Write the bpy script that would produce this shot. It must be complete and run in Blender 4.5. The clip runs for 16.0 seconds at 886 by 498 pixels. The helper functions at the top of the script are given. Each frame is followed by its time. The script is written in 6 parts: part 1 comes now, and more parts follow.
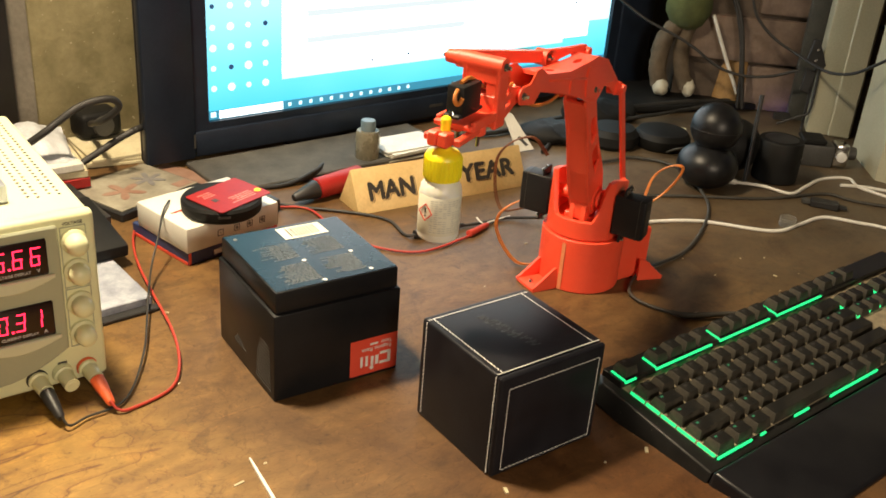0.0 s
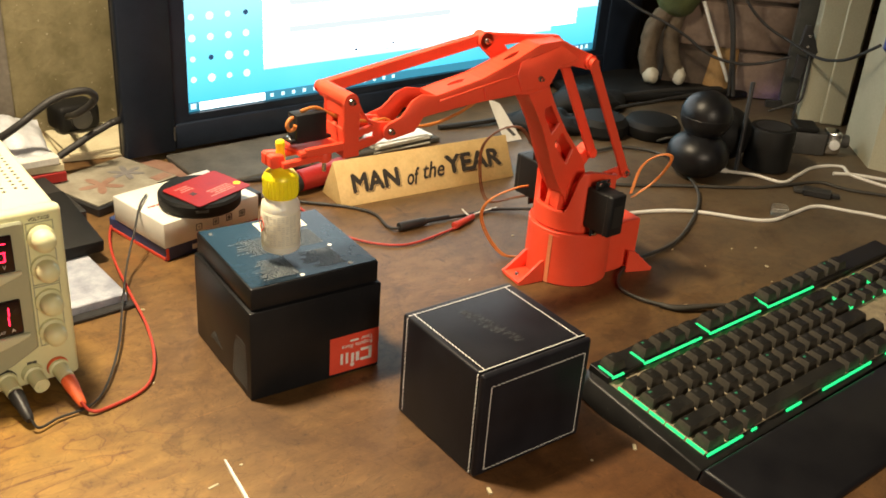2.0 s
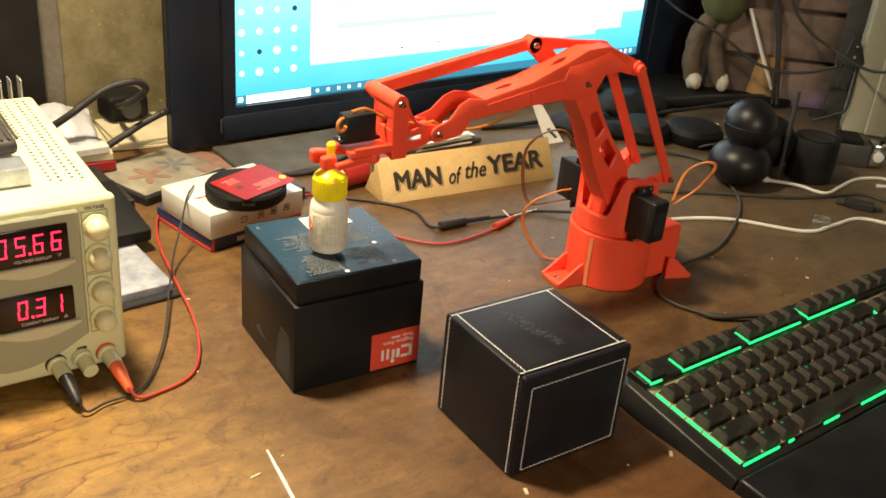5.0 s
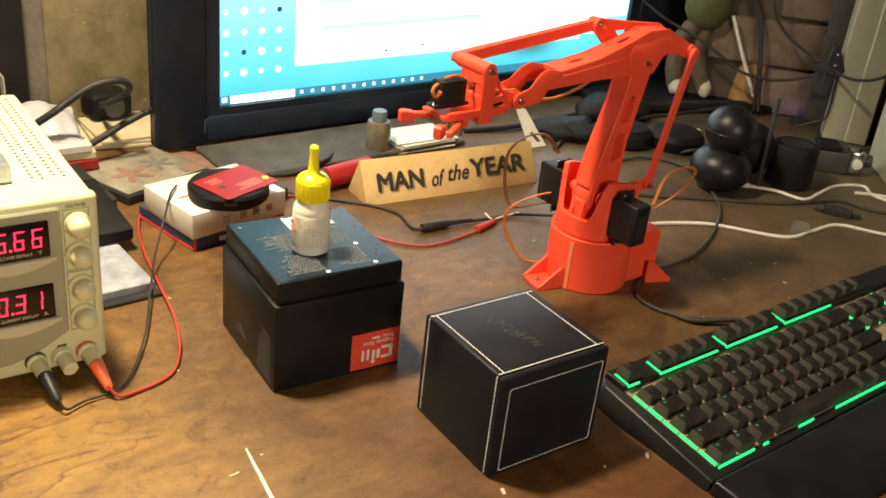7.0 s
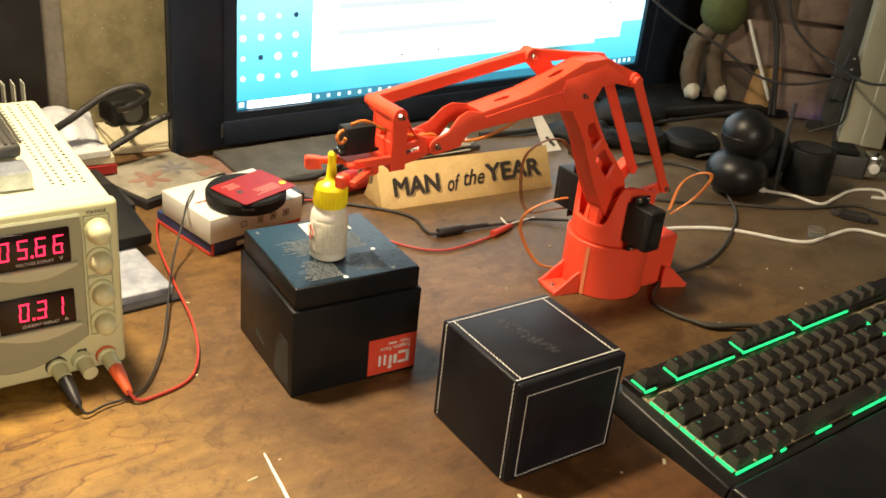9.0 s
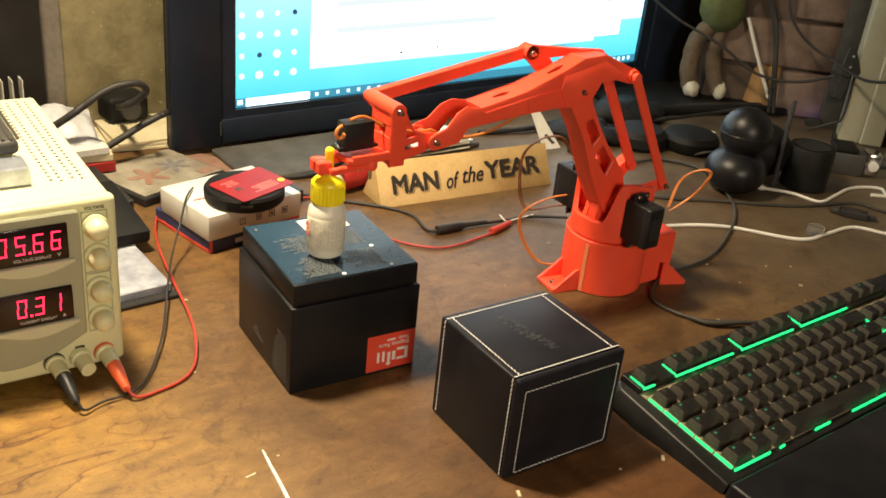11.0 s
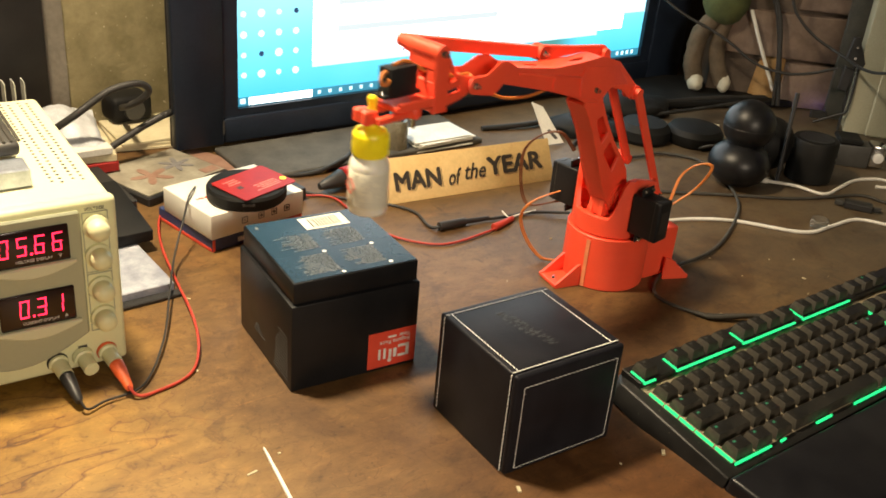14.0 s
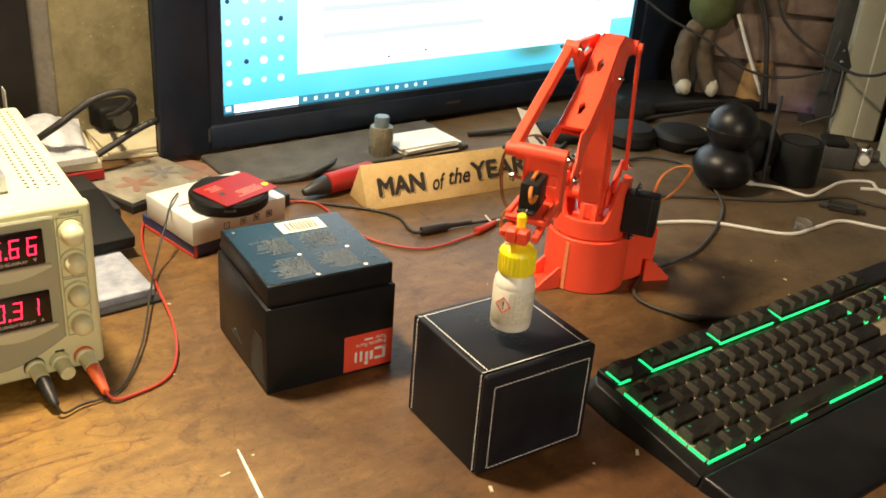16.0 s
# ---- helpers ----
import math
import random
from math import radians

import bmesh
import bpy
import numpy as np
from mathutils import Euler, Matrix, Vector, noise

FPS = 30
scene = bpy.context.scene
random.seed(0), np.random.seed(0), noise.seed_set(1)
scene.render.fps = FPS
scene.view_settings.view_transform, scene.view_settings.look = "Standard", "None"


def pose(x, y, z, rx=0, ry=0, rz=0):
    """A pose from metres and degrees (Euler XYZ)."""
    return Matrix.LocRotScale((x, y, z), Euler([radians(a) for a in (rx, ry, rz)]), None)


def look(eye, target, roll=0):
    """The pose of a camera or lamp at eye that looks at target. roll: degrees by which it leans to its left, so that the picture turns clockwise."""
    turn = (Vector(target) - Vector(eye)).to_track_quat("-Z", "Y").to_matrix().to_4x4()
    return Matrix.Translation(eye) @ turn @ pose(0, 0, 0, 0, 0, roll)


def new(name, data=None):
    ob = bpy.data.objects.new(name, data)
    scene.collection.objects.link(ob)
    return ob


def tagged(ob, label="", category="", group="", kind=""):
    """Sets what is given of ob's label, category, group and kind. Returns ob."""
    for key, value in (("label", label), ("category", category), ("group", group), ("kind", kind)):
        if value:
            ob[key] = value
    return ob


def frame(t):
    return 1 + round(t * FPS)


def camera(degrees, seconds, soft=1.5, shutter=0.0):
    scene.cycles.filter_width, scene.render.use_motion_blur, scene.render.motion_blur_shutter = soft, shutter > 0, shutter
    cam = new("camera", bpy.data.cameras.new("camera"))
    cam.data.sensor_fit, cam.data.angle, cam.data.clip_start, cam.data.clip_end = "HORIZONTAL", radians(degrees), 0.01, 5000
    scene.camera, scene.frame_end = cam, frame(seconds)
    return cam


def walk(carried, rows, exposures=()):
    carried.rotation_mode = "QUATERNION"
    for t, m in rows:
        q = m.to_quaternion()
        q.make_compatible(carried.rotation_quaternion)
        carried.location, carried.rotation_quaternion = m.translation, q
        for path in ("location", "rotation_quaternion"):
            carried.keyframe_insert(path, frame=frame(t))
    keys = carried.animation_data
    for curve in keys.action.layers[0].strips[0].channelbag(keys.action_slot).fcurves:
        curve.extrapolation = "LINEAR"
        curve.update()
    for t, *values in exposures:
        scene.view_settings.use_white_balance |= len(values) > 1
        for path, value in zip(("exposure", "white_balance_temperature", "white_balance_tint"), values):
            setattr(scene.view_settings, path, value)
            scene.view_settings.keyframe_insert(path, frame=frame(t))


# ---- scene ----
cam = camera(48.75, 16.0, soft=1.7, shutter=0.4)
ROWS = [
    (0.0, -0.3881, -0.4260, 0.4557, -37.51, -25.83, 4.63),
    (0.5, -0.3821, -0.4266, 0.4526, -37.52, -25.89, 4.28),
    (1.0, -0.3736, -0.4301, 0.4557, -37.84, -26.15, 3.56),
    (1.5, -0.3684, -0.4340, 0.4575, -38.08, -26.10, 3.20),
    (2.0, -0.3667, -0.4158, 0.4479, -37.87, -26.31, 4.32),
    (2.5, -0.3791, -0.4197, 0.4555, -37.22, -26.39, 4.93),
    (3.0, -0.3799, -0.4168, 0.4544, -36.84, -26.37, 5.06),
    (3.5, -0.3792, -0.4157, 0.4537, -36.12, -26.96, 5.25),
    (3.7, -0.3824, -0.4130, 0.4526, -35.43, -26.98, 5.57),
    (5.8, -0.3780, -0.4192, 0.4577, -36.78, -26.37, 5.94),
    (6.0, -0.3793, -0.4210, 0.4598, -37.06, -26.51, 6.25),
    (6.5, -0.3763, -0.4225, 0.4588, -37.23, -26.45, 6.25),
    (7.0, -0.3796, -0.4204, 0.4555, -36.89, -26.41, 6.40),
    (7.5, -0.3876, -0.4185, 0.4583, -36.64, -26.49, 6.48),
    (8.0, -0.3883, -0.4196, 0.4602, -35.92, -26.36, 6.26),
    (8.5, -0.3834, -0.4193, 0.4624, -35.94, -26.46, 5.98),
    (9.0, -0.3832, -0.4193, 0.4593, -36.04, -26.39, 6.10),
    (11.5, -0.3815, -0.4204, 0.4560, -36.07, -26.41, 6.08),
    (12.0, -0.3764, -0.4209, 0.4550, -36.24, -26.54, 5.92),
    (12.5, -0.3716, -0.4243, 0.4538, -36.21, -26.62, 5.50),
    (13.0, -0.3682, -0.4273, 0.4518, -36.07, -26.73, 5.27),
    (13.5, -0.3690, -0.4282, 0.4531, -35.67, -26.90, 4.97),
    (14.0, -0.3759, -0.4263, 0.4594, -35.39, -26.73, 5.23),
    (14.5, -0.3782, -0.4259, 0.4606, -35.21, -26.43, 5.35),
    (15.0, -0.3701, -0.4329, 0.4589, -35.37, -26.39, 4.89),
    (15.5, -0.3689, -0.4394, 0.4630, -35.31, -26.33, 4.69),
    (16.0, -0.3580, -0.4459, 0.4579, -34.94, -26.18, 4.54),
]
walk(cam, [(t, pose(x, y, z, 90 + pitch, 0, yaw) @ pose(0, 0, 0, 0, 0, roll)) for t, x, y, z, yaw, pitch, roll in ROWS])

# ---- light ----
world = bpy.data.worlds.new("room_air")
scene.world = world
world.use_nodes = True
world.node_tree.nodes["Background"].inputs[0].default_value = (1.0, 0.86, 0.68, 1)
world.node_tree.nodes["Background"].inputs[1].default_value = 0.05


def lamp(name, kind, where, target, power, colour, size, spread=math.pi):
    data = bpy.data.lights.new(name, kind)
    data.energy, data.color = power, colour
    if kind == "AREA":
        data.spread = spread
    if kind == "AREA":
        data.shape, data.size = "DISK", size
    else:
        data.shadow_soft_size = size
    ob = new(name, data)
    ob.matrix_world = look(where, target)
    return ob


# warm desk lamp over the bench, and the dim room light behind the camera
lamp("bench_lamp_light", "AREA", (-0.29, 0.42, 1.06), (-0.10, 0.26, 0.0), 12.3, (1.0, 0.81, 0.54), 0.14, radians(116))
lamp("room_lamp_light", "AREA", (-0.36, -1.55, 0.78), (0.1, 0.2, 0.05), 17.0, (1.0, 0.82, 0.61), 0.5)
scene.view_settings.exposure = 0.0

# ---- materials ----
def nodes_of(name):
    m = bpy.data.materials.new(name)
    m.use_nodes = True
    t = m.node_tree
    return m, t, t.nodes["Principled BSDF"]


def link(t, a, b):
    t.links.new(a, b)


def ramp(t, source, stops):
    r = t.nodes.new("ShaderNodeValToRGB")
    els = r.color_ramp.elements
    while len(els) < len(stops):
        els.new(0.5)
    for e, (p, c) in zip(els, stops):
        e.position, e.color = p, (*c, 1)
    link(t, source, r.inputs[0])
    return r


def noise_node(t, coord, scale, detail=4.0, rough=0.55, distort=0.0):
    n = t.nodes.new("ShaderNodeTexNoise")
    n.inputs["Scale"].default_value, n.inputs["Detail"].default_value = scale, detail
    n.inputs["Roughness"].default_value, n.inputs["Distortion"].default_value = rough, distort
    link(t, coord, n.inputs["Vector"])
    return n


def mixed(t, kind, fac, a, b):
    n = t.nodes.new("ShaderNodeMix")
    n.data_type, n.blend_type = "RGBA", kind
    for socket, v in ((n.inputs[0], fac), (n.inputs[6], a), (n.inputs[7], b)):
        if isinstance(v, (int, float)):
            socket.default_value = v
        elif isinstance(v, tuple):
            socket.default_value = (*v, 1)
        else:
            link(t, v, socket)
    return n.outputs[2]


def bumped(t, bsdf, height, strength, distance):
    b = t.nodes.new("ShaderNodeBump")
    b.inputs["Strength"].default_value, b.inputs["Distance"].default_value = strength, distance
    link(t, height, b.inputs["Height"])
    link(t, b.outputs[0], bsdf.inputs["Normal"])


def surface(name, dark, light, coarse=25.0, fine=400.0, rough=(0.4, 0.6), metal=0.0, bump=0.15, distance=0.0004, coat=0.0, speck=None, spec=0.5, grain=0.09):
    """A worn surface: a coarse blotchy change of colour, a fine grain, uneven gloss and slight relief."""
    m, t, b = nodes_of(name)
    c = t.nodes.new("ShaderNodeTexCoord").outputs["Object"]
    n1, n2 = noise_node(t, c, coarse, 5, 0.6), noise_node(t, c, fine, 3, 0.6)
    col = ramp(t, n1.outputs[0], [(0.32, dark), (0.68, light)]).outputs[0]
    specks = ramp(t, n2.outputs[0], [(0.3, (1 - grain,) * 3), (0.7, (1 + 0.6 * grain,) * 3)]).outputs[0]
    col = mixed(t, "MULTIPLY", 1.0, col, specks)
    if speck:
        n3 = noise_node(t, c, coarse * 9, 2, 0.5)
        mask = ramp(t, n3.outputs[0], [(speck[1], (0, 0, 0)), (speck[1] + 0.05, (1, 1, 1))]).outputs[0]
        col = mixed(t, "MIX", mask, col, speck[0])
    link(t, col, b.inputs["Base Color"])
    r = t.nodes.new("ShaderNodeMapRange")
    r.inputs[3].default_value, r.inputs[4].default_value = rough
    link(t, n1.outputs[0], r.inputs[0])
    link(t, r.outputs[0], b.inputs["Roughness"])
    b.inputs["Metallic"].default_value = metal
    b.inputs["Coat Weight"].default_value = coat
    b.inputs["Specular IOR Level"].default_value = spec
    bumped(t, b, n2.outputs[0], bump, distance)
    return m


def glow(name, colour, strength):
    m, t, b = nodes_of(name)
    b.inputs["Base Color"].default_value = (0.02, 0.02, 0.02, 1)
    b.inputs["Emission Color"].default_value = (*colour, 1)
    b.inputs["Emission Strength"].default_value = strength
    return m


def printed(name, layer, strength):
    """Layered plastic of a 3D print: thin ridges across z."""
    m = surface(name, *layer, coarse=22, fine=500, rough=(0.40, 0.52), bump=0.0, grain=0.025)
    t = m.node_tree
    b = t.nodes["Principled BSDF"]
    w = t.nodes.new("ShaderNodeTexWave")
    w.bands_direction = "Z"
    w.inputs["Scale"].default_value, w.inputs["Distortion"].default_value = 300, 0.3
    c = t.nodes.new("ShaderNodeTexCoord").outputs["Object"]
    link(t, c, w.inputs["Vector"])
    bumped(t, b, w.outputs["Fac"], strength, 0.0003)
    b.inputs["Subsurface Weight"].default_value = 0.15
    b.inputs["Subsurface Radius"].default_value = (0.006, 0.0015, 0.0008)
    return m


def desk_wood():
    m, t, b = nodes_of("worn_desk_wood")
    c = t.nodes.new("ShaderNodeTexCoord").outputs["Object"]
    mp = t.nodes.new("ShaderNodeMapping")
    mp.inputs["Rotation"].default_value = (0, 0, radians(16))
    mp.inputs["Scale"].default_value = (4.0, 11.0, 1.0)
    link(t, c, mp.inputs[0])
    grain = noise_node(t, mp.outputs[0], 6.0, 8, 0.62, 0.4)
    fibre = noise_node(t, mp.outputs[0], 60.0, 4, 0.7)
    blot = noise_node(t, c, 4.2, 6, 0.62, 0.3)
    spots = noise_node(t, c, 42.0, 4, 0.6, 0.5)
    col = ramp(t, grain.outputs[0], [(0.25, (0.090, 0.051, 0.019)), (0.5, (0.138, 0.080, 0.032)), (0.75, (0.184, 0.110, 0.047))]).outputs[0]
    col = mixed(t, "MULTIPLY", 1.0, col, ramp(t, fibre.outputs[0], [(0.25, (0.88, 0.88, 0.88)), (0.75, (1.08, 1.08, 1.08))]).outputs[0])
    col = mixed(t, "MULTIPLY", 0.65, col, ramp(t, blot.outputs[0], [(0.33, (0.50, 0.46, 0.44)), (0.52, (1.0, 1.0, 1.0)), (0.72, (1.35, 1.30, 1.2))]).outputs[0])
    col = mixed(t, "MULTIPLY", 0.8, col, ramp(t, spots.outputs[0], [(0.28, (0.35, 0.30, 0.26)), (0.38, (1, 1, 1)), (0.66, (1, 1, 1)), (0.76, (1.35, 1.3, 1.2))]).outputs[0])
    stain = noise_node(t, c, 11.0, 7, 0.7, 0.8)
    col = mixed(t, "MULTIPLY", 0.6, col, ramp(t, stain.outputs[0], [(0.30, (0.42, 0.36, 0.30)), (0.46, (0.95, 0.93, 0.90)), (0.60, (1.05, 1.05, 1.05)), (0.74, (1.30, 1.22, 1.10))]).outputs[0])
    # fine pits, dark drips and pale scuffs
    pits = noise_node(t, c, 190.0, 3, 0.6, 0.3)
    col = mixed(t, "MULTIPLY", 0.8, col, ramp(t, pits.outputs[0], [(0.27, (0.45, 0.42, 0.38)), (0.36, (1, 1, 1)), (0.66, (1, 1, 1)), (0.74, (1.55, 1.5, 1.4))]).outputs[0])
    drip = noise_node(t, c, 23.0, 6, 0.65, 1.4)
    col = mixed(t, "MULTIPLY", 0.8, col, ramp(t, drip.outputs[0], [(0.34, (0.55, 0.50, 0.44)), (0.40, (0.92, 0.90, 0.88)), (0.58, (1, 1, 1)), (0.66, (1.22, 1.2, 1.12))]).outputs[0])
    sm = t.nodes.new("ShaderNodeMapping")
    sm.inputs["Rotation"].default_value = (0, 0, radians(-38))
    sm.inputs["Scale"].default_value = (10.0, 260.0, 1.0)
    link(t, c, sm.inputs[0])
    scratch = noise_node(t, sm.outputs[0], 1.0, 2, 0.5, 0.2)
    col = mixed(t, "MULTIPLY", 0.5, col, ramp(t, scratch.outputs[0], [(0.0, (1, 1, 1)), (0.68, (1, 1, 1)), (0.74, (1.7, 1.6, 1.45))]).outputs[0])
    # redder and darker round the front middle of the top
    front_middle = t.nodes.new("ShaderNodeVectorMath")
    front_middle.operation = "DISTANCE"
    link(t, c, front_middle.inputs[0])
    front_middle.inputs[1].default_value = (0.10, -0.14, 0.0)
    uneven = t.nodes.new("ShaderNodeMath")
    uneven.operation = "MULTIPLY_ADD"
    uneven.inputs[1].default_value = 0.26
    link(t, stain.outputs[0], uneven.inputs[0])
    link(t, front_middle.outputs["Value"], uneven.inputs[2])
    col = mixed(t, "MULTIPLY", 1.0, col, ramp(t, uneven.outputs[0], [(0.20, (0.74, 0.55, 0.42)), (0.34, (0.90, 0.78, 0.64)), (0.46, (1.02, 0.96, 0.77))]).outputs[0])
    # greyer towards the far right of the top
    pos = t.nodes.new("ShaderNodeSeparateXYZ")
    link(t, c, pos.inputs[0])
    far = t.nodes.new("ShaderNodeMapRange")
    far.inputs[1].default_value, far.inputs[2].default_value = 0.15, 0.70
    far.inputs[4].default_value = 0.75
    link(t, pos.outputs[0], far.inputs[0])
    col = mixed(t, "MIX", far.outputs[0], col, mixed(t, "MULTIPLY", 1.0, (0.098, 0.083, 0.056), ramp(t, stain.outputs[0], [(0.3, (0.6, 0.6, 0.6)), (0.7, (1.25, 1.25, 1.25))]).outputs[0]))
    # veneer figure: thin dark contour lines in the bare corner
    fm = t.nodes.new("ShaderNodeMapping")
    fm.inputs["Rotation"].default_value = (0, 0, radians(24))
    fm.inputs["Scale"].default_value = (7.0, 15.0, 1.0)
    link(t, c, fm.inputs[0])
    fig = noise_node(t, fm.outputs[0], 1.0, 2.5, 0.5, 0.7)
    w = t.nodes.new("ShaderNodeMath")
    w.operation = "MULTIPLY"
    w.inputs[1].default_value = 6.0
    link(t, fig.outputs[0], w.inputs[0])
    fr = t.nodes.new("ShaderNodeMath")
    fr.operation = "FRACT"
    link(t, w.outputs[0], fr.inputs[0])
    line = ramp(t, fr.outputs[0], [(0.0, (0.34, 0.23, 0.14)), (0.035, (0.62, 0.52, 0.42)), (0.075, (1, 1, 1)), (0.72, (1, 1, 1)), (1.0, (0.78, 0.70, 0.60))]).outputs[0]
    sep = t.nodes.new("ShaderNodeSeparateXYZ")
    link(t, c, sep.inputs[0])
    near = t.nodes.new("ShaderNodeMapRange")
    near.inputs[1].default_value, near.inputs[2].default_value = -0.12, -0.26
    link(t, sep.outputs[0], near.inputs[0])
    # left end brighter and yellower: bare veneer, with lamplight painted into the colour
    patch = mixed(t, "MULTIPLY", 1.0, near.outputs[0], ramp(t, blot.outputs[0], [(0.3, (0.5, 0.5, 0.5)), (0.6, (1, 1, 1))]).outputs[0])
    col = mixed(t, "MIX", patch, col, mixed(t, "MULTIPLY", 1.0, mixed(t, "MULTIPLY", 1.0, col, (2.0, 2.08, 1.05)), line))
    rub = noise_node(t, c, 7.5, 6, 0.68, 1.2)
    col = mixed(t, "MULTIPLY", 0.85, col, ramp(t, rub.outputs[0], [(0.36, (0.58, 0.50, 0.44)), (0.47, (0.96, 0.92, 0.90)), (0.60, (1.0, 1.0, 1.0)), (0.70, (1.30, 1.12, 0.92))]).outputs[0])
    worm = noise_node(t, c, 26.0, 3, 0.5, 2.2)
    col = mixed(t, "MULTIPLY", 0.7, col, ramp(t, worm.outputs[0], [(0.485, (1, 1, 1)), (0.5, (0.62, 0.54, 0.46)), (0.515, (1, 1, 1))]).outputs[0])
    link(t, col, b.inputs["Base Color"])
    r = t.nodes.new("ShaderNodeMapRange")
    r.inputs[3].default_value, r.inputs[4].default_value = 0.62, 0.40
    link(t, blot.outputs[0], r.inputs[0])
    link(t, r.outputs[0], b.inputs["Roughness"])
    bumped(t, b, fibre.outputs[0], 0.25, 0.0004)
    return m


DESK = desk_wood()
ORANGE = printed("orange_red_printed_plastic", ((0.84, 0.078, 0.034), (0.90, 0.094, 0.042)), 0.16)
SEAM = surface("pale_orange_print_seam", (0.72, 0.22, 0.10), (0.80, 0.28, 0.13), rough=(0.4, 0.5))
BLACK = surface("black_plastic", (0.013, 0.013, 0.014), (0.024, 0.023, 0.023), rough=(0.35, 0.55))
SERVO = surface("black_servo_case", (0.008, 0.008, 0.010), (0.015, 0.015, 0.016), spec=0.3, rough=(0.4, 0.55), grain=0.02)
KEY_SIDE = surface("dusty_key_side", (0.014, 0.012, 0.009), (0.050, 0.043, 0.031), coarse=120, rough=(0.6, 0.8))
GLOSS = surface("glossy_black_plastic", (0.006, 0.006, 0.008), (0.011, 0.011, 0.013), rough=(0.24, 0.4), bump=0.06, spec=0.4)
SOFT = surface("soft_black_rubber", (0.005, 0.005, 0.005), (0.012, 0.0115, 0.011), spec=0.22, rough=(0.5, 0.75))
BALL = surface("glossy_black_ball_plastic", (0.004, 0.004, 0.0055), (0.008, 0.008, 0.009), coarse=70, rough=(0.30, 0.50), bump=0.03, spec=0.4)
LEATHER = surface("black_leather", (0.008, 0.008, 0.011), (0.015, 0.015, 0.020), spec=0.2, coarse=35, fine=900, rough=(0.36, 0.52), bump=0.5, distance=0.0003)
THREAD = surface("white_thread", (0.78, 0.77, 0.73), (0.86, 0.85, 0.82), rough=(0.7, 0.9))
SCUFF = surface("grey_scuff", (0.030, 0.031, 0.034), (0.055, 0.056, 0.060), coarse=400, rough=(0.5, 0.8))
DIM_PRINT = surface("dim_grey_print", (0.022, 0.022, 0.021), (0.038, 0.037, 0.035), rough=(0.5, 0.6))
CARD_BLACK = surface("black_printed_carton", (0.007, 0.0075, 0.009), (0.012, 0.012, 0.0135), spec=0.25, rough=(0.3, 0.42), bump=0.08)
CARD_BLUE = surface("dark_blue_printed_carton", (0.006, 0.015, 0.027), (0.015, 0.032, 0.052), coarse=34, spec=0.28, rough=(0.2, 0.32), bump=0.06)
LABEL_RED = surface("red_print", (0.62, 0.055, 0.028), (0.70, 0.075, 0.04), rough=(0.4, 0.5), grain=0.02)
WHITE_PRINT = surface("white_print", (0.62, 0.62, 0.60), (0.76, 0.76, 0.74), rough=(0.5, 0.6))
GREY_PRINT = surface("grey_print", (0.11, 0.12, 0.125), (0.18, 0.19, 0.195), rough=(0.5, 0.6))
CREAM = surface("cream_painted_metal", (0.68, 0.66, 0.43), (0.72, 0.70, 0.47), coarse=9, rough=(0.42, 0.55), bump=0.08, grain=0.02)
CREAM_KNOB = surface("cream_plastic", (0.70, 0.70, 0.42), (0.74, 0.74, 0.46), coarse=9, bump=0.06, rough=(0.35, 0.5), grain=0.02)
PSU_GREY = surface("grey_front_plastic", (0.34, 0.35, 0.24), (0.38, 0.39, 0.27), coarse=9, bump=0.06, rough=(0.4, 0.55), grain=0.02)
PSU_LITE = surface("light_grey_front_plastic", (0.56, 0.57, 0.40), (0.60, 0.61, 0.43), coarse=9, bump=0.06, rough=(0.4, 0.55), grain=0.02)
WINDOW = surface("dark_display_window", (0.012, 0.006, 0.006), (0.02, 0.009, 0.009), rough=(0.12, 0.2), bump=0.0)
DIGIT = glow("red_display_segment", (1.0, 0.014, 0.050), 5.2)
GREEN = glow("green_key_light", (0.015, 1.0, 0.27), 1.3)
VIOLET = glow("violet_glow_source", (0.22, 0.14, 1.0), 5.0)
LEGEND = glow("dim_green_legend", (0.03, 0.8, 0.30), 0.22)
CHROME = surface("chromed_steel", (0.5, 0.5, 0.5), (0.68, 0.67, 0.65), rough=(0.12, 0.25), metal=1.0, bump=0.02)
RED_PLASTIC = surface("red_orange_plug", (0.72, 0.11, 0.03), (0.82, 0.16, 0.05), rough=(0.4, 0.55))
RED_WIRE = surface("red_cable", (0.36, 0.032, 0.020), (0.46, 0.048, 0.028), rough=(0.4, 0.55))
BLACK_WIRE = surface("black_cable", (0.012, 0.011, 0.01), (0.03, 0.028, 0.026), rough=(0.45, 0.65))
GREY_WIRE = surface("dark_grey_cable", (0.030, 0.027, 0.022), (0.055, 0.05, 0.042), rough=(0.5, 0.7))
WHITE_WIRE = surface("white_cable", (0.62, 0.60, 0.54), (0.74, 0.72, 0.66), rough=(0.45, 0.6))
ORANGE_WIRE = surface("orange_servo_wire", (0.46, 0.145, 0.025), (0.58, 0.20, 0.04), rough=(0.4, 0.55))
BROWN_WIRE = surface("brown_servo_wire", (0.10, 0.035, 0.012), (0.16, 0.055, 0.02), rough=(0.4, 0.55))
SIGN_WOOD = surface("pale_bamboo", (0.58, 0.40, 0.165), (0.68, 0.49, 0.22), coarse=40, fine=300, rough=(0.45, 0.6))
INK = surface("burnt_black_lettering", (0.02, 0.016, 0.012), (0.04, 0.033, 0.026), rough=(0.6, 0.8))
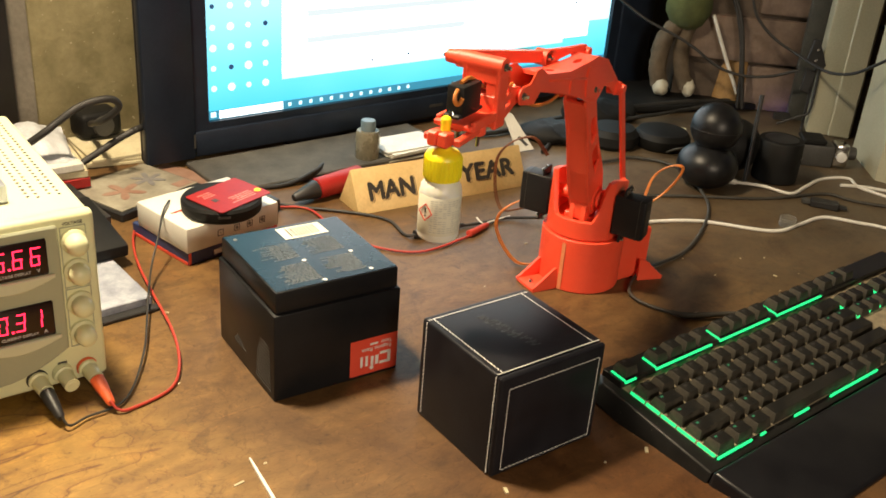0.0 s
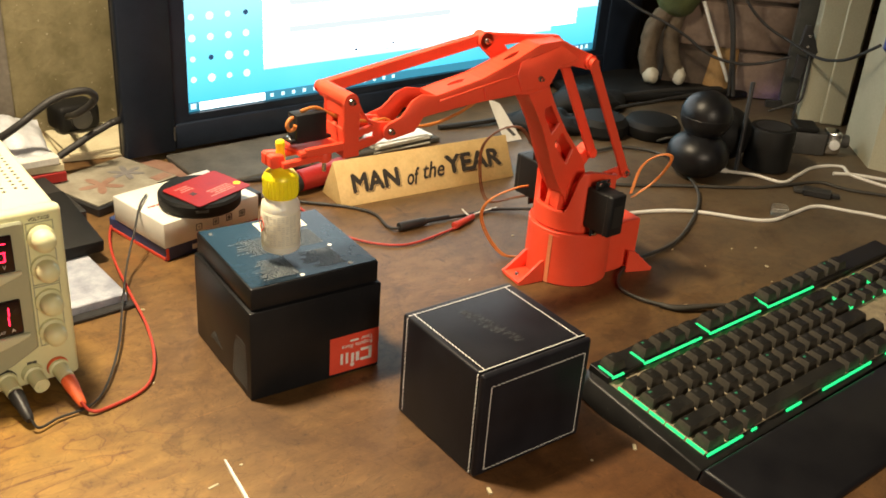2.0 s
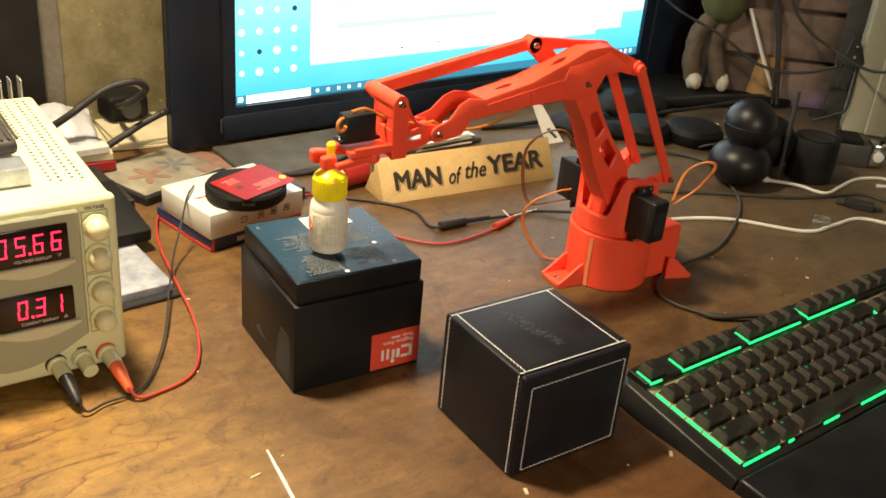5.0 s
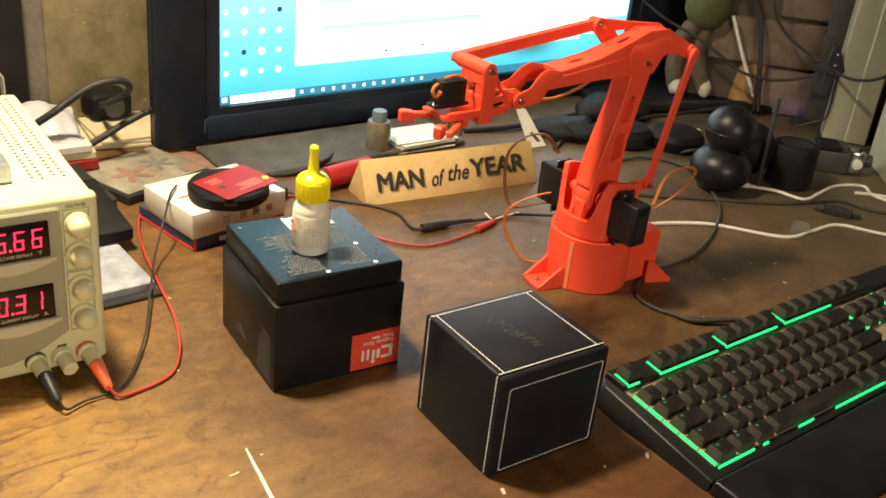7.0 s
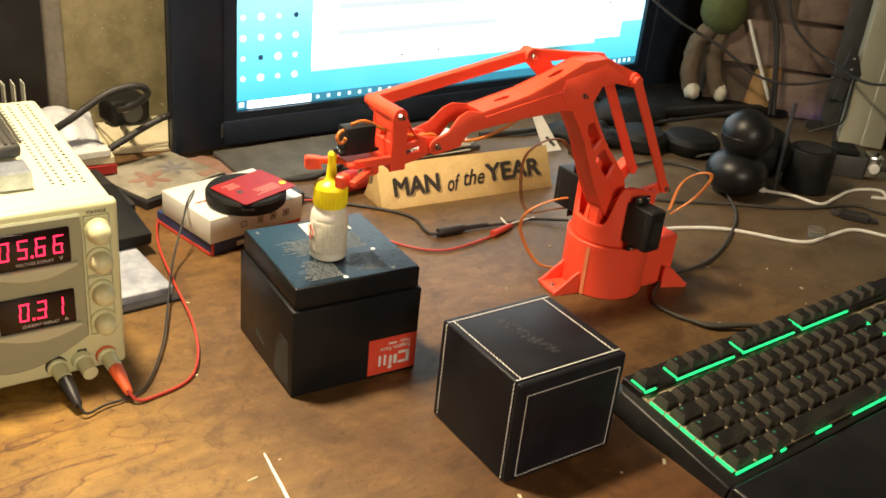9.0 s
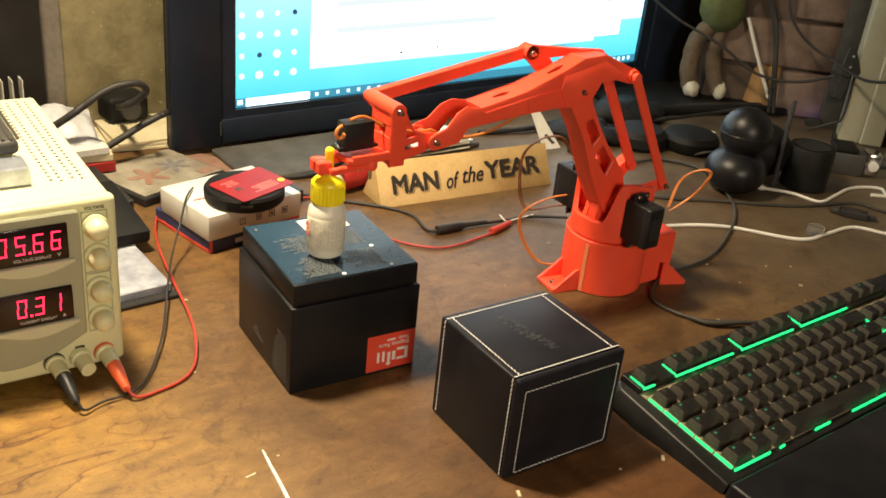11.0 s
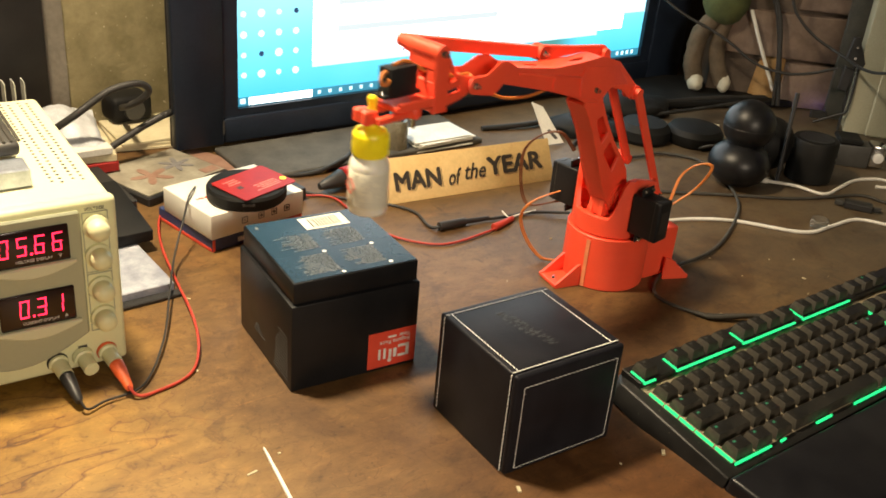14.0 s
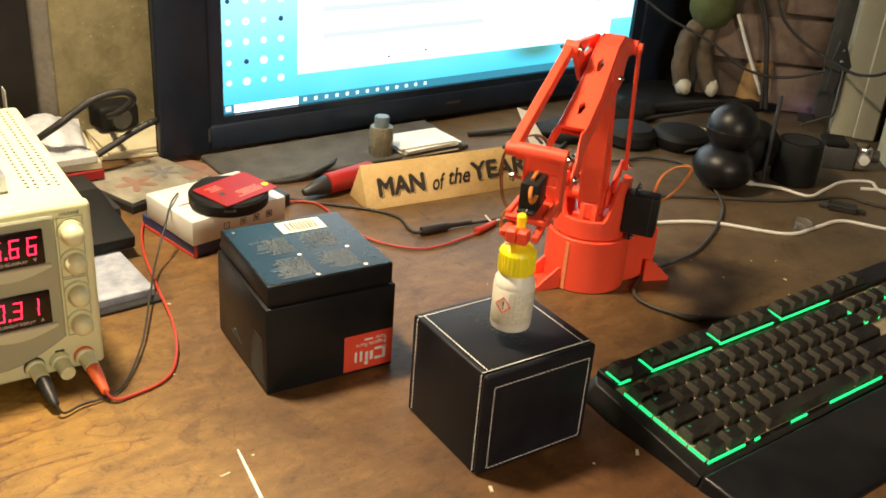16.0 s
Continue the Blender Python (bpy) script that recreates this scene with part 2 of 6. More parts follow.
YELLOW = surface("yellow_plastic", (0.90, 0.76, 0.016), (0.94, 0.82, 0.024), rough=(0.32, 0.45), bump=0.05, grain=0.02)
BOTTLE = surface("milky_white_plastic", (0.74, 0.73, 0.66), (0.78, 0.77, 0.70), rough=(0.35, 0.42), bump=0.0, grain=0.02)
for m_, w_ in ((BOTTLE, 0.6), (YELLOW, 0.35)):
    b_ = m_.node_tree.nodes["Principled BSDF"]
    b_.inputs["Subsurface Weight"].default_value = w_
    b_.inputs["Subsurface Radius"].default_value = (0.02, 0.017, 0.012)
LABEL_WHITE = surface("cream_paper_label", (0.69, 0.67, 0.55), (0.74, 0.72, 0.60), rough=(0.5, 0.62), grain=0.02)
PAPER = surface("white_paper", (0.58, 0.57, 0.52), (0.72, 0.71, 0.66), coarse=30, rough=(0.7, 0.85))
PAPER_BLUE = surface("bluish_paper", (0.20, 0.22, 0.27), (0.38, 0.40, 0.46), coarse=60, rough=(0.55, 0.75))
PAPER_OLD = surface("yellowed_paper", (0.50, 0.44, 0.28), (0.62, 0.56, 0.38), coarse=30, rough=(0.7, 0.85))
BOX_WHITE = surface("white_glossy_carton", (0.62, 0.60, 0.54), (0.74, 0.72, 0.65), coarse=20, rough=(0.35, 0.5), grain=0.02)
BLUE_CARTON = surface("blue_printed_carton", (0.02, 0.035, 0.11), (0.04, 0.06, 0.17), rough=(0.4, 0.55))
CARD_PRINT = surface("pale_pink_card_print", (0.50, 0.16, 0.13), (0.60, 0.24, 0.20), rough=(0.4, 0.5))
FAINT_PRINT = surface("faint_grey_print", (0.46, 0.46, 0.42), (0.56, 0.56, 0.51), rough=(0.5, 0.6))
# plated steel, its bluish tint painting in the reflected screen
SATIN = surface("steel_with_screen_reflection", (0.42, 0.47, 0.56), (0.58, 0.63, 0.72), coarse=120, rough=(0.28, 0.42), metal=0.75, bump=0.02)
RED_CARD = surface("red_plastic_card", (0.26, 0.012, 0.011), (0.34, 0.018, 0.015), coarse=40, spec=0.35, rough=(0.34, 0.48), bump=0.04)
KEYTOP = surface("black_keycap", (0.005, 0.005, 0.005), (0.018, 0.0165, 0.013), coarse=38, spec=0.35, rough=(0.35, 0.6), speck=((0.10, 0.085, 0.06), 0.70))
KEY_PLATE = surface("dusty_key_plate", (0.20, 0.165, 0.11), (0.34, 0.285, 0.19), coarse=120, rough=(0.6, 0.8), speck=((0.20, 0.17, 0.12), 0.62))
KEY_BODY = surface("black_keyboard_case", (0.007, 0.007, 0.007), (0.014, 0.0135, 0.013), spec=0.35, coarse=30, rough=(0.36, 0.52), speck=((0.06, 0.055, 0.045), 0.70))
DARK_GREY = surface("dark_grey_plastic", (0.035, 0.034, 0.032), (0.06, 0.058, 0.054), rough=(0.45, 0.6))
MID_GREY = surface("dull_grey_sheet", (0.045, 0.045, 0.038), (0.075, 0.072, 0.060), coarse=50, rough=(0.75, 0.9))
CONCRETE = surface("rough_yellowish_render", (0.19, 0.160, 0.078), (0.33, 0.282, 0.155), coarse=18, fine=120, rough=(0.85, 0.95), bump=0.45, distance=0.003, speck=((0.52, 0.46, 0.32), 0.68))
BRICK = surface("painted_pinkish_brick", (0.115, 0.080, 0.062), (0.225, 0.160, 0.122), coarse=22, fine=140, rough=(0.75, 0.9), bump=0.6, distance=0.002)
MORTAR = surface("brick_mortar", (0.07, 0.052, 0.040), (0.11, 0.082, 0.062), coarse=40, rough=(0.9, 0.95), bump=0.8, distance=0.002)
MID_PLASTER = surface("grey_plaster", (0.17, 0.15, 0.12), (0.24, 0.215, 0.175), coarse=20, fine=160, rough=(0.85, 0.95), bump=0.5, distance=0.002)
# black bezel whose blue is the screen's haze, mixed into the base colour
TV_BLACK = surface("black_bezel_with_screen_haze", (0.011, 0.017, 0.031), (0.016, 0.024, 0.042), rough=(0.3, 0.42), bump=0.05, spec=0.3)
WALL_PAINT = surface("dull_wall_paint", (0.20, 0.175, 0.135), (0.27, 0.235, 0.185), coarse=6, rough=(0.8, 0.92), bump=0.3, distance=0.002)
FLOOR_MAT = surface("dark_floor_boards", (0.07, 0.05, 0.035), (0.12, 0.09, 0.06), coarse=6, rough=(0.6, 0.8))
WHITE_CASE = surface("aged_white_plastic", (0.37, 0.355, 0.255), (0.45, 0.43, 0.32), coarse=8, rough=(0.5, 0.65))
BLUE_PLASTIC = surface("deep_blue_plastic", (0.010, 0.014, 0.16), (0.02, 0.028, 0.26), rough=(0.25, 0.4))
TOY_BEIGE = surface("beige_plush", (0.080, 0.058, 0.036), (0.135, 0.098, 0.063), coarse=60, fine=700, rough=(0.9, 1.0), bump=0.8, distance=0.0015)
TOY_GREEN = surface("green_plush", (0.050, 0.060, 0.018), (0.085, 0.098, 0.030), coarse=60, fine=700, rough=(0.9, 1.0), bump=0.8, distance=0.0015)
TOY_WHITE = surface("off_white_plush", (0.40, 0.37, 0.28), (0.52, 0.48, 0.38), coarse=60, fine=700, rough=(0.9, 1.0), bump=0.8, distance=0.0015)
WICKER = surface("tan_straw", (0.24, 0.135, 0.045), (0.34, 0.20, 0.075), coarse=50, rough=(0.7, 0.85))
SPOOL_BODY = surface("smoky_clear_plastic", (0.11, 0.098, 0.070), (0.20, 0.18, 0.13), coarse=50, rough=(0.2, 0.35))
SPOOL_CAP = surface("grey_blue_cap", (0.10, 0.14, 0.17), (0.16, 0.21, 0.24), rough=(0.3, 0.45))
PICTURE_GREY = surface("faded_picture_print", (0.19, 0.17, 0.13), (0.36, 0.33, 0.26), coarse=40, rough=(0.25, 0.4))
PICTURE_RED = surface("faded_red_print", (0.22, 0.115, 0.08), (0.32, 0.20, 0.15), coarse=60, rough=(0.3, 0.45))
FADED_BLUE = surface("faded_blue_grey_print", (0.13, 0.125, 0.13), (0.22, 0.21, 0.21), coarse=90, rough=(0.3, 0.45))
DUSTY_GREY = surface("dusty_grey_plastic", (0.045, 0.042, 0.037), (0.090, 0.083, 0.071), coarse=30, rough=(0.75, 0.9))
FIN_METAL = surface("dull_fin_metal", (0.30, 0.30, 0.28), (0.42, 0.42, 0.39), rough=(0.4, 0.55))
BAG = surface("clear_plastic_bag", (0.42, 0.44, 0.48), (0.62, 0.64, 0.68), coarse=40, rough=(0.2, 0.4), bump=0.5, distance=0.002)


def clear_material():
    m, t, b = nodes_of("clear_plastic")
    b.inputs["Base Color"].default_value = (0.9, 0.9, 0.86, 1)
    b.inputs["Roughness"].default_value = 0.08
    b.inputs["Transmission Weight"].default_value = 0.92
    return m


CLEAR = clear_material()


def wallpaper_material():
    m, t, b = nodes_of("lit_desktop_picture")
    c = t.nodes.new("ShaderNodeTexCoord").outputs["Object"]
    sep = t.nodes.new("ShaderNodeSeparateXYZ")
    link(t, c, sep.inputs[0])
    r = t.nodes.new("ShaderNodeMapRange")
    r.inputs[1].default_value, r.inputs[2].default_value = 0.0, 0.22
    link(t, sep.outputs[2], r.inputs[0])
    n = noise_node(t, c, 5.0, 2, 0.5)
    s = t.nodes.new("ShaderNodeMath")
    s.operation = "MULTIPLY_ADD"
    s.inputs[1].default_value, s.inputs[2].default_value = 0.35, -0.17
    link(t, n.outputs[0], s.inputs[0])
    a = t.nodes.new("ShaderNodeMath")
    link(t, r.outputs[0], a.inputs[0])
    link(t, s.outputs[0], a.inputs[1])
    col = ramp(t, a.outputs[0], [(0.0, (0.06, 0.55, 0.76)), (0.30, (0.17, 0.72, 0.90)), (0.8, (0.46, 0.88, 0.98))]).outputs[0]
    spot = t.nodes.new("ShaderNodeVectorMath")
    spot.operation = "DISTANCE"
    squash = t.nodes.new("ShaderNodeMapping")
    squash.inputs["Scale"].default_value = (0.55, 0.0, 1.6)
    link(t, c, squash.inputs[0])
    link(t, squash.outputs[0], spot.inputs[0])
    spot.inputs[1].default_value = (0.505 * 0.55, 0.0, 0.036 * 1.6)
    col = mixed(t, "MULTIPLY", 1.0, col, ramp(t, spot.outputs["Value"], [(0.008, (0.62, 0.42, 0.30)), (0.034, (1, 1, 1))]).outputs[0])
    b.inputs["Base Color"].default_value = (0.01, 0.01, 0.01, 1)
    b.inputs["Roughness"].default_value = 0.3
    link(t, col, b.inputs["Emission Color"])
    b.inputs["Emission Strength"].default_value = 1.5
    return m


SCREEN_BLUE = wallpaper_material()
SCREEN_WHITE = glow("lit_white_window", (0.96, 1.0, 1.0), 3.2)
SCREEN_PALE = glow("lit_pale_window_edge", (0.60, 0.92, 1.0), 1.7)
SCREEN_BAR = glow("lit_task_bar", (0.05, 0.33, 0.48), 1.0)
SCREEN_ICON = glow("lit_pale_icon", (0.62, 0.93, 1.0), 1.9)
SCREEN_TEXT = glow("lit_faint_text_line", (0.88, 0.98, 1.0), 0.97)
SCREEN_DARK = glow("lit_dark_icon", (0.02, 0.12, 0.30), 0.6)


# ---- mesh helpers ----
def finish(bm, name, mat, smooth=35.0):
    bmesh.ops.recalc_face_normals(bm, faces=bm.faces)
    me = bpy.data.meshes.new(name)
    bm.to_mesh(me)
    bm.free()
    for m in mat if isinstance(mat, (list, tuple)) else (mat,):
        me.materials.append(m)
    if smooth:
        me.polygons.foreach_set("use_smooth", [True] * len(me.polygons))
        me.set_sharp_from_angle(angle=radians(smooth))
    return me


def part(name, bm, mat, parent=None, label="", at=None, smooth=35.0):
    ob = new(name, bm if isinstance(bm, bpy.types.Mesh) else finish(bm, name, mat, smooth))
    ob.parent = parent
    if at is not None:
        ob.matrix_basis = at
    return tagged(ob, label)


def thing(name, at, label, category, group="", kind=""):
    ob = new(name)
    ob.empty_display_size = 0.02
    ob.matrix_basis = at
    return tagged(ob, label, category, group, kind)


def solid(name, bm, mat, at, label, category, group="", kind="", smooth=35.0):
    return tagged(part(name, bm, mat, None, "", at, smooth), label, category, group, kind)


def box(x0, x1, y0, y1, z0, z1, bevel=0.0, seg=2, bm=None, m=None):
    own = bmesh.new()
    bmesh.ops.create_cube(own, size=1.0)
    bmesh.ops.transform(own, matrix=Matrix.Translation(((x0 + x1) / 2, (y0 + y1) / 2, (z0 + z1) / 2)) @ Matrix.Diagonal((x1 - x0, y1 - y0, z1 - z0, 1)), verts=own.verts)
    if bevel:
        bmesh.ops.bevel(own, geom=own.edges[:], offset=bevel, segments=seg, affect="EDGES", profile=0.5)
    return join(bm, own, m)


def join(bm, own, m=None):
    if m is not None:
        bmesh.ops.transform(own, matrix=m, verts=own.verts)
    if bm is None:
        return own
    me = bpy.data.meshes.new("joined")
    own.to_mesh(me)
    own.free()
    bm.from_mesh(me)
    bpy.data.meshes.remove(me)
    return bm


def rod(p, q, r0, r1=None, seg=20, bm=None, bevel=0.0, m=None):
    """A cylinder or cone from p to q."""
    own = bmesh.new()
    p, q = Vector(p), Vector(q)
    d = q - p
    bmesh.ops.create_cone(own, cap_ends=True, segments=seg, radius1=r0, radius2=r0 if r1 is None else r1, depth=d.length)
    if bevel:
        rim = [e for e in own.edges if abs(e.verts[0].co.z - e.verts[1].co.z) < 1e-7]
        bmesh.ops.bevel(own, geom=rim, offset=bevel, segments=2, affect="EDGES", profile=0.5)
    turn = d.to_track_quat("Z", "Y").to_matrix().to_4x4()
    bmesh.ops.transform(own, matrix=Matrix.Translation((p + q) / 2) @ turn, verts=own.verts)
    return join(bm, own, m)


def ball(c, r, bm=None, squash=(1, 1, 1), seg=24, m=None):
    own = bmesh.new()
    bmesh.ops.create_uvsphere(own, u_segments=seg, v_segments=seg // 2, radius=r)
    bmesh.ops.transform(own, matrix=Matrix.Translation(c) @ Matrix.Diagonal((*squash, 1)), verts=own.verts)
    return join(bm, own, m)


def lathe(profile, seg=40, bm=None, m=None):
    """Turned about z: rows of radius, height."""
    own = bmesh.new()
    rings = []
    for r, z in profile:
        if r < 1e-6:
            rings.append([own.verts.new((0, 0, z))])
        else:
            rings.append([own.verts.new((r * math.cos(2 * math.pi * k / seg), r * math.sin(2 * math.pi * k / seg), z)) for k in range(seg)])
    for a, b in zip(rings, rings[1:]):
        for k in range(seg):
            j = (k + 1) % seg
            ring = [a[k], a[j], b[j], b[k]] if len(a) > 1 and len(b) > 1 else ([a[0], b[j], b[k]] if len(a) == 1 else [a[k], a[j], b[0]])
            own.faces.new(ring)
    for ring in (rings[0], rings[-1]):
        if len(ring) > 1:
            own.faces.new(ring)
    return join(bm, own, m)


def plate(outline, y0, y1, holes=(), bevel=0.0, bm=None, m=None):
    """A plate standing in the xz plane, from y0 to y1, cut to the outline."""
    own = bmesh.new()
    loops = [outline, *holes]
    edges = []
    for loop in loops:
        vs = [own.verts.new((x, y0, z)) for x, z in loop]
        edges += [own.edges.new((vs[i], vs[(i + 1) % len(vs)])) for i in range(len(vs))]
    bmesh.ops.triangle_fill(own, edges=edges, use_beauty=True, use_dissolve=False)
    bmesh.ops.recalc_face_normals(own, faces=own.faces)
    ext = bmesh.ops.extrude_face_region(own, geom=own.faces[:])
    bmesh.ops.translate(own, verts=[v for v in ext["geom"] if isinstance(v, bmesh.types.BMVert)], vec=(0, y1 - y0, 0))
    bmesh.ops.recalc_face_normals(own, faces=own.faces)
    if bevel:
        rim = [e for e in own.edges if len(e.link_faces) == 2 and e.calc_face_angle(0) > 0.9 and abs(e.verts[0].co.y - e.verts[1].co.y) < 1e-6]
        bmesh.ops.bevel(own, geom=rim, offset=bevel, segments=1, affect="EDGES", profile=0.5)
    return join(bm, own, m)


def arc(cx, cz, r, a0, a1, n=8):
    return [(cx + r * math.cos(radians(a0 + (a1 - a0) * k / n)), cz + r * math.sin(radians(a0 + (a1 - a0) * k / n))) for k in range(n + 1)]


def bar_outline(x0, x1, r0, r1):
    return arc(x0, 0, r0, 90, 270, 8) + arc(x1, 0, r1, -90, 90, 8)


def spline(points, step=8):
    pts = [Vector(p) for p in points]
    pts = [pts[0] * 2 - pts[1], *pts, pts[-1] * 2 - pts[-2]]
    out = []
    for a, b, c, d in zip(pts, pts[1:], pts[2:], pts[3:]):
        for k in range(step):
            u = k / step
            out.append(0.5 * (2 * b + (c - a) * u + (2 * a - 5 * b + 4 * c - d) * u * u + (3 * b - a - 3 * c + d) * u ** 3))
    return [*out, pts[-2]]


def tube(points, r, seg=8, step=8, bm=None):
    path = spline(points, step)
    own = bmesh.new()
    rings, side = [], None
    for i, p in enumerate(path):
        d = (path[min(i + 1, len(path) - 1)] - path[max(i - 1, 0)]).normalized()
        side = (side - d * side.dot(d)).normalized() if side is not None else d.orthogonal().normalized()
        up = d.cross(side)
        rings.append([own.verts.new(p + r * (math.cos(2 * math.pi * k / seg) * side + math.sin(2 * math.pi * k / seg) * up)) for k in range(seg)])
    for a, b in zip(rings, rings[1:]):
        for k in range(seg):
            own.faces.new((a[k], a[(k + 1) % seg], b[(k + 1) % seg], b[k]))
    own.faces.new(rings[0])
    own.faces.new(rings[-1])
    return join(bm, own)


def wire(name, points, r, mat, label, category="cable", seg=8):
    return solid(name, tube(points, r, seg), mat, Matrix.Identity(4), label, category, smooth=60)


def lettering(text, size, depth=0.0004, bold=0.0, shear=0.0, space=1.0):
    """A mesh of the words in Blender's own font, from the origin along x, in the xy plane."""
    cu = bpy.data.curves.new("words", "FONT")
    cu.body, cu.size, cu.extrude, cu.offset, cu.shear, cu.space_character, cu.resolution_u = text, size, depth, bold, shear, space, 3
    ob = bpy.data.objects.new("words", cu)
    scene.collection.objects.link(ob)
    bpy.context.view_layer.update()
    me = bpy.data.meshes.new_from_object(ob.evaluated_get(bpy.context.evaluated_depsgraph_get()))
    bpy.data.objects.remove(ob)
    bpy.data.curves.remove(cu)
    me.materials.clear()
    return me


def words(name, text, size, mat, parent, at, label="", depth=0.0003, bold=0.0, shear=0.0, space=1.0, width=None):
    me = lettering(text, size, depth, 0.0, shear, space)
    if bold:
        heavy = bmesh.new()
        for k, (dx, dy) in enumerate(((0, 0), (1, 0), (-1, 0), (0, 1), (0, -1), (0.7, 0.7), (-0.7, -0.7))):
            own = bmesh.new()
            own.from_mesh(me)
            join(heavy, own, Matrix.Translation((bold * dx, bold * dy, 0.00002 * k)))
        heavy.to_mesh(me)
        heavy.free()
    me.materials.append(mat)
    if width:
        xs = [v.co.x for v in me.vertices]
        me.transform(Matrix.Diagonal((width / (max(xs) - min(xs)), 1, 1, 1)))
    return part(name, me, mat, parent, label, at)


FRONT = pose(0, 0, 0, 90, 0, 0)  # lays words in the xy plane onto a face that looks along -y


# ---- the room and the desk ----
def slab(name, b, mat, label="", category="wall"):
    return tagged(part(name, box(*b), mat), label or "plain wall of the workshop", category, kind="structure")


X0, X1, Y0, Y1, Z0, Z1 = -1.5, 2.3, -2.0, 0.815, -0.75, 1.7
slab("floor", (X0 - 0.1, X1 + 0.1, Y0 - 0.1, Y1 + 0.3, Z0 - 0.1, Z0), FLOOR_MAT, "dark boarded floor under the desk", "floor")
slab("ceiling", (X0 - 0.1, X1 + 0.1, Y0 - 0.1, Y1 + 0.3, Z1, Z1 + 0.1), WALL_PAINT, "plain ceiling", "ceiling")
slab("wall_west", (X0 - 0.1, X0, Y0, Y1, Z0, Z1), WALL_PAINT)
slab("wall_east", (X1, X1 + 0.1, Y0, Y1, Z0, Z1), WALL_PAINT)
slab("wall_south", (X0 - 0.1, X1 + 0.1, Y0 - 0.1, Y0, Z0, Z1), WALL_PAINT)
slab("wall_north", (X0 - 0.1, 0.6, Y1, Y1 + 0.14, Z0, Z1), CONCRETE, "rough yellowish rendered wall behind the desk", "wall")
slab("wall_recess", (0.6, X1 + 0.1, Y1 + 0.012, Y1 + 0.14, Z0, Z1), WALL_PAINT, "rough shaded wall behind the television", "wall")

slab("wall_strip", (-0.140, -0.095, Y1 - 0.004, Y1 - 0.0002, 0.002, 0.9), MID_PLASTER, "grey plaster strip on the wall", "wall")

desk = thing("desk", pose(0, 0, 0), "worn brown wooden workbench top with stains and scratches", "desk")
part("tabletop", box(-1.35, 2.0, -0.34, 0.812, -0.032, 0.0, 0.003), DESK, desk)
for x in (-1.25, 1.9):
    for y in (-0.27, 0.74):
        part("leg", box(x - 0.035, x + 0.035, y - 0.035, y + 0.035, Z0, -0.033, 0.003), DESK, desk)


